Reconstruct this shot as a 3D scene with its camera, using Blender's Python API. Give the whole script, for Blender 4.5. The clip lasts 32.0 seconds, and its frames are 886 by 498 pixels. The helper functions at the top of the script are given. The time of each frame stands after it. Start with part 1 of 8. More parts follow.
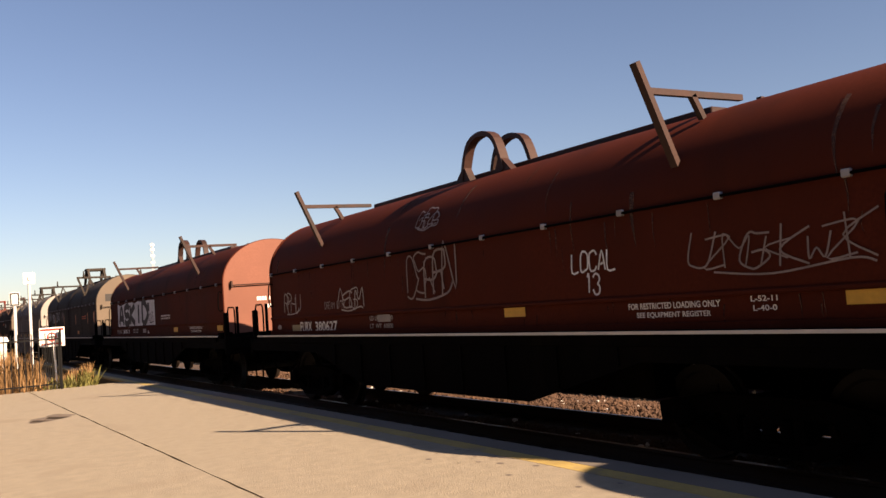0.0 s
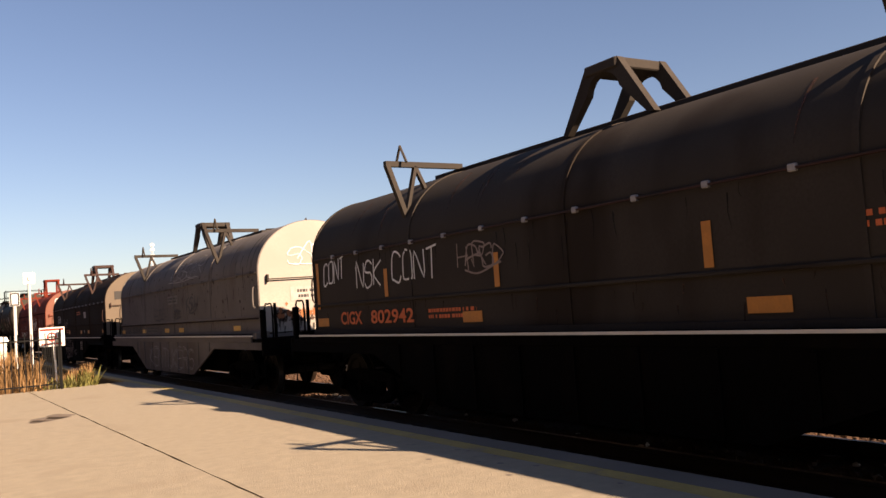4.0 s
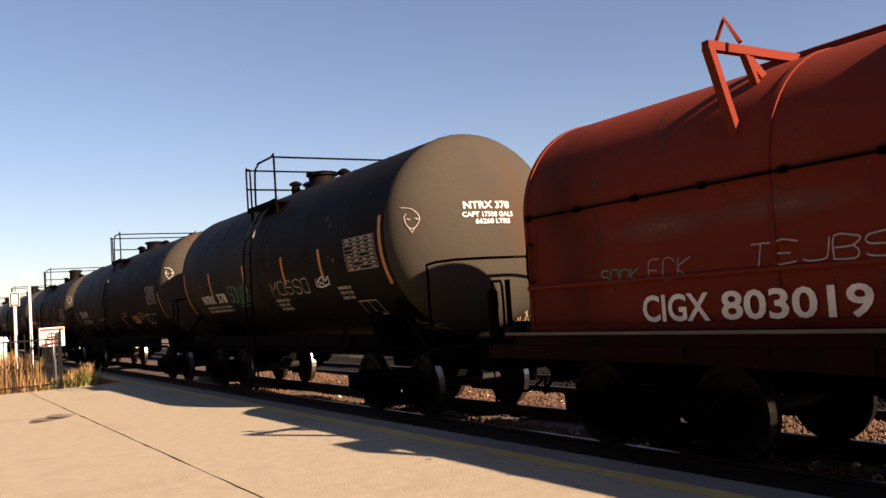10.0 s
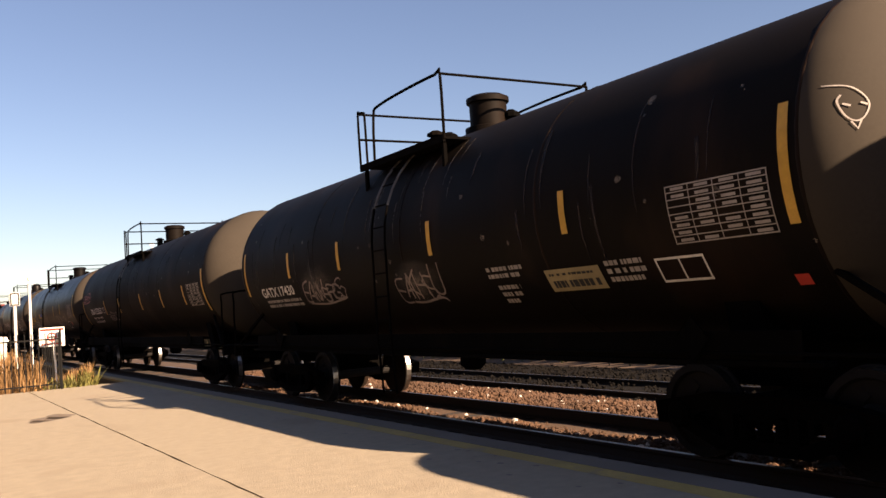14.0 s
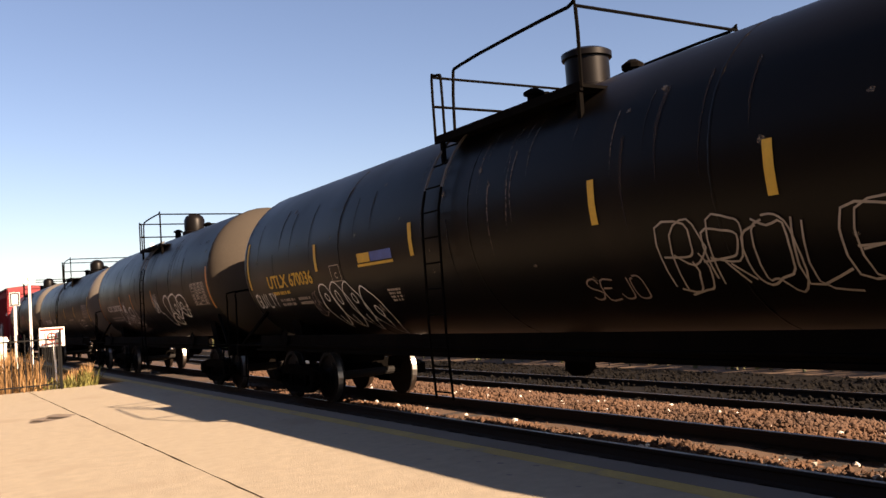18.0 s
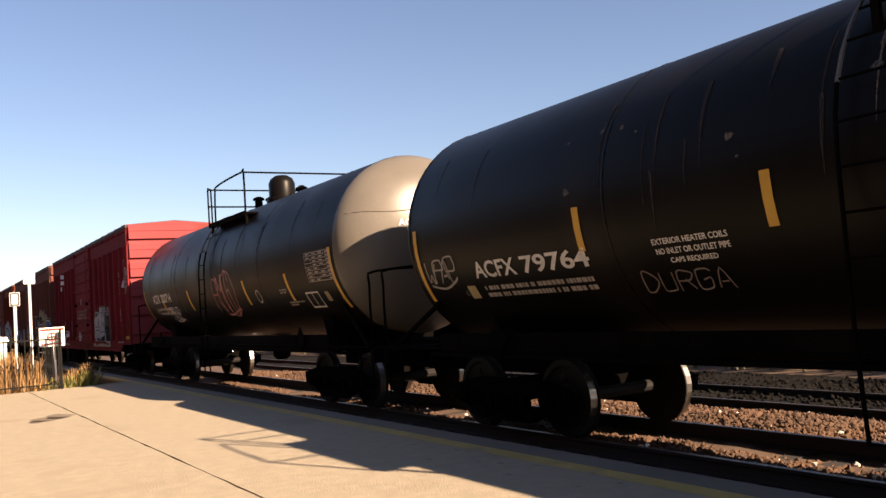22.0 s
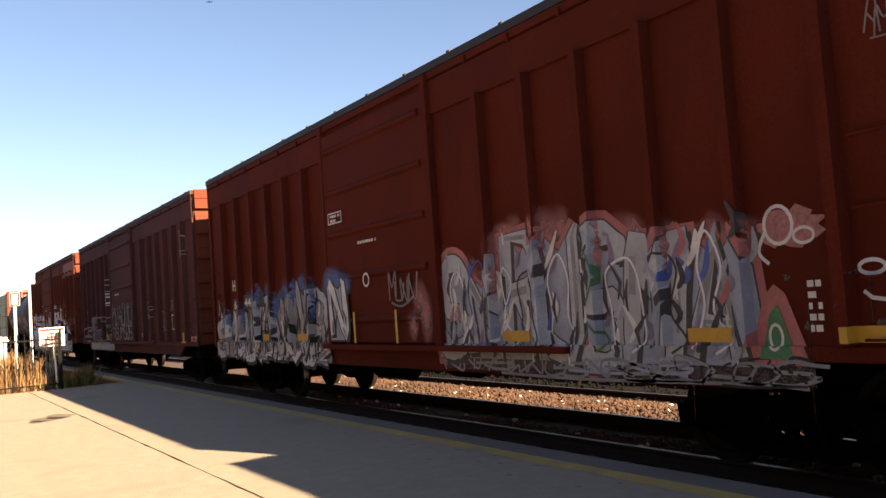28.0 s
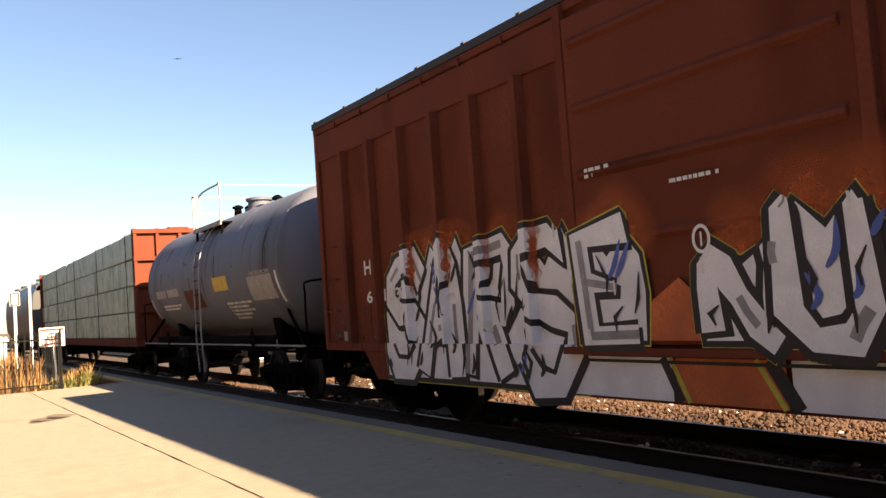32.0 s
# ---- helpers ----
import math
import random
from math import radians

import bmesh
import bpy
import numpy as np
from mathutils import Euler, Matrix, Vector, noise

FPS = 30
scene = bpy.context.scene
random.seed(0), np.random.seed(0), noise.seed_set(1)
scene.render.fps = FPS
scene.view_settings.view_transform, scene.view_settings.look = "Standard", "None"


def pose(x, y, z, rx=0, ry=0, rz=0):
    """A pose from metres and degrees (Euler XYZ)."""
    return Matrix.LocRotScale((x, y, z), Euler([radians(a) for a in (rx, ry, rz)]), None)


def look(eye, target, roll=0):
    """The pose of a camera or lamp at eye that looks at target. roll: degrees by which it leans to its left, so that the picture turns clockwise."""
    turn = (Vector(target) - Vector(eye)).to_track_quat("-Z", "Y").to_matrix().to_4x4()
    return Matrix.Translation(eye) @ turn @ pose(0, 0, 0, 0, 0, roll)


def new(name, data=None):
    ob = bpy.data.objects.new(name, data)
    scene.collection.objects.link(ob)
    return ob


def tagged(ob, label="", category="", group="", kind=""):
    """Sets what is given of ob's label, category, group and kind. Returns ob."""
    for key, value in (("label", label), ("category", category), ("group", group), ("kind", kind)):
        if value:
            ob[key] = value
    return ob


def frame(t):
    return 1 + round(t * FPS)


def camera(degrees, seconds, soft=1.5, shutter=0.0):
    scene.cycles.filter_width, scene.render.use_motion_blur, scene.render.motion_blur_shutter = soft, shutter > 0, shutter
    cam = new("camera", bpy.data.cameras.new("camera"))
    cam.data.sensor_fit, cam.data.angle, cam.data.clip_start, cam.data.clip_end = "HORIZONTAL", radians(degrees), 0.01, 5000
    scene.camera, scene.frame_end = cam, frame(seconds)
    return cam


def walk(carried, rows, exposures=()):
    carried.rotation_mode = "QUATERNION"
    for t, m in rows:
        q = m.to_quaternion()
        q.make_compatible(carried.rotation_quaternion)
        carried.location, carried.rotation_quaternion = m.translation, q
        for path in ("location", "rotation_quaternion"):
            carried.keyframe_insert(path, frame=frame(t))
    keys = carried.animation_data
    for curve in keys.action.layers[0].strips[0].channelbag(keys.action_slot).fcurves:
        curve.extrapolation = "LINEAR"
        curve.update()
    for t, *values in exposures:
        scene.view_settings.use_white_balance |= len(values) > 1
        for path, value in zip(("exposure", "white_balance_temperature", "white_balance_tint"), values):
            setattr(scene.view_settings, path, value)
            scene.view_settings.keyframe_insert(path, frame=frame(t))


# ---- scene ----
# World: the platform's top is z = 0, the railway runs along y, the train rolls towards -y.
SEC = 32.0
TRACK_X, RAIL_Z = 7.33, -0.18
WHEEL_R = 0.457


STEPS = np.linspace(0, 1, 41)
LAG_T = 4 + STEPS * 18
SLACK = 0.48 * np.sin(np.pi * STEPS ** 0.8) ** 1.3
LAG = np.concatenate([[0], np.cumsum((SLACK[1:] + SLACK[:-1]) / 2 * np.diff(LAG_T))])


def even_run(t):
    q = t / 16 - 1
    return 9.83986 * t + 0.97939 * (q * q - 1) - 2.96869 * (q ** 3 - q) + 4.12466 * (q ** 4 - 1)


def rolled(t):
    """Metres that the train has rolled by t seconds; it gathers speed, but hangs back a little from the fourth to the twenty-second."""
    return even_run(t) - float(np.interp(t, LAG_T, LAG))


RUN_T = np.linspace(-3, 36, 391)
RUN_S = even_run(RUN_T)


def along(s):
    """Place along the train of what would pass at the same moment on an even run."""
    return s - np.interp(np.interp(s - 10.0, RUN_S, RUN_T), LAG_T, LAG)


# ---- camera ----
cam = camera(54.09, SEC, soft=1.5)
YAW, PITCH, LEAN = radians(31.69), radians(3.486), -4.009
EYE = Vector((0, 0, 1.5))
AIM = EYE + Vector((math.sin(YAW) * math.cos(PITCH), math.cos(YAW) * math.cos(PITCH), math.sin(PITCH)))
VIEW = look(EYE, AIM, LEAN)
walk(cam, [(0, VIEW), (SEC, VIEW)], exposures=[(0, 1.24, 6900, 24), (7, 1.32, 6900, 24), (14, 1.52, 7050, 25), (20, 1.64, 7050, 24), (23.5, 1.7, 6950, 21), (26, 1.94, 7050, 19), (32, 2.04, 7000, 17)])

# ---- sky and sun ----
SUN = Vector((0.66, -1.617, 1.0)).normalized()
world = bpy.data.worlds.new("sky")
scene.world = world
world.use_nodes = True
wn = world.node_tree.nodes
sky = wn.new("ShaderNodeTexSky")
sky.sky_type, sky.sun_disc = "NISHITA", False
sky.sun_elevation, sky.sun_rotation = math.asin(SUN.z), math.atan2(SUN.x, SUN.y)
sky.altitude, sky.air_density, sky.dust_density, sky.ozone_density = 200, 1.0, 0.5, 2.2
world.node_tree.links.new(sky.outputs[0], wn["Background"].inputs[0])
wn["Background"].inputs[1].default_value = 0.05
sun = new("sun", bpy.data.lights.new("sun", "SUN"))
sun.data.energy, sun.data.angle, sun.data.color = 6.0, radians(0.53), (1.0, 0.81, 0.56)
sun.matrix_world = look(SUN * 50, (0, 0, 0))


# ---- materials ----
def mat(name, base, rough=0.6, metal=0.0, var=0.25, scale=2.0, rust=None, amount=0.0, streak=None, bump=0.15, fine=30.0, coat=0.0, spec=0.5):
    """Weathered surface: base colour varied at two scales, with rust or dirt in patches and downward streaks."""
    m = bpy.data.materials.new(name)
    m.use_nodes = True
    t = m.node_tree
    n, link = t.nodes, t.links.new
    bsdf = n["Principled BSDF"]
    tc, info = n.new("ShaderNodeTexCoord"), n.new("ShaderNodeObjectInfo")
    shift = n.new("ShaderNodeVectorMath")
    shift.operation = "MULTIPLY_ADD"
    link(info.outputs["Random"], shift.inputs[0])
    shift.inputs[1].default_value = (31, 47, 23)
    link(tc.outputs["Object"], shift.inputs[2])

    def noisy(sc, detail, stretch=(1, 1, 1)):
        mp, nz = n.new("ShaderNodeMapping"), n.new("ShaderNodeTexNoise")
        mp.inputs["Scale"].default_value = stretch
        link(shift.outputs[0], mp.inputs[0])
        link(mp.outputs[0], nz.inputs["Vector"])
        nz.inputs["Scale"].default_value, nz.inputs["Detail"].default_value = sc, detail
        return nz.outputs["Fac"]

    def ramp(fac, lo, hi):
        r = n.new("ShaderNodeMapRange")
        link(fac, r.inputs[0])
        r.inputs[1].default_value, r.inputs[2].default_value = lo, hi
        return r.outputs[0]

    def mix(fac, a, b):
        x = n.new("ShaderNodeMix")
        x.data_type = "RGBA"
        link(fac, x.inputs["Factor"])
        for k, v in ((6, a), (7, b)):
            if isinstance(v, tuple):
                x.inputs[k].default_value = (*v, 1)
            else:
                link(v, x.inputs[k])
        return x.outputs[2]

    big, small = noisy(scale, 4), noisy(fine, 5)
    dark = tuple(c * (1 - var) for c in base)
    lite = tuple(min(1, c * (1 + var * 0.8)) for c in base)
    col = mix(ramp(big, 0.3, 0.7), dark, lite)
    col = mix(ramp(small, 0.35, 0.75), col, tuple(c * (1 - var * 0.6) for c in base))
    if rust:
        patch = noisy(scale * 0.8, 8, (1, 1, 0.35) if streak is None else streak)
        col = mix(ramp(patch, 0.62 - amount * 0.35, 0.72 - amount * 0.2), col, rust)
    link(col, bsdf.inputs["Base Color"])
    rr = n.new("ShaderNodeMapRange")
    link(big, rr.inputs[0])
    rr.inputs[3].default_value, rr.inputs[4].default_value = max(0.05, rough - 0.1), min(1, rough + 0.12)
    link(rr.outputs[0], bsdf.inputs["Roughness"])
    bsdf.inputs["Metallic"].default_value = metal
    bsdf.inputs["Specular IOR Level"].default_value = spec
    bsdf.inputs["Coat Weight"].default_value = coat
    if bump:
        b = n.new("ShaderNodeBump")
        b.inputs["Strength"].default_value, b.inputs["Distance"].default_value = bump, 0.01
        link(small, b.inputs["Height"])
        link(b.outputs[0], bsdf.inputs["Normal"])
    return m


RUST = (0.16, 0.06, 0.03)
GRIME = (0.03, 0.026, 0.022)
M_CONC = mat("concrete", (0.285, 0.245, 0.18), 0.9, var=0.16, scale=7, rust=(0.24, 0.2, 0.145), amount=0.1, streak=(0.15, 0.15, 0.15), fine=70, bump=0.9)
M_EDGE = mat("edge_concrete", (0.15, 0.13, 0.108), 0.85, var=0.2, scale=1.2, fine=50, bump=0.3)
M_YELLOW = mat("yellow_line_paint", (0.4, 0.29, 0.09), 0.75, var=0.25, scale=3, rust=(0.25, 0.2, 0.12), amount=0.2, fine=40)
M_STAIN = mat("oil_stain", (0.1628, 0.1332, 0.111), 0.7, var=0.3, scale=4)
M_DIRT = mat("track_dirt", (0.07, 0.04, 0.023), 0.95, var=0.35, scale=1.0, fine=25, bump=0.6)
M_STONE = mat("ballast_stone", (0.085, 0.043, 0.022), 0.9, var=0.5, scale=1.2, fine=20, bump=0.4)
M_PALE = mat("pale_stone", (0.518, 0.4736, 0.4144), 0.85, var=0.15, fine=20)
M_BLACKBED = mat("black_track_bed", (0.007, 0.006, 0.005), 0.95, var=0.4, scale=1.5, fine=30, bump=0.5, spec=0.1)
M_TIE = mat("creosoted_wood", (0.02, 0.015, 0.012), 0.85, var=0.4, scale=3, fine=40)
M_RAIL = mat("rail_steel", (0.018, 0.012, 0.009), 0.85, metal=0.0, var=0.3, scale=4)
M_SHINE = mat("polished_rail", (0.16, 0.15, 0.14), 0.4, metal=1.0, var=0.1, scale=4)
M_EARTH = mat("dry_earth", (0.11, 0.07, 0.042), 0.95, var=0.4, scale=0.8, fine=12, bump=0.6)
M_DRY = mat("dry_grass", (0.27, 0.15, 0.055), 0.8, var=0.5, scale=0.8, fine=6, bump=0)
M_WEED = mat("yellow_green_weeds", (0.16, 0.15, 0.035), 0.7, var=0.5, scale=2, fine=6, bump=0)
M_REED = mat("brown_reeds", (0.222, 0.1332, 0.0629), 0.8, var=0.5, scale=0.5, fine=4, bump=0)
M_LEAF = mat("green_weeds", (0.075, 0.08, 0.025), 0.7, var=0.5, scale=2, fine=6, bump=0)
M_WALL = mat("grey_cladding", (0.148, 0.1406, 0.1332), 0.7, var=0.12, scale=0.3, fine=12)
M_BRICK = mat("dark_brick", (0.0444, 0.0296, 0.0237), 0.9, var=0.3, scale=2, fine=12)
M_IRON = mat("black_iron", (0.008, 0.008, 0.008), 0.7, var=0.3, spec=0.1)
M_POST = mat("galvanised_post", (0.62, 0.6, 0.57), 0.5, var=0.12, scale=3)
M_WHITE = mat("white_sign", (0.85, 0.84, 0.8), 0.5, var=0.06, scale=3)
M_RED = mat("sign_red", (0.6, 0.06, 0.04), 0.5, var=0.1)
M_BLACKP = mat("black_lettering", (0.0222, 0.0222, 0.0222), 0.6, var=0.2)
M_UNDER = mat("black_running_gear", (0.0028, 0.0024, 0.0021), 0.9, var=0.4, scale=3, rust=(0.005, 0.0038, 0.003), amount=0.25, spec=0.03)
M_WHEEL = mat("wheel_steel", (0.008, 0.0065, 0.0055), 0.8, var=0.35, scale=5, spec=0.3)
M_TREAD = mat("wheel_tread", (0.35, 0.33, 0.3), 0.35, metal=1.0, var=0.15)
M_TANK = mat("black_tank_paint", (0.005, 0.0041, 0.0036), 0.38, var=0.3, scale=0.7, rust=(0.012, 0.0085, 0.0067), amount=0.15, bump=0.02, spec=0.11)
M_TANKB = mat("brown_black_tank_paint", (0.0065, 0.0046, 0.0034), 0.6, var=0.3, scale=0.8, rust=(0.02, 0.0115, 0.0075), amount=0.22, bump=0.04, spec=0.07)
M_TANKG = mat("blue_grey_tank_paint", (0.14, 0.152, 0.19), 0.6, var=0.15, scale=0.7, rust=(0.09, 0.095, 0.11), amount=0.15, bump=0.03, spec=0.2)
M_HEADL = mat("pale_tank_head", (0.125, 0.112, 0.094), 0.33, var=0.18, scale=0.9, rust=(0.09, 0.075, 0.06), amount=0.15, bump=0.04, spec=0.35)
# lighter copy of the red hood paints, with the sun on the end put in
M_ENDR = mat("sunlit_red_hood_end", (0.2, 0.085, 0.058), 0.7, var=0.18, scale=0.9, bump=0.04, spec=0.15)
# pale steel: painted glints on ladder tops, a worn deck edge, a notice
M_STEEL = mat("worn_and_glint_steel", (0.12, 0.11, 0.1), 0.6, var=0.3, scale=3)
# lighter copy of the black tank paints, for sunlight on leading heads
M_HEADB = mat("sunlit_brown_tank_head", (0.05, 0.042, 0.033), 0.8, var=0.2, scale=0.9, rust=(0.06, 0.035, 0.022), amount=0.08, bump=0.05, spec=0.1)
M_FURX = mat("rust_red_hood", (0.075, 0.0155, 0.0072), 0.75, var=0.25, scale=0.7, rust=(0.042, 0.011, 0.006), amount=0.22, bump=0.06, spec=0.06)
M_GREYH = mat("dark_grey_hood", (0.048, 0.041, 0.035), 0.75, var=0.25, scale=0.8, rust=(0.026, 0.02, 0.016), amount=0.25, bump=0.06, spec=0.06)
M_WHITEH = mat("dirty_white_hood", (0.16, 0.143, 0.13), 0.75, var=0.22, scale=0.9, rust=(0.12, 0.1, 0.085), amount=0.14, bump=0.06, spec=0.06)
M_BROWNH = mat("dark_brown_hood", (0.022, 0.0135, 0.0095), 0.75, var=0.25, scale=0.8, rust=(0.014, 0.009, 0.0065), amount=0.25, bump=0.06, spec=0.04)
# white and tan hood ends: hood colours lightened to stand for sunshine
M_ENDW = mat("sunlit_white_hood_end", (0.33, 0.3, 0.265), 0.7, var=0.15, scale=0.9, rust=(0.33, 0.28, 0.23), amount=0.08, bump=0.04, spec=0.15)
M_ENDT = mat("sunlit_tan_hood_end", (0.14, 0.108, 0.078), 0.7, var=0.15, scale=0.9, rust=(0.1, 0.07, 0.045), amount=0.12, bump=0.04, spec=0.2)
M_REDH = mat("bright_red_hood", (0.16, 0.027, 0.015), 0.75, var=0.2, scale=0.7, rust=(0.075, 0.016, 0.009), amount=0.2, bump=0.05, spec=0.06)
M_BOXR = mat("red_boxcar_paint", (0.19, 0.021, 0.025), 0.75, var=0.25, scale=0.8, rust=(0.13, 0.017, 0.019), amount=0.22, bump=0.06, spec=0.06)
# red boxcar paint made paler for the end that faces the sun
M_ENDP = mat("sunlit_red_boxcar_end", (0.215, 0.042, 0.046), 0.7, var=0.2, scale=0.8, rust=(0.15, 0.03, 0.025), amount=0.15, bump=0.05, spec=0.1)
M_BOXB = mat("brown_boxcar", (0.14, 0.052, 0.038), 0.75, var=0.25, scale=0.7, rust=(0.09, 0.035, 0.026), amount=0.25, bump=0.06, spec=0.06)
M_BOXM = mat("maroon_boxcar", (0.115, 0.02, 0.0105), 0.75, var=0.25, scale=0.8, rust=(0.085, 0.017, 0.01), amount=0.22, bump=0.06, spec=0.06)
M_ARM = mat("dark_lifting_gear", (0.0407, 0.0178, 0.0126), 0.6, var=0.3, scale=2, rust=(0.0222, 0.0148, 0.0118), amount=0.2, spec=0.25)
M_SILL = mat("dark_red_sill", (0.016, 0.004, 0.0028), 0.75, var=0.35, scale=1.5, rust=(0.008, 0.004, 0.003), amount=0.4, spec=0.06)
M_DARKP = mat("dark_painted_panel", (0.028, 0.024, 0.021), 0.7, var=0.25, scale=2)
M_TANRED = mat("light_tan_red_paint", (0.33, 0.13, 0.075), 0.7, var=0.2, scale=1.2)
M_BOXP = mat("purple_brown_boxcar", (0.11, 0.043, 0.04), 0.75, var=0.25, scale=0.8, rust=(0.085, 0.033, 0.03), amount=0.22, bump=0.06, spec=0.06)
M_BOXO = mat("orange_brown_boxcar", (0.16, 0.045, 0.025), 0.75, var=0.22, scale=0.8, rust=(0.1, 0.027, 0.014), amount=0.22, bump=0.06, spec=0.06)
M_ROOF = mat("galvanised_roof", (0.16, 0.14, 0.13), 0.6, metal=0.2, var=0.25, scale=1.0, rust=(0.1, 0.04, 0.025), amount=0.3)
M_ROOFD = mat("dark_rusty_roof", (0.035, 0.028, 0.024), 0.7, var=0.3, scale=1.2, rust=(0.06, 0.03, 0.02), amount=0.2)
M_WRAP = mat("green_white_wrap", (0.58, 0.68, 0.5), 0.5, var=0.35, scale=3.0, rust=(0.22, 0.36, 0.2), amount=0.3, streak=(1, 1, 0.25), bump=0.3, fine=9)
M_HOP = mat("dark_hopper_paint", (0.074, 0.074, 0.074), 0.45, var=0.25, scale=0.8, rust=GRIME, amount=0.25)
M_LETTER = mat("white_stencil", (0.78, 0.75, 0.7), 0.65, var=0.25, scale=6, fine=50)
M_DULL = mat("faded_stencil", (0.38, 0.34, 0.31), 0.7, var=0.3, scale=6, fine=50)
M_ORANGE = mat("orange_stencil", (0.6525, 0.1479, 0.0435), 0.65, var=0.25, scale=6, fine=50)
M_GOLD = mat("yellow_stencil", (0.6525, 0.4176, 0.0522), 0.6, var=0.2, scale=6, fine=50)
M_REFL = mat("yellow_reflector", (0.6525, 0.3654, 0.0435), 0.45, var=0.15, scale=8)
M_AMBER = mat("dull_orange_reflector", (0.522, 0.2088, 0.0348), 0.5, var=0.2, scale=8)
M_SPRAY = mat("white_spray", (0.74, 0.75, 0.76), 0.7, var=0.3, scale=5, fine=60)
M_CHALK = mat("bright_white_spray", (0.82, 0.82, 0.84), 0.7, var=0.18, scale=3, fine=60)
M_PRIMER = mat("red_touch_up_paint", (0.16, 0.026, 0.02), 0.8, var=0.25, scale=3, fine=40)
M_SILVER = mat("silver_spray", (0.435, 0.435, 0.435), 0.45, var=0.25, scale=3, fine=40)
M_GHOST = mat("faint_spray", (0.261, 0.2088, 0.1914), 0.75, var=0.35, scale=5, fine=60)
M_INK = mat("black_spray", (0.015, 0.014, 0.016), 0.6, var=0.3, scale=4)
M_BLUE = mat("blue_spray", (0.087, 0.1392, 0.435), 0.65, var=0.3, scale=3)
M_ICE = mat("icy_grey_spray", (0.5, 0.52, 0.56), 0.65, var=0.3, scale=3)
M_SKYB = mat("pale_blue_spray", (0.3654, 0.4002, 0.4872), 0.65, var=0.3, scale=3)
M_PINK = mat("pink_spray", (0.4785, 0.174, 0.1653), 0.7, var=0.3, scale=3)
M_FLAME = mat("orange_spray", (0.5394, 0.1305, 0.0348), 0.7, var=0.35, scale=3)
M_LIME = mat("yellow_spray", (0.5394, 0.4785, 0.0696), 0.7, var=0.3, scale=3)
M_FADEG = mat("faded_green_spray", (0.06, 0.11, 0.06), 0.7, var=0.3, scale=3)
M_GREEN = mat("green_spray", (0.075, 0.23, 0.11), 0.7, var=0.3, scale=3)
M_SAND = mat("gold_spray", (0.3654, 0.2958, 0.1566), 0.7, var=0.3, scale=3)
M_DKGREY = mat("grey_spray", (0.075, 0.07, 0.07), 0.7, var=0.35, scale=3)
M_GREYP = mat("light_grey_spray", (0.3132, 0.3045, 0.3132), 0.7, var=0.3, scale=4)
M_MAUVE = mat("mauve_spray", (0.2784, 0.2088, 0.3132), 0.7, var=0.3, scale=3)



def mist(name, base):
    """Overspray: fine droplets of paint with bare surface between them."""
    m = mat(name, base, 0.8, var=0.2, bump=0)
    n, link = m.node_tree.nodes, m.node_tree.links.new
    tc, nz, mr, uv, far, fade, mul, clear, both = (n.new("ShaderNode" + k) for k in ("TexCoord", "TexNoise", "MapRange", "UVMap", "VectorMath", "MapRange", "Math", "BsdfTransparent", "MixShader"))
    nz.inputs["Scale"].default_value, nz.inputs["Detail"].default_value = 22.0, 8.0
    nz.inputs["Roughness"].default_value = 0.75
    link(tc.outputs["Object"], nz.inputs["Vector"])
    link(nz.outputs["Fac"], mr.inputs[0])
    mr.inputs[1].default_value, mr.inputs[2].default_value, mr.inputs[3].default_value, mr.inputs[4].default_value = 0.34, 0.64, 0.5, 0.95
    far.operation, mul.operation = "LENGTH", "MULTIPLY"
    link(uv.outputs[0], far.inputs[0])
    link(far.outputs["Value"], fade.inputs[0])
    fade.inputs[1].default_value, fade.inputs[2].default_value, fade.inputs[3].default_value, fade.inputs[4].default_value = 0.1, 1.0, 1.0, 0.0
    link(mr.outputs[0], mul.inputs[0])
    link(fade.outputs[0], mul.inputs[1])
    link(mul.outputs[0], both.inputs[0])
    link(clear.outputs[0], both.inputs[1])
    link(n["Principled BSDF"].outputs[0], both.inputs[2])
    link(both.outputs[0], n["Material Output"].inputs[0])
    return m


M_MIST_ORANGE = mist("orange_overspray", (0.5, 0.11, 0.025))
M_MIST_BLUE = mist("blue_overspray", (0.16, 0.25, 0.5))
M_MIST_PINK = mist("pink_overspray", (0.55, 0.25, 0.24))
M_MIST_RUST = mist("rust_drips", (0.07, 0.028, 0.014))
M_MIST_BROWN = mist("brown_grime_drips", (0.018, 0.011, 0.0075))
M_MIST_TAN = mist("tan_rust_bloom", (0.11, 0.055, 0.028))
M_MIST_ROSE = mist("pale_red_touch_up", (0.2, 0.06, 0.04))
M_MIST_SOOT = mist("soot_drips", (0.01, 0.009, 0.008))
M_MIST_STAIN = mist("oil_stain_blots", (0.19, 0.15, 0.115))
M_MIST_DUST = mist("pale_dust_drips", (0.12, 0.1, 0.08))
M_MIST_WHITE = mist("white_overspray", (0.6, 0.58, 0.56))


# ---- mesh helpers ----
def mesh_from(bm, name):
    me = bpy.data.meshes.new(name)
    bm.normal_update()
    bm.to_mesh(me)
    bm.free()
    return me


def part(name, bm, material, parent, label="", smooth=False):
    me = mesh_from(bm, name)
    me.materials.append(material)
    if smooth:
        me.polygons.foreach_set("use_smooth", [True] * len(me.polygons))
        me.set_sharp_from_angle(angle=radians(40))
    ob = new(name, me)
    ob.parent = parent
    if label:
        ob["label"] = label
    return ob


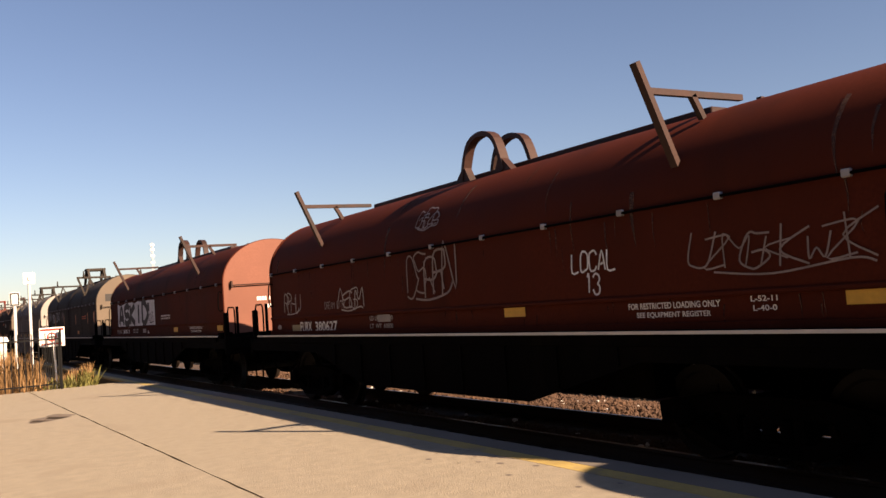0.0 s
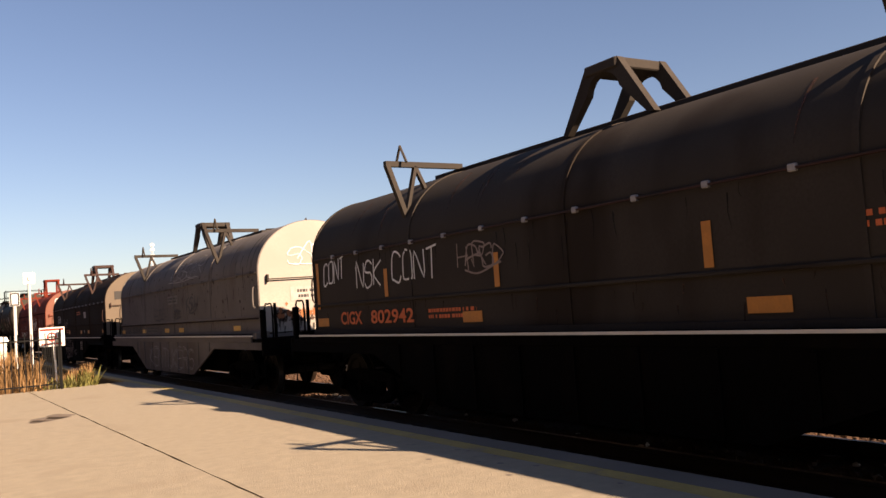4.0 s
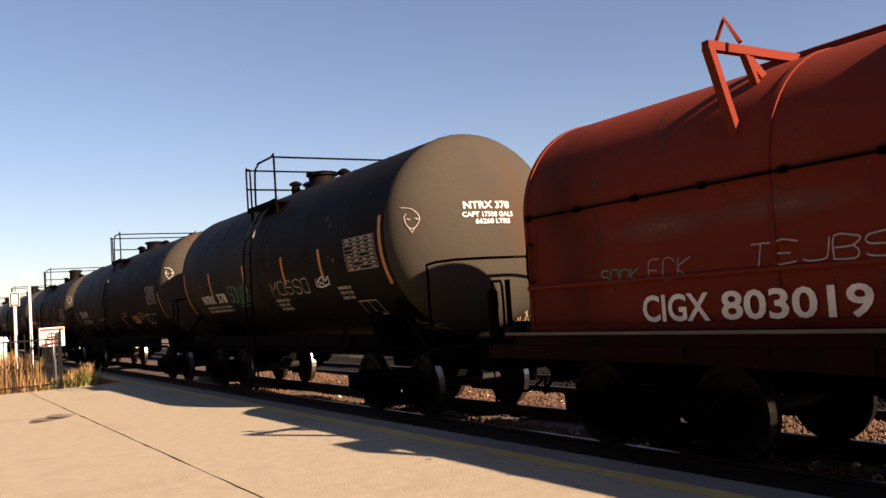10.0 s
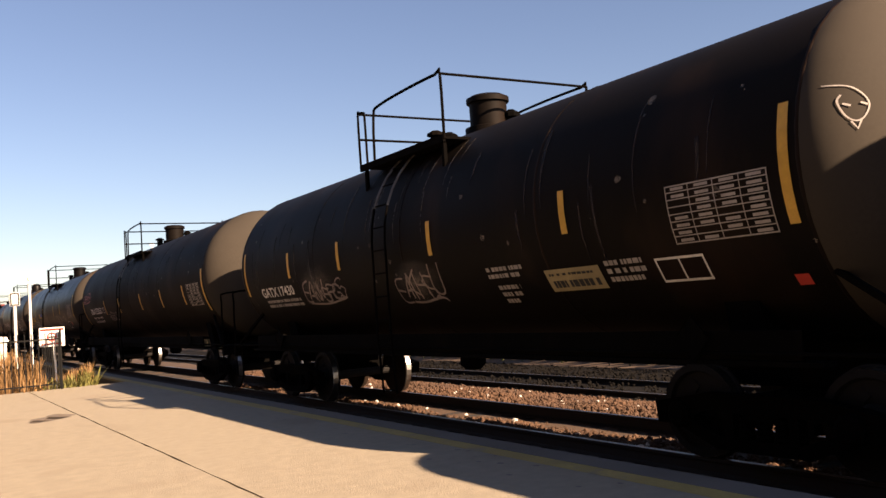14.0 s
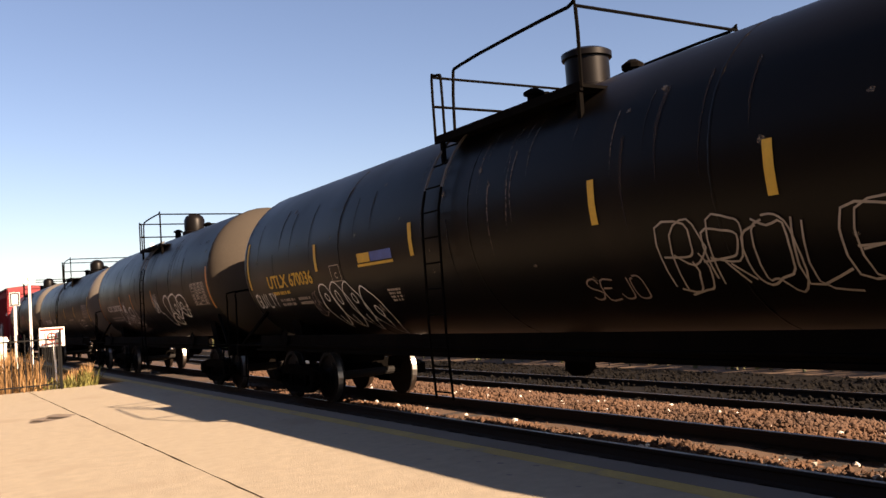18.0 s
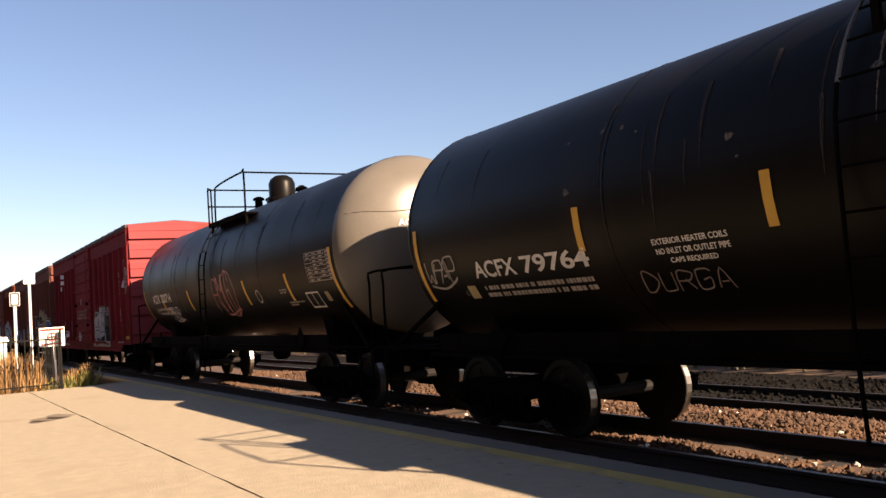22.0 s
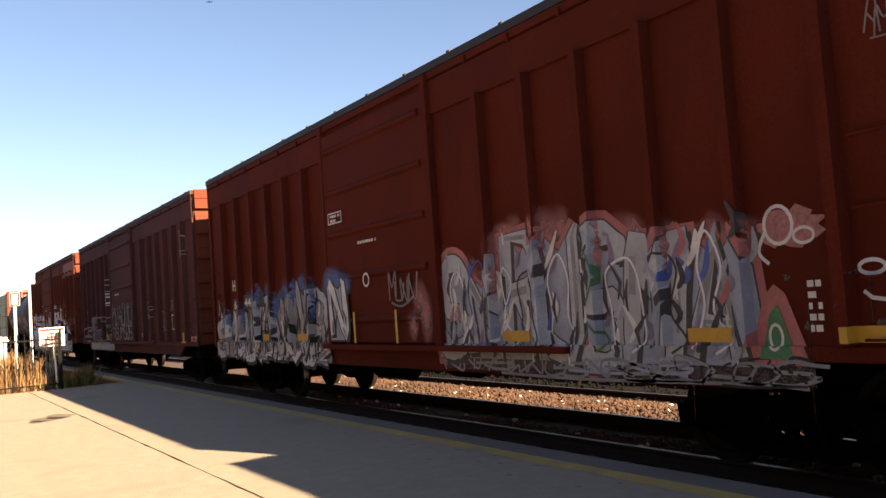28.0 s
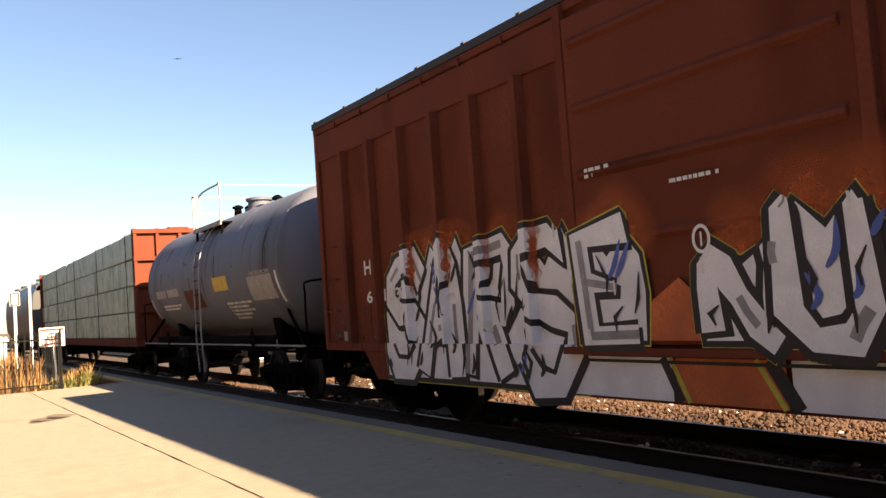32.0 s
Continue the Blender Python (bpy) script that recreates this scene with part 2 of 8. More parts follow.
def box(bm, x0, x1, y0, y1, z0, z1, bevel=0.0):
    v = [bm.verts.new(p) for p in ((x0, y0, z0), (x1, y0, z0), (x1, y1, z0), (x0, y1, z0), (x0, y0, z1), (x1, y0, z1), (x1, y1, z1), (x0, y1, z1))]
    fs = [bm.faces.new([v[i] for i in q]) for q in ((3, 2, 1, 0), (4, 5, 6, 7), (0, 1, 5, 4), (1, 2, 6, 5), (2, 3, 7, 6), (3, 0, 4, 7))]
    if bevel:
        es = list({e for f in fs for e in f.edges})
        bmesh.ops.bevel(bm, geom=es, offset=bevel, segments=1, affect="EDGES")
    return bm


def boxed(*a, bevel=0.0):
    return box(bmesh.new(), *a, bevel=bevel)


def prism(bm, profile, a, b, axis="y"):
    """A closed profile swept from a to b. axis y: profile in (x, z); axis x: in (y, z); axis z: in (x, y)."""
    def at(p, s):
        return (p[0], s, p[1]) if axis == "y" else (s, p[0], p[1]) if axis == "x" else (p[0], p[1], s)
    lo, hi = [bm.verts.new(at(p, a)) for p in profile], [bm.verts.new(at(p, b)) for p in profile]
    n = len(profile)
    for i in range(n):
        bm.faces.new((lo[i], lo[(i + 1) % n], hi[(i + 1) % n], hi[i]))
    bm.faces.new(lo[::-1]), bm.faces.new(hi)
    bmesh.ops.recalc_face_normals(bm, faces=bm.faces)
    return bm


def tube(bm, pts, r, n=6):
    """A round bar along a line of points."""
    pts = [Vector(p) for p in pts]
    rings = []
    for i, p in enumerate(pts):
        d = (pts[min(i + 1, len(pts) - 1)] - pts[max(i - 1, 0)]).normalized()
        u = d.cross(Vector((0, 0, 1)) if abs(d.z) < 0.9 else Vector((0, 1, 0))).normalized()
        w = d.cross(u)
        rings.append([bm.verts.new(p + u * r * math.cos(k * math.tau / n) + w * r * math.sin(k * math.tau / n)) for k in range(n)])
    for a, b in zip(rings, rings[1:]):
        for k in range(n):
            bm.faces.new((a[k], a[(k + 1) % n], b[(k + 1) % n], b[k]))
    bm.faces.new(rings[0][::-1]), bm.faces.new(rings[-1])
    return bm


def beam(bm, a, b, w, h):
    """A flat bar from a to b, w wide and h deep."""
    a, b = Vector(a), Vector(b)
    d = (b - a).normalized()
    u = d.cross(Vector((0, 0, 1)) if abs(d.z) < 0.9 else Vector((0, 1, 0))).normalized()
    v = d.cross(u)
    ring = [[bm.verts.new(p + u * sx * w / 2 + v * sy * h / 2) for sx, sy in ((-1, -1), (1, -1), (1, 1), (-1, 1))] for p in (a, b)]
    for k in range(4):
        bm.faces.new((ring[0][k], ring[0][(k + 1) % 4], ring[1][(k + 1) % 4], ring[1][k]))
    bm.faces.new(ring[0][::-1]), bm.faces.new(ring[1])
    return bm


def strap(pts, w, h):
    """A flat bar w wide along x and h thick, bent along a line in the (y, z) plane."""
    bm, rings = bmesh.new(), []
    for i, p in enumerate(pts):
        d = (Vector(pts[min(i + 1, len(pts) - 1)]) - Vector(pts[max(i - 1, 0)])).normalized()
        o = Vector((0, -d.z, d.y)) * h / 2
        rings.append([bm.verts.new(Vector(p) + o * q + Vector((e * w / 2, 0, 0))) for e, q in ((-1, -1), (1, -1), (1, 1), (-1, 1))])
    for a, b in zip(rings, rings[1:]):
        for k in range(4):
            bm.faces.new((a[k], a[(k + 1) % 4], b[(k + 1) % 4], b[k]))
    bm.faces.new(rings[0][::-1]), bm.faces.new(rings[-1])
    bmesh.ops.recalc_face_normals(bm, faces=bm.faces)
    return bm


def lathe(bm, profile, centre, axis="x", n=24):
    """A profile of (along, radius) turned round an axis through centre."""
    rings = []
    for s, r in profile:
        ring = []
        for k in range(n):
            c, q = r * math.cos(k * math.tau / n), r * math.sin(k * math.tau / n)
            p = (s, c, q) if axis == "x" else (c, s, q) if axis == "y" else (c, q, s)
            ring.append(bm.verts.new(Vector(centre) + Vector(p)))
        rings.append(ring)
    for a, b in zip(rings, rings[1:]):
        for k in range(n):
            bm.faces.new((a[k], a[(k + 1) % n], b[(k + 1) % n], b[k]))
    bm.faces.new(rings[0][::-1]), bm.faces.new(rings[-1])
    bmesh.ops.recalc_face_normals(bm, faces=bm.faces)
    return bm


def curved(pts, steps=4):
    """Points smoothed into a flowing line."""
    out = []
    for i in range(len(pts) - 1):
        p0, p1, p2, p3 = pts[max(i - 1, 0)], pts[i], pts[i + 1], pts[min(i + 2, len(pts) - 1)]
        for k in range(steps):
            t = k / steps
            out.append(tuple(0.5 * (2 * b + (c - a) * t + (2 * a - 5 * b + 4 * c - d) * t * t + (3 * b - a - 3 * c + d) * t ** 3) for a, b, c, d in zip(p0, p1, p2, p3)))
    return out + [tuple(pts[-1])]


# ---- paint on surfaces: flat shapes in (y, z), laid onto the side of a car ----
def ribbon(pts, w):
    """A painted stroke: quads along a line."""
    pts = [Vector((p[0], p[1])) for p in pts]
    sides = []
    for i, p in enumerate(pts):
        d = pts[min(i + 1, len(pts) - 1)] - pts[max(i - 1, 0)]
        d = d.normalized() if d.length > 1e-6 else Vector((1, 0))
        o = Vector((-d.y, d.x)) * w / 2
        sides.append(((p + o)[:], (p - o)[:]))
    return [(a[0], b[0], b[1], a[1]) for a, b in zip(sides, sides[1:])]


STROKES = {"A": "00 26 40|12 32", "B": "00 06 36 45 44 33 03|33 42 41 30 00", "C": "45 36 16 05 01 10 30 41", "D": "00 06 26 44 42 20 00", "E": "46 06 00 40|03 33",
           "F": "46 06 00|03 33", "G": "45 36 16 05 01 10 30 41 43 23", "H": "06 00|46 40|03 43", "I": "26 20", "J": "46 41 30 10 01", "K": "06 00|46 03 40", "L": "06 00 40",
           "M": "00 06 23 46 40", "N": "00 06 40 46", "O": "16 05 01 10 30 41 45 36 16", "P": "00 06 36 45 44 33 03", "R": "00 06 36 45 44 33 03|23 40",
           "S": "45 36 16 05 04 13 33 42 41 30 10 01", "T": "06 46|26 20", "U": "06 01 10 30 41 46", "V": "06 20 46", "W": "06 10 23 30 46", "X": "06 40|00 46",
           "Y": "06 23 46|23 20", "Z": "06 46 00 40", "1": "15 26 20", "2": "05 16 36 45 44 00 40", "3": "05 16 36 45 44 33 42 41 30 10 01", ".": "20 21", "-": "13 33"}


def hand(word, y, z, h, w, pen, seed=0, lean=0.0, rise=0.0, wob=0.06):
    """Hand-sprayed capitals, read towards smaller y from y."""
    rnd, polys = random.Random(seed), []
    for i, ch in enumerate(word):
        if ch == " ":
            continue
        for line in STROKES[ch].split("|"):
            pts = []
            for c in line.split():
                u, v = int(c[0]) / 4 + rnd.uniform(-wob, wob), int(c[1]) / 6 + rnd.uniform(-wob, wob)
                pts.append((y - i * w - (u * 0.78 + lean * v) * w, z + v * h + rise * (i + u) * w))
            polys += ribbon(curved(pts, 3), pen)
    return polys


def scribble(y0, y1, z0, z1, pen, seed, loops=6):
    """A fast tag that cannot be read: crowded, leaning strokes and a flourish."""
    rnd, polys = random.Random(seed), []
    way = 1 if y0 > y1 else -1
    n = max(2, loops)
    w, h = abs(y0 - y1) / n, z1 - z0
    for i in range(n):
        ch = rnd.choice("ABEGHKMNRSSWZPUD")
        up, tall, lean = rnd.uniform(-0.1, 0.15) * h, rnd.uniform(0.75, 1.25) * h, rnd.uniform(-0.1, 0.4)
        for line in STROKES[ch].split("|"):
            pts = []
            for c in line.split():
                u, v = int(c[0]) / 4 + rnd.uniform(-0.14, 0.14), int(c[1]) / 6 + rnd.uniform(-0.12, 0.12)
                pts.append((y0 - way * (i * w + (u * 1.25 + lean * v) * w), z0 + up + v * tall))
            polys += ribbon(curved(pts, 4), pen * rnd.uniform(0.8, 1.15))
    tail = [(y0 - way * rnd.uniform(0, 0.3) * n * w, z0 - 0.1 * h), (y0 - way * 0.5 * n * w, z0 - rnd.uniform(0.1, 0.3) * h), (y1 + way * 0.1 * n * w, z0), (y1 - way * 0.1 * w, z0 + rnd.uniform(-0.2, 0.3) * h)]
    return polys + ribbon(curved(tail, 5), pen)


def bubble(y0, y1, z0, z1, pen, seed, n=4):
    """Hollow rounded letters in outline, drawn in one sweep."""
    rnd, polys = random.Random(seed), []
    w, h = (y0 - y1) / n, z1 - z0
    for i in range(n):
        cy, cz = y0 - (i + 0.5) * w, (z0 + z1) / 2 + rnd.uniform(-0.08, 0.08) * h
        rim = [(cy + 0.62 * w * rnd.uniform(0.75, 1.1) * math.cos(k * math.tau / 9), cz + 0.5 * h * rnd.uniform(0.75, 1.1) * math.sin(k * math.tau / 9)) for k in range(9)]
        polys += ribbon(curved(rim + rim[:2], 4), pen)
        oy, oz = cy + rnd.uniform(-0.1, 0.1) * w, cz + rnd.uniform(-0.1, 0.2) * h
        polys += ring_polys(oy, oz, 0.14 * w, rnd.uniform(0.08, 0.16) * h, pen, 12)
        polys += ribbon(curved([(cy + 0.1 * w, z0 + 0.05 * h), (cy + rnd.uniform(-0.15, 0.15) * w, z0 + 0.2 * h), (cy, z0 + 0.35 * h)], 3), pen)
    return polys


def text_polys(word, y, z, w, h, flip=True):
    """Stencilled characters in a box w by h; they start at y and read towards smaller y (or towards larger, if flip is off)."""
    cu = bpy.data.curves.new("lettering", "FONT")
    cu.body, cu.resolution_u, cu.offset = word, 3, 0.022
    ob = bpy.data.objects.new("lettering", cu)
    me = bpy.data.meshes.new_from_object(ob)
    co = [v.co.copy() for v in me.vertices]
    x0, x1 = min(c.x for c in co), max(c.x for c in co)
    q0, q1 = min(c.y for c in co), max(c.y for c in co)
    sgn = -1 if flip else 1
    polys = [[(y + sgn * (co[i].x - x0) / (x1 - x0) * w, z + (co[i].y - q0) / (q1 - q0) * h) for i in p.vertices] for p in me.polygons]
    bpy.data.objects.remove(ob), bpy.data.meshes.remove(me), bpy.data.curves.remove(cu)
    return polys


def rect(y0, y1, z0, z1):
    return [[(y0, z0), (y1, z0), (y1, z1), (y0, z1)]]


def bars(y, z, rows, h=0.07, gap=0.05, sgn=-1, seed=3):
    """Small writing that cannot be read: broken bars, a row for each width."""
    rnd, polys = random.Random(seed), []
    for i, w in enumerate(rows):
        u, zz = 0.0, z - i * (h + gap)
        while u < w:
            d = min(rnd.uniform(0.03, 0.085), w - u)
            polys += rect(y + sgn * u, y + sgn * (u + d), zz, zz + h)
            u += d + (0.014 if rnd.random() < 0.75 else 0.05)
    return polys


def outline(y0, y1, z0, z1, pen):
    return rect(y0, y1, z0, z0 + pen) + rect(y0, y1, z1 - pen, z1) + rect(y0, y0 + pen, z0 + pen, z1 - pen) + rect(y1 - pen, y1, z0 + pen, z1 - pen)


def grid_table(y0, y1, z0, z1, rows, cols, pen=0.012):
    polys = outline(min(y0, y1), max(y0, y1), z0, z1, pen)
    a, b = min(y0, y1), max(y0, y1)
    for i in range(1, rows):
        zz = z0 + (z1 - z0) * i / rows
        polys += rect(a, b, zz, zz + pen * 0.8)
    for i in range(1, cols):
        yy = a + (b - a) * i / cols
        polys += rect(yy, yy + pen * 0.8, z0, z1)
    rnd = random.Random(rows)
    for i in range(rows):
        for k in range(cols):
            if rnd.random() < 0.75:
                yy, zz = a + (b - a) * (k + 0.2) / cols, z0 + (z1 - z0) * (i + 0.3) / rows
                polys += rect(yy, yy + (b - a) / cols * 0.55, zz, zz + (z1 - z0) / rows * 0.4)
    return polys


def ring_polys(y, z, ry, rz, pen, n=20):
    return ribbon([(y + ry * math.cos(k * math.tau / n), z + rz * math.sin(k * math.tau / n)) for k in range(n + 1)], pen)


def grown(poly, d):
    cy, cz = sum(p[0] for p in poly) / len(poly), sum(p[1] for p in poly) / len(poly)
    out = []
    for p in poly:
        v = Vector((p[0] - cy, p[1] - cz))
        v = v * (1 + d / max(v.length, 0.05))
        out.append((cy + v.x, cz + v.y))
    return out


class Flat:
    """The side of a car at x = -half; ribs, and a sill band below foot, stand proud of it."""
    def __init__(self, half, ribs=(), width=0.1, proud=0.05, foot=None, crown=None):
        self.half, self.ribs, self.width, self.proud, self.foot, self.crown = half, ribs, width, proud, foot, crown
        self.cuts_y = [r + s for r in ribs for s in (-width / 2, -width * 0.4, width * 0.4, width / 2)]
        self.cuts_z = [] if foot is None else [foot - 0.001, foot + 0.001]

    def place(self, y, z, off):
        d = 0.0
        if self.foot is not None and z < self.foot:
            return (-(self.half + 0.037 + off), y, z)
        for r in self.ribs:
            a = abs(y - r)
            if a < self.width / 2 + 1e-5:
                d = self.proud * min(1.0, max(0.0, (self.width / 2 - a) / (self.width * 0.1)))
        return (-(self.half + d + off), y, z)


class Round:
    """The side of a tank of radius r with its axis at height zc."""
    def __init__(self, r, zc):
        self.r, self.zc, self.cuts_y = r, zc, []
        self.cuts_z = [zc + r * math.sin(radians(a)) for a in range(-75, 76, 6)]

    def place(self, y, z, off):
        s = max(-0.98, min(0.98, (z - self.zc) / self.r))
        k = (self.r + off) * math.sqrt(1 - s * s)
        return (-k, y, self.zc + (self.r + off) * s)


class Hood:
    """The side of a coil car's hood: upright to the shoulder, then an arch."""
    def __init__(self, half, shoulder, top):
        self.half, self.sh, self.top, self.cuts_y = half, shoulder, top, []
        self.cuts_z = [shoulder + (top - shoulder) * math.sin(radians(a)) for a in range(0, 76, 7)]

    def place(self, y, z, off):
        if z <= self.sh:
            return (-self.half - off, y, z)
        s = min(0.97, (z - self.sh) / (self.top - self.sh))
        return (-(self.half + off) * math.sqrt(1 - s * s), y, z + off * s)


class End:
    """The leading end of a car, at y = front; shapes are given in (x, z)."""
    def __init__(self, front):
        self.front, self.cuts_y, self.cuts_z = front, [], []

    def place(self, x, z, off):
        return (x, self.front - off, z)


class Dish:
    """The dished leading head of a tank; shapes are given in (x, z)."""
    def __init__(self, rim, r, zc):
        self.rim, self.r, self.zc = rim, r, zc
        self.cuts_y, self.cuts_z = [k * 0.15 for k in range(-9, 10)], [zc + k * 0.15 for k in range(-9, 10)]

    def place(self, x, z, off):
        q = min(0.999, (x * x + (z - self.zc) ** 2) / self.r ** 2)
        return (x, self.rim - HEAD * self.r * math.sqrt(1 - q) - min(off, 0.012), z)


def paint(name, polys, material, parent, surf, off=0.006, label=""):
    """Thin paint: the shapes cut along the surface's folds and laid onto it; letters of a number apart."""
    if name == "car_number":
        groups = []
        for q in sorted(polys, key=lambda q: min(p[0] for p in q)):
            a, b = min(p[0] for p in q), max(p[0] for p in q)
            if groups and a < groups[-1][1] - 1e-4:
                groups[-1] = (groups[-1][0] + [q], max(b, groups[-1][1]))
            else:
                groups.append(([q], b))
        return [paint("letter", g, material, parent, surf, off, label) for g, _ in groups]
    bm = bmesh.new()
    lo = [min(p[k] for q in polys for p in q) for k in (0, 1)]
    hi = [max(p[k] for q in polys for p in q) for k in (0, 1)]
    step, k = (1e-5 if name == "tag" else 2.5e-6), 0
    for q in polys:
        vs = []
        for p in q:
            vs.append(bm.verts.new((p[0], p[1], min(k * step, 0.008))))
            k += 1
        bm.faces.new(vs)
    bmesh.ops.remove_doubles(bm, verts=bm.verts, dist=1e-4)
    big = [f for f in bm.faces if len(f.verts) > 4]
    if big:
        bmesh.ops.triangulate(bm, faces=big)
    for cuts, k in ((surf.cuts_y, 0), (surf.cuts_z, 1)):
        for c in cuts:
            if lo[k] < c < hi[k]:
                bmesh.ops.bisect_plane(bm, geom=bm.verts[:] + bm.edges[:] + bm.faces[:], plane_co=(c, 0, 0) if k == 0 else (0, c, 0), plane_no=(1, 0, 0) if k == 0 else (0, 1, 0))
    for v in bm.verts:
        v.co = surf.place(v.co.x, v.co.y, off + v.co.z)
    ob = part(name, bm, material, parent, label)
    if name in ("small_lettering", "railway_name", "capacity_table", "graffiti_detail", "overspray", "rust_patch", "rust_streak"):
        ob["kind"] = "stuff"
    return ob


def puffs(parent, surf, spots, material, off=0.0035):
    """Round clouds of overspray (y, z, ry, rz) that thin out towards their rims."""
    bm = bmesh.new()
    uv = bm.loops.layers.uv.new("UVMap")
    for i, (cy, cz, ry, rz) in enumerate(spots):
        rings = []
        for f in (0.0, 0.25, 0.5, 0.75, 1.0):
            rings.append([(bm.verts.new(surf.place(cy + ry * f * math.cos(k * math.tau / 14), cz + rz * f * math.sin(k * math.tau / 14), off + 0.0003 * i)), (f * math.cos(k * math.tau / 14), f * math.sin(k * math.tau / 14))) for k in range(14)] if f else None)
        mid = bm.verts.new(surf.place(cy, cz, off + 0.0003 * i))
        for k in range(14):
            quads = [[(mid, (0, 0)), rings[1][k], rings[1][(k + 1) % 14]]] + [[a[k], b[k], b[(k + 1) % 14], a[(k + 1) % 14]] for a, b in zip(rings[1:], rings[2:])]
            for q in quads:
                face = bm.faces.new([v for v, _ in q])
                for loop, (_, c) in zip(face.loops, q):
                    loop[uv].uv = c
    ob = part("overspray", bm, material, parent)
    ob["kind"] = "stuff"


def blade(pts, widths):
    """A stroke whose width changes from point to point."""
    sides = []
    for i, p in enumerate(pts):
        d = Vector(pts[min(i + 1, len(pts) - 1)]) - Vector(pts[max(i - 1, 0)])
        d = d.normalized() if d.length > 1e-6 else Vector((1, 0))
        o = Vector((-d.y, d.x)) * widths[i] / 2
        sides.append(((Vector(p) + o)[:], (Vector(p) - o)[:]))
    return [(a[0], b[0], b[1], a[1]) for a, b in zip(sides, sides[1:])]


def wild(parent, surf, y0, y1, z0, z1, n, seed, fill, halo, glow=0.12, accents=(), spikes=0.35, text="", back=None, mist_mat=None, pen=0.24, edge=0.05, tops=(), ink_mat=None, reach=0.2):
    """A large sprayed piece of interlocking letters: overspray, halo, ink, body, thick tapered strokes and accents. It reads towards smaller y."""
    rnd, ink_mat = random.Random(seed), ink_mat or M_INK
    w = (y0 - y1) / n
    letters = []
    for i in range(n):
        a, b = y0 - i * w + 0.05 * w, y0 - (i + 1) * w - 0.05 * w
        top = tops[i] if tops else z1 - rnd.uniform(0, spikes) * (z1 - z0)
        h, m = top - z0, (a + b) / 2
        body = [(a, z0), (a + 0.04 * w, z0 + 0.5 * h), (a - 0.08 * w, top - 0.25 * h), (a - 0.25 * w, top - rnd.uniform(0.02, 0.12) * h), (m, top - rnd.uniform(0.15, 0.3) * h),
                (b + 0.25 * w, top - rnd.uniform(0.0, 0.12) * h), (b + 0.02 * w, top - 0.3 * h), (b - 0.04 * w, z0 + 0.4 * h), (b, z0)]
        glyph = text[i] if text else rnd.choice("AEKMNRSWHBZVU")
        lines, lean = [], rnd.uniform(-0.12, 0.22)
        for k, line in enumerate(STROKES[glyph].split("|")):
            pts = []
            for c in line.split():
                u, v = int(c[0]) / 4 + rnd.uniform(-0.07, 0.07), int(c[1]) / 6 + rnd.uniform(-0.05, 0.05)
                pts.append((a - (0.1 + 0.8 * u + lean * (v - 0.5)) * w, z0 + (0.05 + 0.87 * v) * h))
            pts = curved(pts, 4) if rnd.random() < 0.55 else curved(pts, 1)
            tip = pts[0] if pts[0][1] > pts[-1][1] else pts[-1]
            if tip[1] > z0 + 0.7 * h:
                more = (tip[0] + rnd.uniform(-0.12, 0.12) * w, tip[1] + rnd.uniform(0.03, 0.12) * h)
                pts = [more] + pts if tip is pts[0] else pts + [more]
            q = min(0.34, pen * w)
            wd = [q * rnd.uniform(0.75, 1.25) for _ in pts]
            wd[0], wd[-1] = wd[0] * (0.25 if tip == pts[1] else 0.9), wd[-1] * (0.25 if tip == pts[-2] else 0.9)
            lines.append((pts, wd))
        letters.append((body, lines, (m, z0 + h / 2), h, top))
    if mist_mat:
        for body, lines, c, h, top in letters:
            puffs(parent, surf, [(c[0] + rnd.uniform(-0.5, 0.5) * w, top - rnd.uniform(0.0, 0.25) * h, reach * rnd.uniform(0.9, 1.8), reach * rnd.uniform(0.9, 1.8)) for _ in range(5)], mist_mat, 0.003)
    for k, (body, lines, c, h, top) in enumerate(letters):
        lift = 0.005 + 0.0004 * (k % 2)
        if halo:
            paint("graffiti", [grown(body, glow)] + [q for pts, wd in lines for q in blade(pts, [v + 2 * glow for v in wd])], halo, parent, surf, lift)
        paint("graffiti", [grown(body, edge)], ink_mat, parent, surf, lift + 0.002)
        paint("graffiti", [body], back or M_DKGREY, parent, surf, lift + 0.0035)
    for k, (body, lines, c, h, top) in enumerate(letters):
        lift = 0.0105 + 0.003 * (k % 2)
        ink = [q for pts, wd in lines for q in blade(pts, [v + 2 * edge for v in wd])]
        ink += [q for pts, wd in lines for q in blade([(y - 0.05, z - 0.05) for y, z in pts], [v + edge for v in wd])]
        paint("graffiti", ink, ink_mat, parent, surf, lift)
        paint("graffiti", [q for pts, wd in lines for q in blade(pts, wd)], fill, parent, surf, lift + 0.0015)
    dark, grey, lite = [], [], []
    for body, lines, (cy, cz), h, top in letters:
        for pts, wd in lines:
            for _ in range(2):
                j = rnd.randrange(len(pts) - 1)
                (py, pz), (qy, qz) = pts[j], pts[j + 1]
                grey += ribbon([(py, pz), ((py + qy) / 2 + rnd.uniform(-0.02, 0.02), (pz + qz) / 2), (qy, qz)], wd[j] * rnd.uniform(0.15, 0.4))
            j = rnd.randrange(len(pts))
            lite += ribbon([(pts[j][0] + 0.02, pts[j][1] - 0.07), (pts[j][0] + 0.03, pts[j][1] + 0.07)], 0.025)
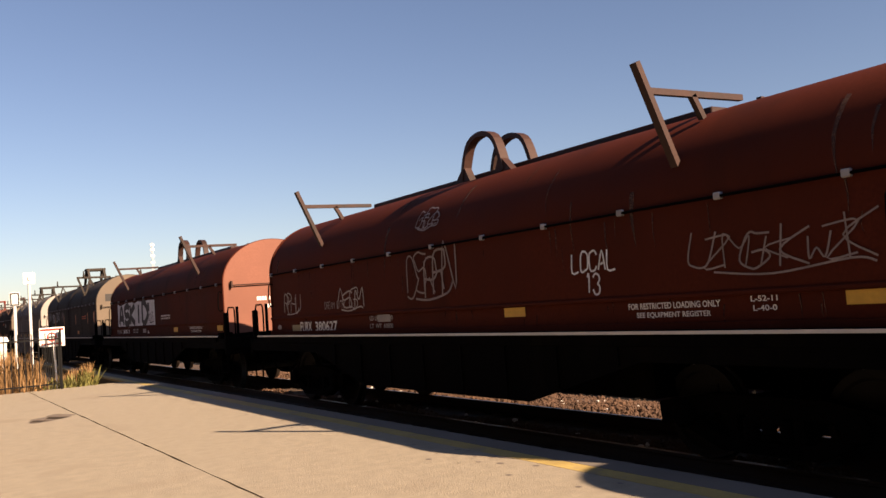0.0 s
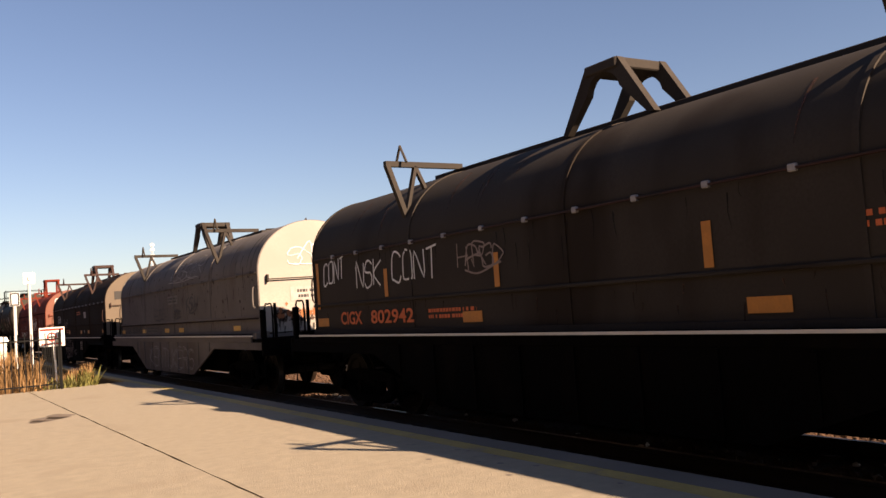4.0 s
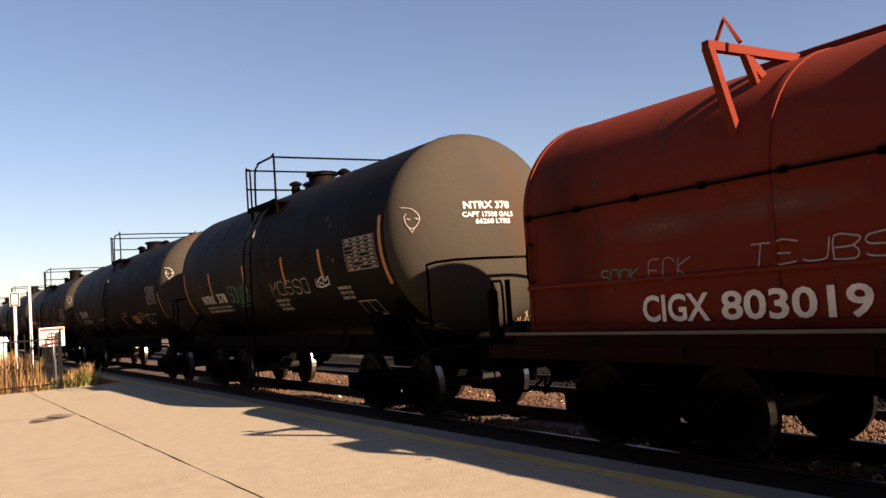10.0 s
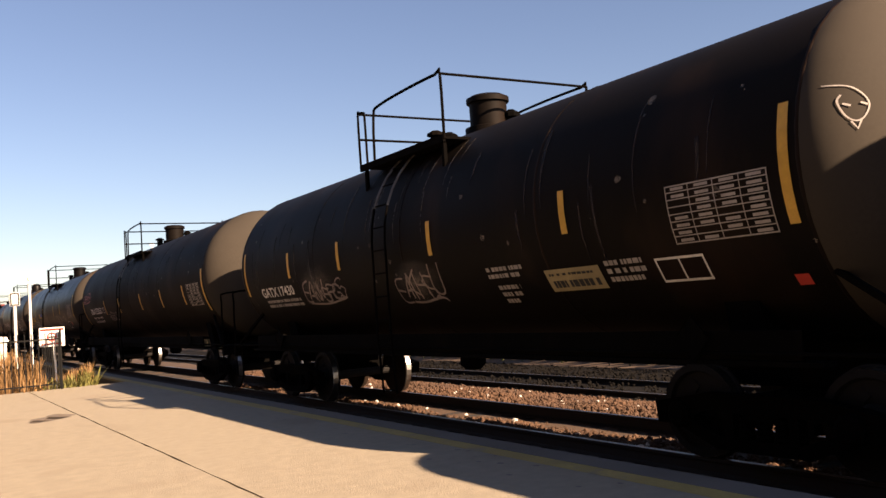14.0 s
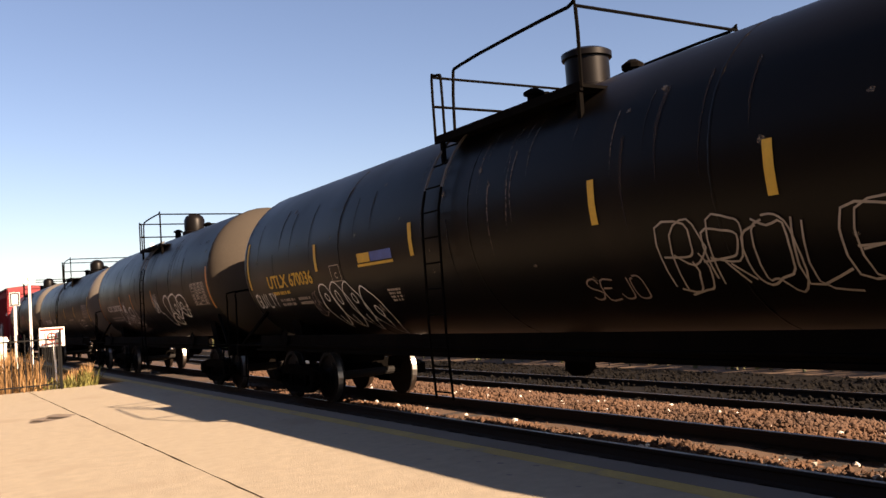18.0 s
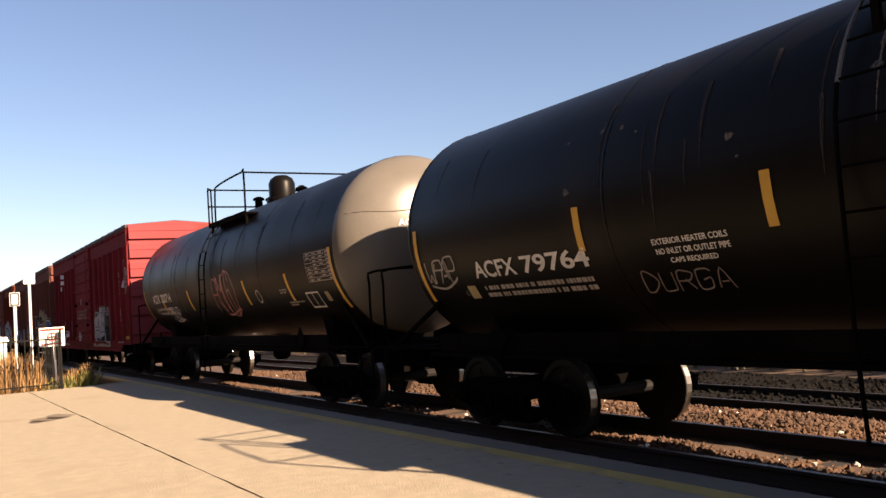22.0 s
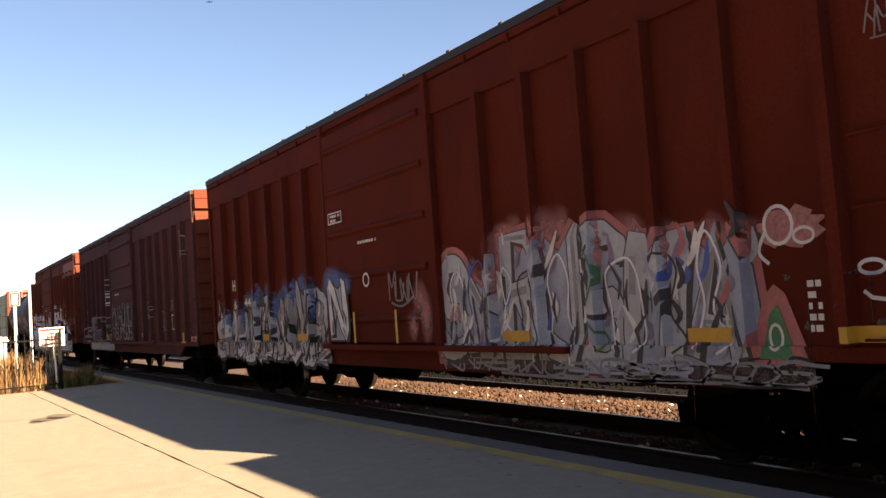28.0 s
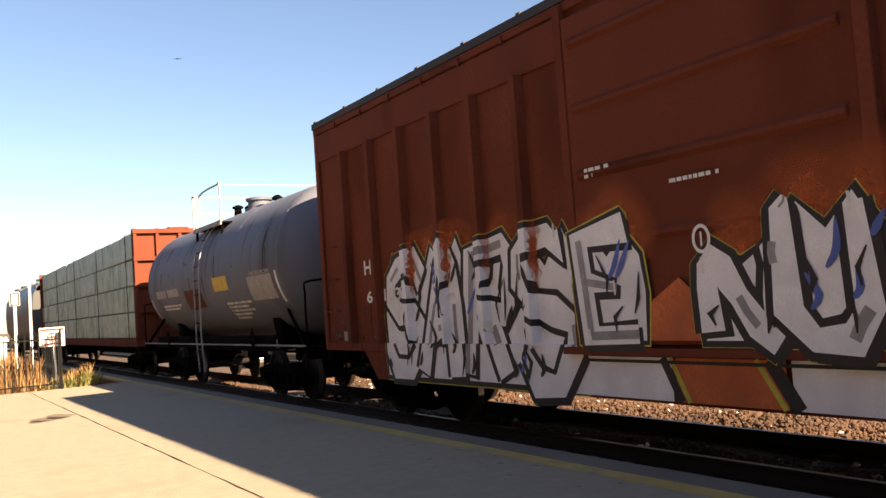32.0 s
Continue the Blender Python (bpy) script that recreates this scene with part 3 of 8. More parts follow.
        for k in range(3):
            sy, sz = cy + rnd.uniform(-0.45, 0.45) * w, z0 + rnd.uniform(0.02, 0.5) * h
            dark += blade([(sy, sz), (sy + rnd.uniform(-0.1, 0.1) * w, sz + 0.12 * h), (sy - rnd.uniform(-0.15, 0.2) * w, sz + rnd.uniform(0.2, 0.35) * h)], [0.015, rnd.uniform(0.03, 0.07), 0.012])
    paint("graffiti_detail", grey, M_GREYP, parent, surf, 0.0165)
    paint("graffiti_detail", lite, M_LETTER, parent, surf, 0.0172)
    for k, (m_acc, count) in enumerate(accents):
        polys = []
        for _ in range(count):
            cy, cz = rnd.uniform(y1, y0), rnd.uniform(z0, z0 + 0.7 * (z1 - z0))
            a, tilt = rnd.uniform(0.08, 0.2), rnd.uniform(-0.9, 0.9)
            polys += blade(curved([(cy, cz), (cy - a * 0.5, cz + a * 0.7), (cy - a * 0.4 + tilt * a, cz + a * 1.9)], 3), [0.02, 0.05, 0.06, 0.07, 0.06, 0.04, 0.015])
        paint("graffiti_detail", polys, m_acc, parent, surf, 0.018 + 0.0006 * k)
    paint("graffiti_detail", dark, ink_mat, parent, surf, 0.021)


# ---- ground, platform, tracks ----
def ground():
    rnd = random.Random(5)
    xs = [-600, -60, -20, 5.1, 5.35, 5.9, 6.2, 8.5, 9.1, 10.3, 10.75, 13.2, 15.4, 17, 20, 24, 30, 60, 700]
    zs = [-0.25, -0.25, -0.25, -0.25, -0.5, -0.42, -0.36, -0.36, -0.5, -0.46, -0.5, -0.5, -0.5, -0.25, 0.2, 0.5, 0.4, 0.0, -0.5]
    ys = [-300, -60, -20, -5] + [i * 1.0 for i in range(0, 60)] + [70, 100, 160, 300, 700, 1500]
    bm = bmesh.new()
    rows = []
    for y in ys:
        rows.append([bm.verts.new((x, y, z + (rnd.uniform(-0.025, 0.025) if 5.3 < x < 24 else 0))) for x, z in zip(xs, zs)])
    for a, b in zip(rows, rows[1:]):
        for i in range(len(xs) - 1):
            bm.faces.new((a[i], a[i + 1], b[i + 1], b[i]))
    g = part("ground", bm, M_DIRT, None)
    g.data.materials.append(M_EARTH)
    g.data.materials.append(M_BLACKBED)
    for p in g.data.polygons:
        p.material_index = 1 if p.center.x > 15.4 or p.center.x < 5 else 2 if p.center.x > 10.7 else 0
    tagged(g, "brown gravelly earth of the railway bed and dry verge", "ground", kind="structure")


def wavy_slab(bm, x0, x1, y0, y1, z0, z1, seed, left=False, right=False):
    """A concrete slab whose joint edges wander a little."""
    rnd = random.Random(seed)
    n = max(2, int((y1 - y0) / 0.35))
    a, b = [], []
    for i in range(n + 1):
        y = y0 + (y1 - y0) * i / n
        a.append((x0 + (rnd.uniform(-0.008, 0.012) if left else 0), y))
        b.append((x1 - (rnd.uniform(-0.004, 0.012) if right else 0), y))
    return prism(bm, a + b[::-1], z0, z1, "z")


def platform():
    base = part("platform", boxed(-40, 5.24, -60, 24.0, -0.5, -0.06), M_EDGE, None)
    tagged(base, "low sunlit concrete station platform beside the track", "platform", kind="structure")
    k = 0
    for y0, y1 in ((-60, -20), (-20, 3.0), (3.0, 24.0)):
        for x0, x1, l, r in ((-40, -6, False, False), (-5.99, 2.414, False, True), (2.432, 4.757, True, False)):
            k += 1
            part("slab", wavy_slab(bmesh.new(), x0, x1, y0 + 0.006, y1 - 0.006, -0.06, 0.0, k, l, r), M_CONC, base)
        part("edge_strip", boxed(4.963, 5.28, y0 + 0.005, y1 - 0.005, -0.06, 0.0, bevel=0.012), M_EDGE, base, "grey concrete edge strip")
    part("edge_strip", boxed(4.963, 5.28, 24.0, 95, -0.4, -0.003), M_EDGE, base, "grey concrete edge strip")
    part("yellow_line", boxed(4.76, 4.96, -60, 95, -0.05, 0.001), M_YELLOW, base, "worn yellow painted safety line")
    rnd = random.Random(2)
    bm = bmesh.new()
    for x, y, rx, ry in ((1.9, 16.1, 0.3, 0.32), (2.12, 16.4, 0.22, 0.4), (1.72, 15.85, 0.14, 0.2)):
        pts = [(x + rx * math.cos(a) * (1 + 0.3 * math.sin(3 * a + x)), y + ry * math.sin(a) * (1 + 0.3 * math.cos(2 * a + y))) for a in (i * math.tau / 28 for i in range(28))]
        bm = bmesh.new()
        bm.faces.new([bm.verts.new((u, v, 0.003)) for u, v in pts])
        part("stain", bm, M_MIST_STAIN, base, "dark oil stain on the concrete")
    bm = bmesh.new()
    for i in range(70):
        x, y, r = rnd.uniform(4.2, 4.72), rnd.uniform(3, 20), rnd.uniform(0.01, 0.035)
        bm.faces.new([bm.verts.new((x + r * math.cos(q), y + r * 1.4 * math.sin(q), 0.003)) for q in (j * math.tau / 6 for j in range(6))])
    part("spots", bm, M_STAIN, base, "dark gum and oil spots")


RAIL = [(-0.07, 0), (0.07, 0), (0.07, 0.015), (0.015, 0.035), (0.012, 0.125), (0.037, 0.14), (0.037, 0.168), (-0.037, 0.168), (-0.037, 0.14), (-0.012, 0.125), (-0.015, 0.035), (-0.07, 0.015)]


def track(cx, label, drop=0.0):
    root = tagged(new("railway_track"), label, "railway track", "railway tracks", "structure")
    top = RAIL_Z - drop
    for sx in (-0.755, 0.755):
        r = part("rail", prism(bmesh.new(), [(cx + sx + x, top - 0.172 + z) for x, z in RAIL], -60, 420), M_RAIL, root)
        part("rail_head", boxed(cx + sx - 0.03, cx + sx + 0.03, -60, 420, top - 0.006, top), M_SHINE, r, "polished running surface")
    tie = mesh_from(boxed(-1.28, 1.28, -0.11, 0.11, -0.16, 0.0, bevel=0.015), "tie")
    tie.materials.append(M_TIE)
    plate = mesh_from(boxed(-0.17, 0.17, -0.09, 0.09, 0.0, 0.016), "tie_plate")
    plate.materials.append(M_RAIL)
    rnd = random.Random(int(cx))
    bm = bmesh.new()
    y = -58.0
    while y < 250:
        if -2 < y < 42:
            t = new("tie", tie)
            t.parent, t.location = root, (cx + rnd.uniform(-0.04, 0.04), y, top - 0.175)
            t.rotation_euler.z = rnd.uniform(-0.015, 0.015)
            for sx in (-0.755, 0.755):
                p = new("tie_plate", plate)
                p.parent, p.location = t, (sx, 0, 0)
        else:
            box(bm, cx - 1.28, cx + 1.28, y - 0.11, y + 0.11, top - 0.33, top - 0.175)
        y += 0.53 + rnd.uniform(-0.015, 0.015)
    tagged(part("ties_far_along", bm, M_TIE, root), kind="stuff")


ICO_V = [(0, 0, 1), (0.894, 0, 0.447), (0.276, 0.851, 0.447), (-0.724, 0.526, 0.447), (-0.724, -0.526, 0.447), (0.276, -0.851, 0.447), (0.724, 0.526, -0.447), (-0.276, 0.851, -0.447), (-0.894, 0, -0.447), (-0.276, -0.851, -0.447), (0.724, -0.526, -0.447), (0, 0, -1)]
ICO_F = [(0, 1, 2), (0, 2, 3), (0, 3, 4), (0, 4, 5), (0, 5, 1), (1, 6, 2), (2, 7, 3), (3, 8, 4), (4, 9, 5), (5, 10, 1), (6, 7, 2), (7, 8, 3), (8, 9, 4), (9, 10, 5), (10, 6, 1), (11, 7, 6), (11, 8, 7), (11, 9, 8), (11, 10, 9), (11, 6, 10)]


def stones(name, material, count, areas, size, seed, label):
    """Loose stones strewn over strips x0, x1, y0, y1, z, heap."""
    rng = np.random.default_rng(seed)
    v0, f0 = np.array(ICO_V), np.array(ICO_F)
    weight = np.array([(a[1] - a[0]) * (a[3] - a[2]) for a in areas])
    pick = rng.choice(len(areas), count, p=weight / weight.sum())
    ar = np.array(areas)[pick]
    u = rng.random(count)
    pos = np.stack([ar[:, 0] + (ar[:, 1] - ar[:, 0]) * u, ar[:, 2] + (ar[:, 3] - ar[:, 2]) * rng.random(count) ** 1.35, ar[:, 4] + ar[:, 5] * np.sin(np.pi * u) ** 2], 1)
    pos[:, 2] += ar[:, 5] * 0.35 * (np.sin(pos[:, 1] * 1.9) + np.sin(pos[:, 1] * 0.83 + 1)) * np.sin(np.pi * u) + rng.uniform(-0.02, 0.02, count)
    sc = rng.uniform(size[0], size[1], (count, 1, 1)) * rng.uniform(0.6, 1.25, (count, 1, 3))
    v = v0[None] * sc * (1 + rng.uniform(-0.28, 0.28, (count, 12, 1)))
    a = rng.uniform(0, 6.28, count)
    c, s = np.cos(a)[:, None], np.sin(a)[:, None]
    v = np.stack([v[..., 0] * c - v[..., 1] * s, v[..., 0] * s + v[..., 1] * c, v[..., 2]], -1) + pos[:, None]
    f = f0[None] + np.arange(count)[:, None, None] * 12
    me = bpy.data.meshes.new(name)
    me.from_pydata(v.reshape(-1, 3).tolist(), [], f.reshape(-1, 3).tolist())
    me.materials.append(material)
    tagged(new(name, me), label, "gravel", kind="stuff")


def blades(name, material, count, area, tall, seed, label, width=0.02, ground_z=lambda x, y: 0.0, lean=0.35):
    """Grass and weeds: bent, tapering blades."""
    rng = np.random.default_rng(seed)
    x = area[0] + (area[1] - area[0]) * rng.random(count)
    y = area[2] + (area[3] - area[2]) * rng.random(count)
    z = np.array([ground_z(a, b) for a, b in zip(x, y)])
    h = rng.uniform(tall[0], tall[1], count) * (0.75 + 0.25 * np.sin(x * 1.7 + 2 * np.sin(y * 0.9)) + 0.12 * np.sin(y * 2.3))
    a = rng.uniform(0, 6.28, count)
    dx, dy = np.cos(a), np.sin(a)
    ln = rng.uniform(0.05, lean, count) * h
    w = width * rng.uniform(0.6, 1.5, count)
    sx, sy = -dy * w, dx * w
    rows = []
    for f, b, k in ((0.0, 0.0, 1.0), (0.5, 0.3, 0.85), (0.85, 0.75, 0.5), (1.0, 1.0, 0.08)):
        for q in (-1, 1):
            rows.append(np.stack([x + dx * ln * b + sx * k * q, y + dy * ln * b + sy * k * q, z + h * f], 1))
    v = np.stack(rows, 1)
    quad = np.array([(0, 1, 3, 2), (2, 3, 5, 4), (4, 5, 7, 6)])
    f = quad[None] + np.arange(count)[:, None, None] * 8
    me = bpy.data.meshes.new(name)
    me.from_pydata(v.reshape(-1, 3).tolist(), [], f.reshape(-1, 4).tolist())
    me.materials.append(material)
    tagged(new(name, me), label, "grass", kind="stuff")


# ---- the far side and the verge ----
def warehouse():
    root = tagged(new("warehouse"), "long dark grey metal-clad warehouse beyond the reeds", "building")
    part("wall", boxed(42.3, 60, -30, 75, -0.5, 7.2), M_WALL, root)
    for i in range(21):
        y = -30 + i * 5.0
        part("panel", boxed(42.15, 42.3, y + 0.02, y + 4.98, 0.0, 6.75), M_WALL, root)
    part("parapet", boxed(42.0, 60.2, -30.2, 75.2, 6.75, 7.4), M_WALL, root, "dark parapet band")
    part("roof", boxed(42.6, 59.8, -29.6, 74.8, 7.15, 7.25), M_ROOF, root)


def light_blocking_walls():
    """Unseen walls added along the platform's back and behind the camera, to cut skylight."""
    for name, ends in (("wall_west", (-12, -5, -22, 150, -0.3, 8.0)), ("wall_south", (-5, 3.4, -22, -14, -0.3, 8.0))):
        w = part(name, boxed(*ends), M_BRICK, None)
        tagged(w, "unseen dark brick wall added behind the platform to block skylight", "wall", kind="structure")


def picket_fence():
    root = tagged(new("picket_fence"), "black iron picket fence with dry weeds growing through it", "fence")
    y, top = 23.7, 1.42
    for x in (0.2, 1.65, 3.18):
        part("post", boxed(x - 0.025, x + 0.025, y - 0.025, y + 0.025, -0.25, top + 0.08, bevel=0.006), M_IRON, root)
    for z in (0.12, top - 0.18):
        part("rail", boxed(-3.0, 3.145, y - 0.018, y + 0.018, z, z + 0.035), M_IRON, root)
    me = mesh_from(boxed(-0.011, 0.011, -0.011, 0.011, 0, top - 0.02), "picket")
    me.materials.append(M_IRON)
    for i in range(40):
        p = new("picket", me)
        p.parent, p.location = root, (-2.9 + i * 0.155, y, 0.02)
    for k in range(10):
        p = new("picket", me)
        p.parent, p.location = root, (3.2 + k * 0.012, y + 0.2 + k * 0.5, 0.0)
    part("rail", beam(bmesh.new(), (3.19, y, top - 0.16), (3.32, y + 5, top - 0.16), 0.035, 0.035), M_IRON, root)


def warning_sign():
    root = tagged(new("warning_sign"), "white warning board with a red band and round symbol", "sign")
    root.location, root.rotation_euler.z = (3.02, 23.9, 0), radians(-20)
    part("post", beam(bmesh.new(), (0.08, 0.03, -0.25), (0.02, 0.03, 1.5), 0.04, 0.04), M_WHITE, root)
    panel = part("panel", boxed(-0.3, 0.3, -0.02, 0.0, 1.07, 1.55, bevel=0.006), M_WHITE, root)
    e = End(-0.022)
    paint("band", rect(-0.28, 0.28, 1.47, 1.52), M_RED, panel, e, 0.001)
    paint("small_lettering", bars(-0.25, 1.12, [0.5], 0.035, 0.02, 1), M_RED, panel, e, 0.001)
    paint("symbol", ring_polys(0, 1.31, 0.1, 0.1, 0.035), M_RED, panel, e, 0.001)
    paint("symbol", rect(-0.08, 0.08, 1.29, 1.33), M_BLACKP, panel, e, 0.002)


def pole_sign(name, x, y, z0, z1, w, mark, label):
    root = tagged(new(name), label, "sign")
    root.location = (x, y, 0)
    part("pole", tube(bmesh.new(), [(0, 0.03, -0.3), (0, 0.03, z1)], 0.045, 8), M_POST, root)
    panel = part("panel", boxed(-w / 2, w / 2, -0.03, -0.015, z0, z1, bevel=0.005), M_WHITE, root)
    e = End(-0.032)
    if mark == "L":
        paint("letter", text_polys("L", -0.05, z0 + 0.09, 0.1, z1 - z0 - 0.2, False), M_BLACKP, panel, e, 0.001)
    else:
        paint("border", outline(-w / 2 + 0.01, w / 2 - 0.01, z0 + 0.01, z1 - 0.01, 0.045), M_BLACKP, panel, e, 0.001)


def antenna_mast():
    root = tagged(new("antenna_mast"), "thin lattice radio mast far behind the railway", "mast")
    root.location = (51.4, 220, -0.5)
    bm = bmesh.new()
    for a in range(3):
        c, q = 0.35 * math.cos(a * 2.094), 0.35 * math.sin(a * 2.094)
        tube(bm, [(c, q, 0), (c * 0.5, q * 0.5, 21.6)], 0.06, 4)
    for i in range(24):
        for a in range(3):
            f, g = 1 - 0.5 * i / 24, 1 - 0.5 * (i + 1) / 24
            tube(bm, [(0.35 * f * math.cos(a * 2.094), 0.35 * f * math.sin(a * 2.094), i * 0.9), (0.35 * g * math.cos(a * 2.094 + 2.094), 0.35 * g * math.sin(a * 2.094 + 2.094), i * 0.9 + 0.9)], 0.03, 3)
    part("lattice", bm, M_POST, root)
    for z in (16.5, 18.2, 19.6, 20.8):
        part("antenna", boxed(-0.5, 0.5, -0.15, 0.15, z, z + 0.55), M_POST, root)


def white_cabinet():
    root = tagged(new("utility_cabinet"), "small white roadside cabinet behind the fence", "cabinet")
    root.location = (1.9, 27.2, -0.25)
    part("body", boxed(-0.45, 0.35, -0.25, 0.25, 0, 1.5, bevel=0.02), M_POST, root)
    part("lid", prism(bmesh.new(), [(-0.5, 1.5), (0.4, 1.5), (0.36, 1.62), (-0.4, 1.72)], -0.3, 0.3), M_WHITE, root)


def bird():
    root = tagged(new("bird"), "small dark bird gliding high in the blue sky", "bird")
    k = 0.55
    part("body", lathe(bmesh.new(), [(-0.2 * k, 0.01 * k), (-0.12 * k, 0.05 * k), (0.05 * k, 0.06 * k), (0.2 * k, 0.02 * k)], (0, 0, 0), "y", 8), M_IRON, root)
    for s in (-1, 1):
        part("wing", prism(bmesh.new(), [(x * s * k, y * k) for x, y in ((0.03, -0.08), (0.25, -0.1), (0.5, 0.05), (0.25, 0.02), (0.03, 0.1))], 0.0, 0.02, "z"), M_IRON, root)
    part("tail", prism(bmesh.new(), [(-0.02 * k, 0.18 * k), (0.02 * k, 0.18 * k), (0.07 * k, 0.34 * k), (-0.07 * k, 0.34 * k)], 0.0, 0.012, "z"), M_IRON, root)
    return root


# ---- running gear ----
WHEELSETS = []


def wheelset_mesh():
    bm = bmesh.new()
    tube(bm, [(-0.98, 0, 0), (0.98, 0, 0)], 0.075, 10)
    for s in (-1, 1):
        lathe(bm, [(s * a, r) for a, r in ((0.67, 0.1), (0.68, 0.44), (0.685, 0.482), (0.705, 0.482), (0.715, WHEEL_R), (0.815, WHEEL_R - 0.004), (0.815, 0.385), (0.775, 0.36), (0.765, 0.17), (0.83, 0.14), (0.83, 0.08))], (0, 0, 0), "x", 28)
        for k in range(3):
            a = k * 2.094
            box(bm, *sorted((s * 0.76, s * 0.785)), 0.24 * math.cos(a) - 0.05, 0.24 * math.cos(a) + 0.05, 0.24 * math.sin(a) - 0.05, 0.24 * math.sin(a) + 0.05)
    me = mesh_from(bm, "wheelset")
    me.materials.append(M_WHEEL), me.materials.append(M_TREAD)
    for p in me.polygons:
        if math.hypot(p.center.y, p.center.z) > 0.44 and 0.7 < abs(p.center.x) < 0.82 and abs(p.normal.x) < 0.5:
            p.material_index = 1
    return me


def frame_mesh():
    bm = bmesh.new()
    for pr in ([(-1.2, 0.36), (-1.22, 0.56), (-0.6, 0.67), (0.6, 0.67), (1.22, 0.56), (1.2, 0.36), (0.98, 0.36), (0.62, 0.5), (-0.62, 0.5), (-0.98, 0.36)],
               [(-0.98, 0.37), (-0.48, 0.16), (0.48, 0.16), (0.98, 0.37), (0.84, 0.42), (0.4, 0.27), (-0.4, 0.27), (-0.84, 0.42)]):
        prism(bm, pr, -0.07, 0.07, "x")
    for y in (-0.34, 0.34):
        box(bm, -0.06, 0.06, y - 0.05, y + 0.05, 0.26, 0.51)
    for y in (-0.89, 0.89):
        lathe(bm, [(-0.15, 0.09), (-0.12, 0.13), (0.06, 0.13)], (0, y, 0.46), "x", 12)
    me = mesh_from(bm, "side_frame")
    me.materials.append(M_UNDER)
    return me


def springs_mesh():
    bm = bmesh.new()
    for y in (-0.19, 0, 0.19):
        lathe(bm, [(z, 0.075 if i % 2 else 0.06) for i, z in enumerate(np.linspace(0.27, 0.47, 9))], (0, y, 0), "z", 8)
    me = mesh_from(bm, "spring")
    me.materials.append(M_UNDER)
    return me


GEAR = {}


def truck(root, y):
    if not GEAR:
        bm = boxed(-1.05, 1.05, -0.2, 0.2, 0.42, 0.66, bevel=0.02)
        lathe(bm, [(0.6, 0.3), (0.74, 0.3)], (0, 0, 0), "z", 16)
        for s in (-1, 1):
            beam(bm, (-0.75, s * 0.36, 0.36), (0.75, s * 0.36, 0.36), 0.1, 0.08)
        bol = mesh_from(bm, "truck")
        bol.materials.append(M_UNDER)
        GEAR.update(truck=bol, side=frame_mesh(), spring=springs_mesh(), wheels=wheelset_mesh())
    t = new("truck", GEAR["truck"])
    t.parent, t.location = root, (0, y, 0)
    for s in (-1, 1):
        f = new("side_frame", GEAR["side"])
        f.parent, f.location = t, (s * 1.0, 0, 0)
        if s > 0:
            f.rotation_euler.z = math.pi
        g = new("spring", GEAR["spring"])
        g.parent, g.location = t, (s * 1.0, 0, 0)
        w = new("wheelset", GEAR["wheels"])
        w.parent = t
        w.location = (0, s * 0.89, WHEEL_R)
        WHEELSETS.append((w, s * 0.89))


def coupler(root, y, way):
    """Draft gear and knuckle at a car's end; way -1 points ahead, +1 behind."""
    bm = bmesh.new()
    box(bm, -0.09, 0.09, *sorted((y, y + way * 0.45)), 0.76, 0.92, bevel=0.015)
    box(bm, -0.17, 0.14, *sorted((y + way * 0.4, y + way * 0.62)), 0.7, 0.99, bevel=0.04)
    box(bm, 0.05, 0.2, *sorted((y + way * 0.5, y + way * 0.75)), 0.73, 0.96, bevel=0.03)
    part("coupler", bm, M_UNDER, root)
    pts = [(-0.35, y, 0.75), (-0.4, y + way * 0.25, 0.5), (-0.25, y + way * 0.5, 0.4), (-0.1, y + way * 0.68, 0.55)]
    part("air_hose", tube(bmesh.new(), curved(pts, 4), 0.022, 6), M_UNDER, root)


def ladder_rungs(root, x, y0, y1, zs, material=M_UNDER):
    me = mesh_from(tube(bmesh.new(), [(0, y0, 0), (-0.06, y0, 0), (-0.06, y1, 0), (0, y1, 0)], 0.011, 5), "rung")
    me.materials.append(material)
    for z in zs:
        r = new("rung", me)
        r.parent, r.location = root, (x, 0, z)


CARS = []


def car(name, lead, label, category):
    root = tagged(new(name), label, category, "cars of the passing freight train")
    root.location = (TRACK_X, lead, RAIL_Z)
    CARS.append((root, lead))
    return root


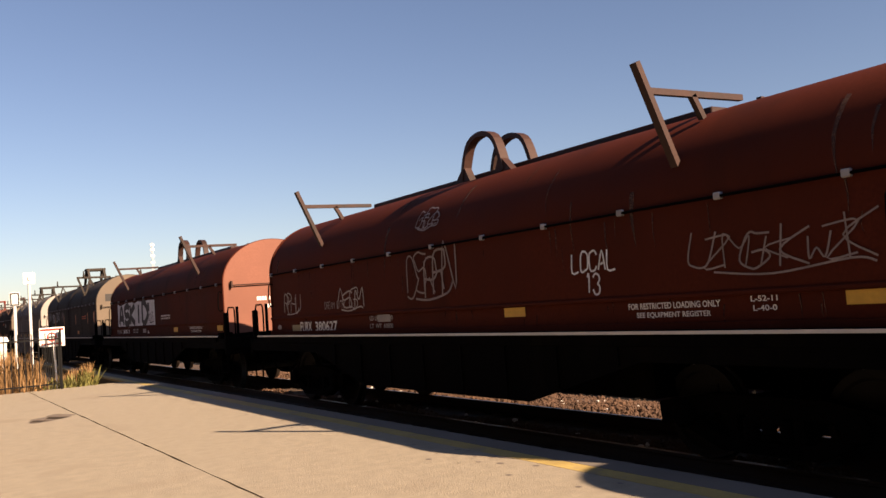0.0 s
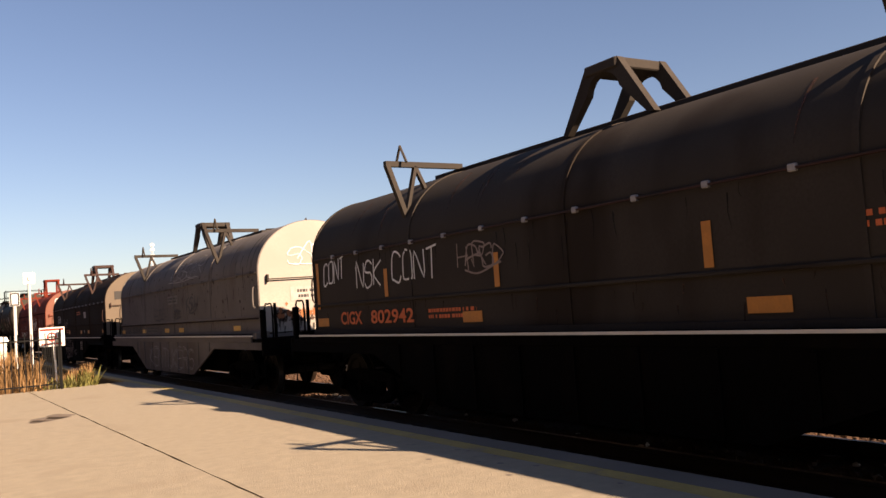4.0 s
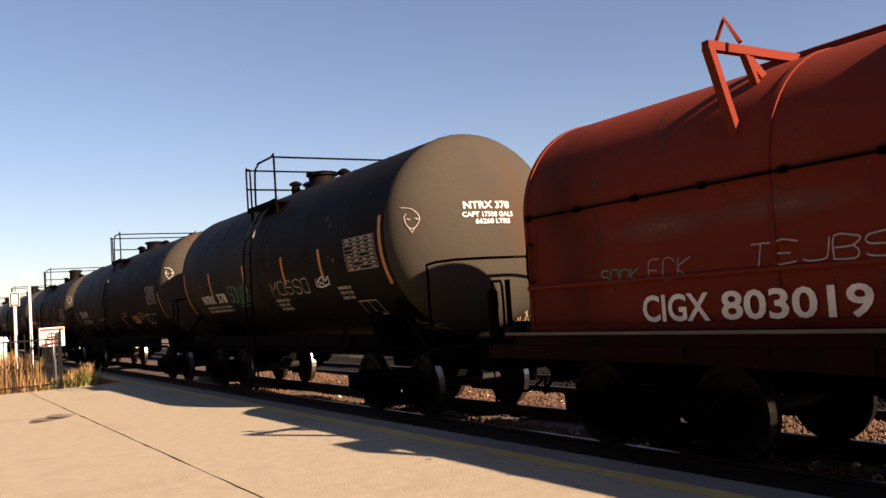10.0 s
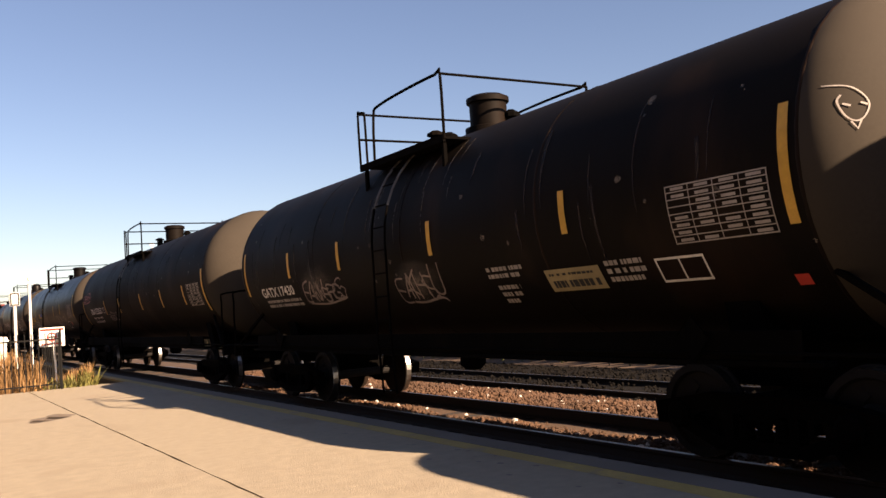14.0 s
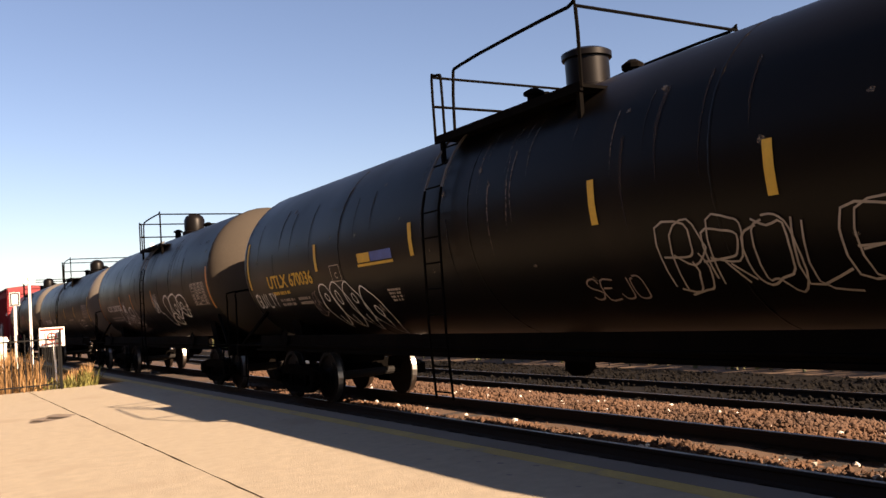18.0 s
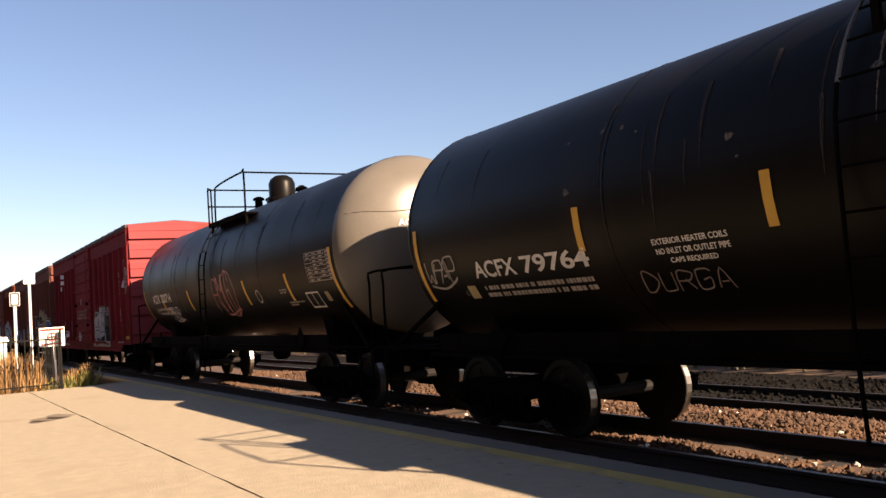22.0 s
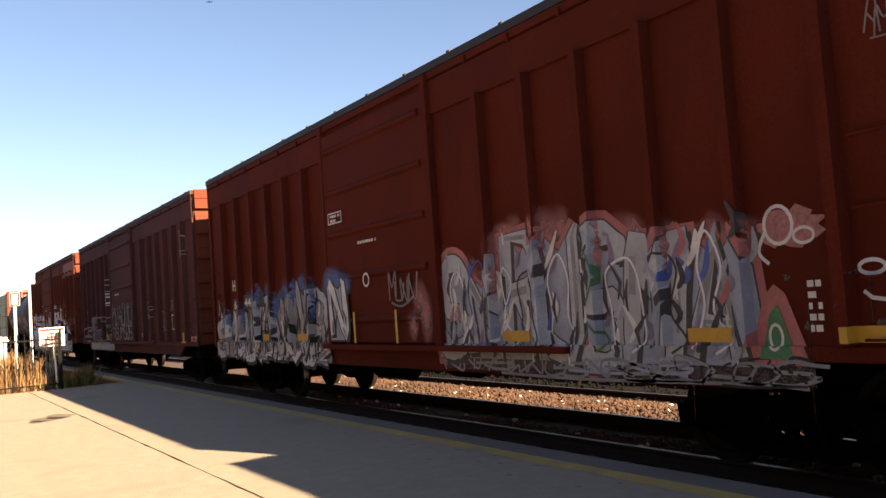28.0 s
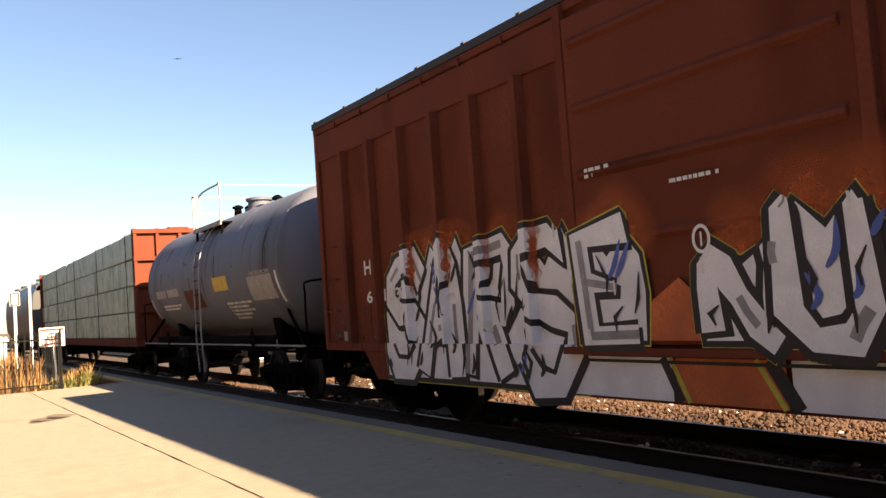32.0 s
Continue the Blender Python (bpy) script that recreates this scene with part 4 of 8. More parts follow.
# ---- coil cars ----
def coil_car(lead, length, hood, trim, label, top=3.62, shoulder=2.56, belly=0.33, style="tower", lug=0.9, frame_mat=None, arm_mat=None, ridge=1.74, lug_mat=None, edge_mat=None, end_mat=None, gear=0.0):
    root = car("coil_car", lead, label, "freight car")
    half, fm, am = 1.23, frame_mat or hood, arm_mat or M_ARM
    L = length
    arch = [(-half, 1.3)] + [(-half * math.cos(radians(a)), shoulder + (top - shoulder) * math.sin(radians(a))) for a in range(0, 181, 6)] + [(half, 1.3)]
    part("hood", prism(bmesh.new(), arch, 0.0, L), hood, root, smooth=True)
    # thin plate over the leading end carries the sunlit copy of the hood colour
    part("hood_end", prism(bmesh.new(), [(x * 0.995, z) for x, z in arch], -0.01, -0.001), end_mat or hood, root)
    surf = Hood(half, shoulder, top)
    # seam bands, base flange and side skirt of the hood
    for i, y in enumerate((0.03, L - 0.03) if style == "loops" else np.linspace(0.03, L - 0.03, 5)):
        big = [(x * 1.012, z if abs(x) == half and z < 1.4 else z + 0.012) for x, z in arch]
        bm = bmesh.new()
        lo = [bm.verts.new((x, y - 0.03, z)) for x, z in big]
        hi = [bm.verts.new((x, y + 0.03, z)) for x, z in big]
        for k in range(len(big) - 1):
            bm.faces.new((lo[k], lo[k + 1], hi[k + 1], hi[k]))
        inner_lo = [bm.verts.new((x, y - 0.03, z)) for x, z in arch]
        inner_hi = [bm.verts.new((x, y + 0.03, z)) for x, z in arch]
        for k in range(len(big) - 1):
            bm.faces.new((lo[k], inner_lo[k], inner_lo[k + 1], lo[k + 1]))
            bm.faces.new((hi[k], hi[k + 1], inner_hi[k + 1], inner_hi[k]))
        part("seam_band", bm, hood, root, smooth=True)
    for s in (-1, 1):
        part("base_flange", boxed(*sorted((s * half, s * (half + 0.05))), 0.0, L, 1.275, 1.335), hood, root)
        part("side_rail", boxed(*sorted((s * half, s * (half + 0.035))), -0.01, L + 0.01, ridge, ridge + 0.045, bevel=0.01), hood, root)
        part("tie_bar", tube(bmesh.new(), [(s * (half + 0.03), 0.05, shoulder), (s * (half + 0.03), L - 0.05, shoulder)], 0.014, 5), trim, root)
    me = mesh_from(boxed(-0.045, 0.0, -0.04, 0.04, -0.03, 0.035, bevel=0.008), "lug")
    me.materials.append(lug_mat or trim)
    y = 0.45
    while y < L:
        for s in (-1, 1):
            o = new("lug", me)
            o.parent, o.location = root, (s * half, y, shoulder)
            if s > 0:
                o.rotation_euler.z = math.pi
        y += lug
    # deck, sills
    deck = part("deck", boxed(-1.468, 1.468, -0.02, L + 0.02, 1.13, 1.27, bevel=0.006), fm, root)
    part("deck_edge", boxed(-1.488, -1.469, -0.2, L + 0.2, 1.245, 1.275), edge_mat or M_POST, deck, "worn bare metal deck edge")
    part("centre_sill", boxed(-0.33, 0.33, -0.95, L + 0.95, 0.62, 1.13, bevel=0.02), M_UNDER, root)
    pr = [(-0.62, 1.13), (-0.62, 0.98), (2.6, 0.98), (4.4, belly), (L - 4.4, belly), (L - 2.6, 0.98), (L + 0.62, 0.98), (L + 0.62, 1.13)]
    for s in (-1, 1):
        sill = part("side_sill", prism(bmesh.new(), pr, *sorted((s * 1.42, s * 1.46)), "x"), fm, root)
        for yy in np.arange(2.9, L - 2.5, 0.95):
            lowz = belly + 0.02 if 4.4 < yy < L - 4.4 else 0.98 - (0.98 - belly) * min(1, max(0, (min(yy, L - yy) - 2.6) / 1.8)) + 0.04
            part("stiffener", boxed(*sorted((s * 1.46, s * 1.485)), yy - 0.02, yy + 0.02, lowz, 1.12), fm, sill)
    part("trough", boxed(-1.1, 1.1, 2.8, L - 2.8, belly + 0.08, 1.13), M_UNDER, root)
    for yy in (0.0, L):
        w = -1 if yy == 0 else 1
        e = yy + w * 0.62
        part("end_sill", boxed(-1.46, 1.46, *sorted((e, e + w * 0.08)), 0.86, 1.22, bevel=0.015), M_UNDER, root)
        part("end_platform", boxed(-1.44, 1.44, *sorted((yy + w * 0.03, e)), 1.1, 1.2, bevel=0.01), M_UNDER, root)
        for x in (-1.43, 1.33):
            part("corner_post", boxed(x, x + 0.1, *sorted((e - w * 0.1, e + w * 0.02)), 1.2, 1.78, bevel=0.02), M_UNDER, root)
        part("step_plate", boxed(-1.45, -1.15, *sorted((yy + w * 0.12, yy + w * 0.3)), 1.2, 1.34, bevel=0.012), fm, root)
        part("cut_lever", tube(bmesh.new(), curved([(-1.3, e + w * 0.12, 1.0), (-0.6, e + w * 0.14, 0.98), (-0.2, e + w * 0.2, 0.88), (-0.05, e + w * 0.3, 0.9)], 4), 0.015, 5), M_UNDER, root)
        coupler(root, e + w * 0.05, w)
        for x in (-1.35, 0.9):
            part("handhold", tube(bmesh.new(), curved([(x, e, 1.2), (x, e, 1.82), (x + 0.07, e, 1.88), (x + 0.15, e, 1.82), (x + 0.15, e, 1.2)], 3), 0.018, 5), M_UNDER, root)
            part("end_post", beam(bmesh.new(), (x + 0.22, e - w * 0.02, 1.2), (x + 0.22, e - w * 0.02, 1.9), 0.05, 0.045), M_UNDER, root)
        part("hood_rail", tube(bmesh.new(), [(-1.08, yy + w * 0.02, 2.4), (-1.08, yy + w * 0.07, 2.4), (1.08, yy + w * 0.07, 2.42), (1.08, yy + w * 0.02, 2.42)], 0.014, 5), am, root)
        for x in (-1.05, 0.05, 0.85):
            part("hook", boxed(x - 0.02, x + 0.02, *sorted((yy, yy + w * 0.1)), 2.34, 2.5, bevel=0.006), am, root)
        part("corner_stake", prism(bmesh.new(), [(1.1, 1.27), (1.42, 1.27), (1.38, 1.52), (1.12, 1.42)], *sorted((yy + w * 0.1, yy + w * 0.5))), fm, root)
        for s in (-1, 1):
            part("grab_iron", tube(bmesh.new(), curved([(s * half, yy - w * 0.12, 2.25), (s * (half + 0.08), yy - w * 0.12, 2.24), (s * (half + 0.09), yy - w * 0.12, 1.86), (s * half, yy - w * 0.12, 1.84)], 3), 0.014, 5), trim, root)
        part("step", tube(bmesh.new(), [(-1.4, e, 0.9), (-1.4, e, 0.45), (-1.4, e - w * 0.4, 0.45), (-1.4, e - w * 0.4, 0.9)], 0.018, 5), M_UNDER, root)
    for yy in (1.57, L - 1.57):
        truck(root, yy)
    part("brake_cylinder", lathe(bmesh.new(), [(-0.25, 0.14), (0.25, 0.14)], (0.6, L / 2, 0.8), "y", 12), M_UNDER, root)
    # lifting gear on the crown
    ym = L / 2 + gear
    part("ridge_beam", boxed(-0.16, 0.16, 2.6, L - 2.6, top - 0.04, top + 0.07, bevel=0.01), am, root)
    reach, yg = {"loops": (4.15, ym - 0.22), "tower": (3.8, ym - 0.12), "square": (3.88, ym)}[style]
    for yy in (yg - reach, yg + reach):
        for s in (-1, 1):
            if style == "loops":
                part("lifting_guide", beam(bmesh.new(), (s * 1.14, yy, 2.8), (s * 1.57, yy, 3.76), 0.06, 0.085), am, root)
                part("cross_arm", beam(bmesh.new(), (s * 1.45, yy, 3.5), (s * 0.14, yy, 3.52), 0.06, 0.06), am, root)
                part("brace", beam(bmesh.new(), (s * 0.85, yy, 3.5), (s * 0.72, yy, 3.28), 0.06, 0.06), am, root)
            else:
                foot = (s * 1.12, yy, 2.95) if style == "tower" else (s * 0.66, yy, 3.48)
                part("lifting_guide", beam(bmesh.new(), (s * 1.12, yy, 2.95), (s * 1.39, yy, 3.72), 0.07, 0.09), am, root)
                part("lifting_guide", beam(bmesh.new(), foot, (s * 0.92, yy, 3.7), 0.05, 0.08), am, root)
                part("cross_arm", beam(bmesh.new(), (s * 1.42, yy, 3.73), (s * 0.1, yy, 3.72), 0.08, 0.08), am, root)
                part("brace", beam(bmesh.new(), (s * 0.92, yy, 3.7), (s * 0.76, yy, 3.36), 0.05, 0.07), am, root)
                part("guide_loop", tube(bmesh.new(), [(s * 1.15, yy + 0.16, 3.74), (s * 1.15, yy, 4.0), (s * 1.15, yy - 0.16, 3.74)], 0.022, 5), am, root)
    if style == "loops":
        for x in (-0.3, 0.22):
            pts = [(x, ym + 0.52, top - 0.02), (x, ym + 0.42, top + 0.28), (x, ym + 0.28, top + 0.5), (x, ym, top + 0.58), (x, ym - 0.28, top + 0.5), (x, ym - 0.42, top + 0.28), (x, ym - 0.52, top - 0.02)]
            part("lifting_loop", strap(curved(pts, 3), 0.14, 0.07), am, root)
            for s in (-1, 1):
                part("foot", prism(bmesh.new(), [(ym + s * 0.45, top + 0.2), (ym + s * 0.72, top - 0.05), (ym + s * 0.3, top - 0.05)], x - 0.06, x + 0.06, "x"), am, root)
    else:
        hi = top + (0.72 if style == "tower" else 0.95)
        base, cap = (0.78, 0.27) if style == "tower" else (0.58, 0.42)
        ym += 0.12
        for x in (-0.34, 0.34):
            bm = bmesh.new()
            arc = [(ym + base, top - 0.02), (ym + base - 0.1, top - 0.02)] + [(ym + cap * 1.05 * math.cos(radians(a)), top + (hi - top - 0.12) * (0.55 + 0.45 * math.sin(radians(a)))) for a in range(10, 171, 20)] + [(ym - base + 0.1, top - 0.02), (ym - base, top - 0.02), (ym - cap, hi), (ym + cap, hi)]
            prism(bm, arc, x - 0.05, x + 0.05, "x")
            part("lifting_tower", bm, am, root)
        part("tower_cap", boxed(-0.42, 0.42, ym - cap, ym + cap, hi - 0.12, hi, bevel=0.015), am, root)
    seed = int(lead)
    streaks(root, surf, 0.2, L - 0.2, shoulder - 0.02, 0.4, 30, seed, M_MIST_RUST if hood is not M_GREYH else M_MIST_SOOT, 0.018)
    streaks(root, surf, 0.2, L - 0.2, ridge, 0.25, 34, seed + 1, M_MIST_RUST, 0.02)
    streaks(root, surf, 0.2, L - 0.2, top - 0.2, 0.7, 10, seed + 2, M_MIST_RUST, 0.05)
    return root, surf, End(-0.011)


def reflector(root, surf, y, z, w=0.34, h=0.11, material=None, name="reflector"):
    paint(name, rect(y - w / 2, y + w / 2, z - h / 2, z + h / 2), material or M_REFL, root, surf, 0.012)


# ---- tank cars ----
HEAD = 0.47  # depth of a dished tank head, as a share of the tank's radius


def tank_car(lead, length, paint_mat, label, R=1.52, zc=2.6, head=None, walk_y=(5.4, 7.9), dome="round", stripes=(2.06, 2.52), ys=(), stripe_mat=None, rail_mat=None, band=True, table=(0.45, 1.6, 2.02, 2.55), tail=None, nose=0.0, ladder=None, dome_y=None, stern=HEAD):
    root = car("tank_car", lead, label, "freight car")
    L, top = length, zc + R
    prof = [(HEAD * R * math.cos(radians(a)), max(0.01, R * math.sin(radians(a)))) for a in (0, 6, 13, 21, 30, 39, 48, 57, 66, 74, 81, 86)]
    full = [(nose - a, r) for a, r in prof] + [(nose, R), (L / 2, R), (L, R)] + [(L + a * stern / HEAD, r) for a, r in prof[::-1]]
    bm = lathe(bmesh.new(), full, (0, 0, zc), "y", 56)
    shell = part("tank", bm, paint_mat, root, smooth=True)
    # leading head takes the sunlit copy unless given a paint of its own
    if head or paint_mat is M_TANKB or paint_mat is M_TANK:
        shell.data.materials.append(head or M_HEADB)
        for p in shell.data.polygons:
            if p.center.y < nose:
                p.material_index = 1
    for y in ([nose + 0.02, L * 0.27, L * 0.5, L * 0.73, L - 0.02] if band else [nose + 0.02, L - 0.02]):
        part("weld_band", lathe(bmesh.new(), [(y - 0.02, R + 0.001), (y - 0.012, R + 0.006), (y + 0.012, R + 0.006), (y + 0.02, R + 0.001)], (0, 0, zc), "y", 40), paint_mat, root, smooth=True)
    if head:
        dish = Dish(nose, R, zc)
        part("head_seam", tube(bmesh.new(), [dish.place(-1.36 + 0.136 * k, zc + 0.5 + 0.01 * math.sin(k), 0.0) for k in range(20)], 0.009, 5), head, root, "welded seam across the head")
    surf = Round(R, zc)
    sm = stripe_mat or M_REFL
    for y in ys:
        paint("reflector", rect(y - 0.05, y + 0.05, *stripes), sm, root, surf, 0.008)
    paint("reflector", rect(nose + 0.1, nose + 0.2, stripes[0] - 0.2, stripes[1] + 0.3), sm, root, surf, 0.009)
    paint("reflector", rect(L - 0.2, L - 0.12, *(tail or (stripes[0] - 0.4, stripes[1] + 0.1))), sm, root, surf, 0.009)
    paint("capacity_table", grid_table(*table, 8, 4), M_DULL, root, surf, 0.008)
    # sills, saddles, end platforms
    for yy in (0.0, L):
        w = -1 if yy == 0 else 1
        part("stub_sill", boxed(-0.34, 0.34, *sorted((yy + w * 1.1, yy - w * 2.3)), 0.66, 1.1, bevel=0.02), M_UNDER, root)
        sad = [(0.95, 0.95)] + [(R * 1.005 * math.cos(radians(a)), zc + R * 1.005 * math.sin(radians(a))) for a in range(-46, -135, -8)] + [(-0.95, 0.95)]
        part("saddle", prism(bmesh.new(), sad, *sorted((yy - w * 1.2, yy - w * 1.6))), M_UNDER, root)
        part("end_sill", boxed(-1.45, 1.45, *sorted((yy + w * 0.98, yy + w * 1.1)), 0.84, 1.06, bevel=0.015), M_UNDER, root)
        part("end_walkway", boxed(-1.4, 1.4, *sorted((yy + w * 0.72, yy + w * 0.98)), 1.02, 1.06), M_UNDER, root)
        hoop = curved([(-1.42, yy + w * 1.04, 1.05), (-1.42, yy + w * 1.04, 2.0), (-1.3, yy + w * 1.04, 2.22), (0.0, yy + w * 1.04, 2.25), (1.15, yy + w * 1.04, 2.22), (1.28, yy + w * 1.04, 2.0), (1.28, yy + w * 1.04, 1.05)], 3)
        part("end_handrail", tube(bmesh.new(), hoop, 0.02, 5), M_UNDER, root)
        coupler(root, yy + w * 1.0, w)
        part("step", tube(bmesh.new(), [(-1.42, yy + w * 1.0, 1.0), (-1.42, yy + w * 1.0, 0.42), (-1.42, yy + w * 0.6, 0.42), (-1.42, yy + w * 0.6, 1.0)], 0.018, 5), M_UNDER, root)
        truck(root, yy - w * 1.32)
        part("brace", beam(bmesh.new(), (-1.4, yy + w * 0.9, 1.05), (-1.2, yy - w * 0.35, 1.75), 0.05, 0.05), M_UNDER, root)
    rm = rail_mat or M_UNDER
    for s in (-1, 1):
        part("side_handrail", tube(bmesh.new(), [(s * 1.46, -1.0, 1.08), (s * 1.46, L + 1.0, 1.08)], 0.018, 5), rm, root)
        part("running_board", boxed(*sorted((s * 1.3, s * 1.48)), 0.3, L - 0.3, 0.98, 1.02), M_UNDER, root)
        part("side_plate", boxed(*sorted((s * 1.42, s * 1.45)), 0.5, L - 0.5, 1.02, 1.27, bevel=0.008), M_UNDER, root)
    # outlet and bottom piping
    yc = (walk_y[0] + walk_y[1]) / 2
    part("bottom_outlet", lathe(bmesh.new(), [(0.62, 0.12), (0.7, 0.2), (1.1, 0.2)], (0, yc + 0.4, 0), "z", 12), M_UNDER, root)
    part("brake_pipe", tube(bmesh.new(), curved([(-0.5, 1.5, 0.85), (-0.7, 3.0, 0.9), (-0.7, L - 3, 0.9), (-0.5, L - 1.5, 0.85)], 4), 0.03, 5), M_UNDER, root)
    # walkway and railing round the dome
    y0, y1 = walk_y
    pz = 3.83
    for s in (-1, 1):
        bm = bmesh.new()
        box(bm, *sorted((s * 1.25, s * 0.65)), y0, y1, pz, pz + 0.035)
        for k in range(9):
            yy = y0 + (y1 - y0) * (k + 0.5) / 9
            box(bm, *sorted((s * 1.22, s * 0.68)), yy - 0.02, yy + 0.02, pz + 0.035, pz + 0.045)
        part("walkway", bm, M_UNDER, root)
        part("walkway_edge", boxed(*sorted((s * 1.25, s * 1.29)), y0, y1, pz - 0.04, pz + 0.06), rm, root)
        for yy in (y0 + 0.1, y1 - 0.1):
            part("bracket", beam(bmesh.new(), (s * 1.22, yy, pz), (s * 1.22, yy, zc + math.sqrt(R * R - 1.22 ** 2) - 0.03), 0.05, 0.06), M_UNDER, root)
        rt = 4.7
        part("railing", tube(bmesh.new(), curved([(s * 1.27, y0, pz), (s * 1.27, y0, rt), (s * 1.27, y0 + 0.12, rt + 0.02), (s * 1.27, y0 + 0.9, rt + 0.02), (s * 1.27, y1 - 0.75, rt - 0.02), (s * 1.27, y1 - 0.55, rt - 0.15), (s * 1.27, y1 - 0.5, pz)], 3), 0.022, 5), rm, root)
        part("railing", tube(bmesh.new(), curved([(s * 1.27, y1, pz), (s * 1.27, y1, rt - 0.03), (s * 1.27, y1 - 0.08, rt), (s * 1.27, y1 - 0.2, rt - 0.02), (s * 1.27, y1 - 0.24, rt - 0.1), (s * 1.27, y1 - 0.25, pz)], 3), 0.02, 5), rm, root)
    for yy, zz in ((y0, rt), (y1, rt), (y1, 4.3)):
        part("cross_rail", tube(bmesh.new(), [(-1.27, yy, zz), (1.27, yy, zz)], 0.02, 5), rm, root)
    if dome == "round":
        dp = [(top - 0.1, 0.36), (top + 0.08, 0.36), (top + 0.1, 0.3), (top + 0.42, 0.3), (top + 0.53, 0.25), (top + 0.6, 0.14), (top + 0.62, 0.02)]
    elif dome == "flat":
        dp = [(top - 0.1, 0.36), (top + 0.04, 0.36), (top + 0.05, 0.28), (top + 0.22, 0.28), (top + 0.23, 0.33), (top + 0.29, 0.33), (top + 0.31, 0.24), (top + 0.32, 0.02)]
    else:
        dp = [(top - 0.1, 0.36), (top + 0.06, 0.36), (top + 0.08, 0.28), (top + 0.42, 0.28), (top + 0.43, 0.32), (top + 0.5, 0.32), (top + 0.54, 0.24), (top + 0.56, 0.02)]
    part("dome", lathe(bmesh.new(), dp, (0, yc - 0.2 if dome_y is None else dome_y, 0), "z", 20), paint_mat, root, smooth=True)
    for dx, dy, h in ((0.25, -0.75, 0.3), (-0.3, 0.55, 0.22), (0.1, 0.8, 0.26)):
        part("valve", lathe(bmesh.new(), [(top - 0.08, 0.1), (top + h * 0.6, 0.09), (top + h * 0.62, 0.14), (top + h * 0.8, 0.14), (top + h, 0.05)], (dx, yc + dy, 0), "z", 10), M_UNDER, root)
    # ladder
    yl = y1 - 0.32 if ladder is None else ladder
    path = [((-(R + 0.1)) * math.cos(radians(a)), zc + (R + 0.1) * math.sin(radians(a))) for a in range(54, -1, -9)] + [(-(R + 0.1), 1.2), (-(R + 0.06), 0.45)]
    lad = part("ladder", tube(bmesh.new(), [(x, yl - 0.21, z) for x, z in path[4:]], 0.018, 5), rail_mat or M_UNDER, root)
    part("ladder_rail", tube(bmesh.new(), [(x, yl + 0.21, z) for x, z in path[4:]], 0.018, 5), rail_mat or M_UNDER, lad)
    # upper rails are coloured pale to stand for light glinting on them
    for d in (-0.21, 0.21):
        part("worn_rail_top", tube(bmesh.new(), [(x, yl + d, z) for x, z in path[:5]], 0.018, 5), rail_mat or M_STEEL, lad, "top of the ladder, coloured pale for glints of light")
    rung = mesh_from(tube(bmesh.new(), [(0, -0.21, 0), (0, 0.21, 0)], 0.012, 5), "rung")
    rung.materials.append(M_UNDER)
    dist = 0.0
    for (xa, za), (xb, zb) in zip(path, path[1:]):
        seg = math.hypot(xb - xa, zb - za)
        while dist < seg:
            f = dist / seg
            r = new("rung", rung)
            r.parent, r.location = lad, (xa + (xb - xa) * f, yl, za + (zb - za) * f)
            dist += 0.33
        dist -= seg
    for yy in (1.61, L - 1.9):
        pl = part("placard", prism(bmesh.new(), [(yy, 1.02), (yy + 0.19, 1.21), (yy, 1.4), (yy - 0.19, 1.21)], -1.5, -1.49, "x"), M_UNDER, root)
        part("placard_frame", tube(bmesh.new(), [(-1.503, yy, 1.0), (-1.503, yy + 0.2, 1.21), (-1.503, yy, 1.42), (-1.503, yy - 0.2, 1.21), (-1.503, yy, 1.0)], 0.006, 4), M_UNDER, pl)
    seed = int(lead)
    streaks(root, surf, y0 - 0.6, y1 + 0.4, zc + 1.2, 0.9, 16, seed, M_MIST_DUST, 0.02)
    streaks(root, surf, 0.4, L - 0.2, zc + 1.0, 1.1, 22, seed + 1, M_MIST_BROWN, 0.05)
    blotches(root, surf, 0.2, L - 0.2, zc - 0.9, zc + 0.9, 30, seed + 2, M_MIST_DUST, 0.05)
    return root, surf, Dish(nose, R, zc)


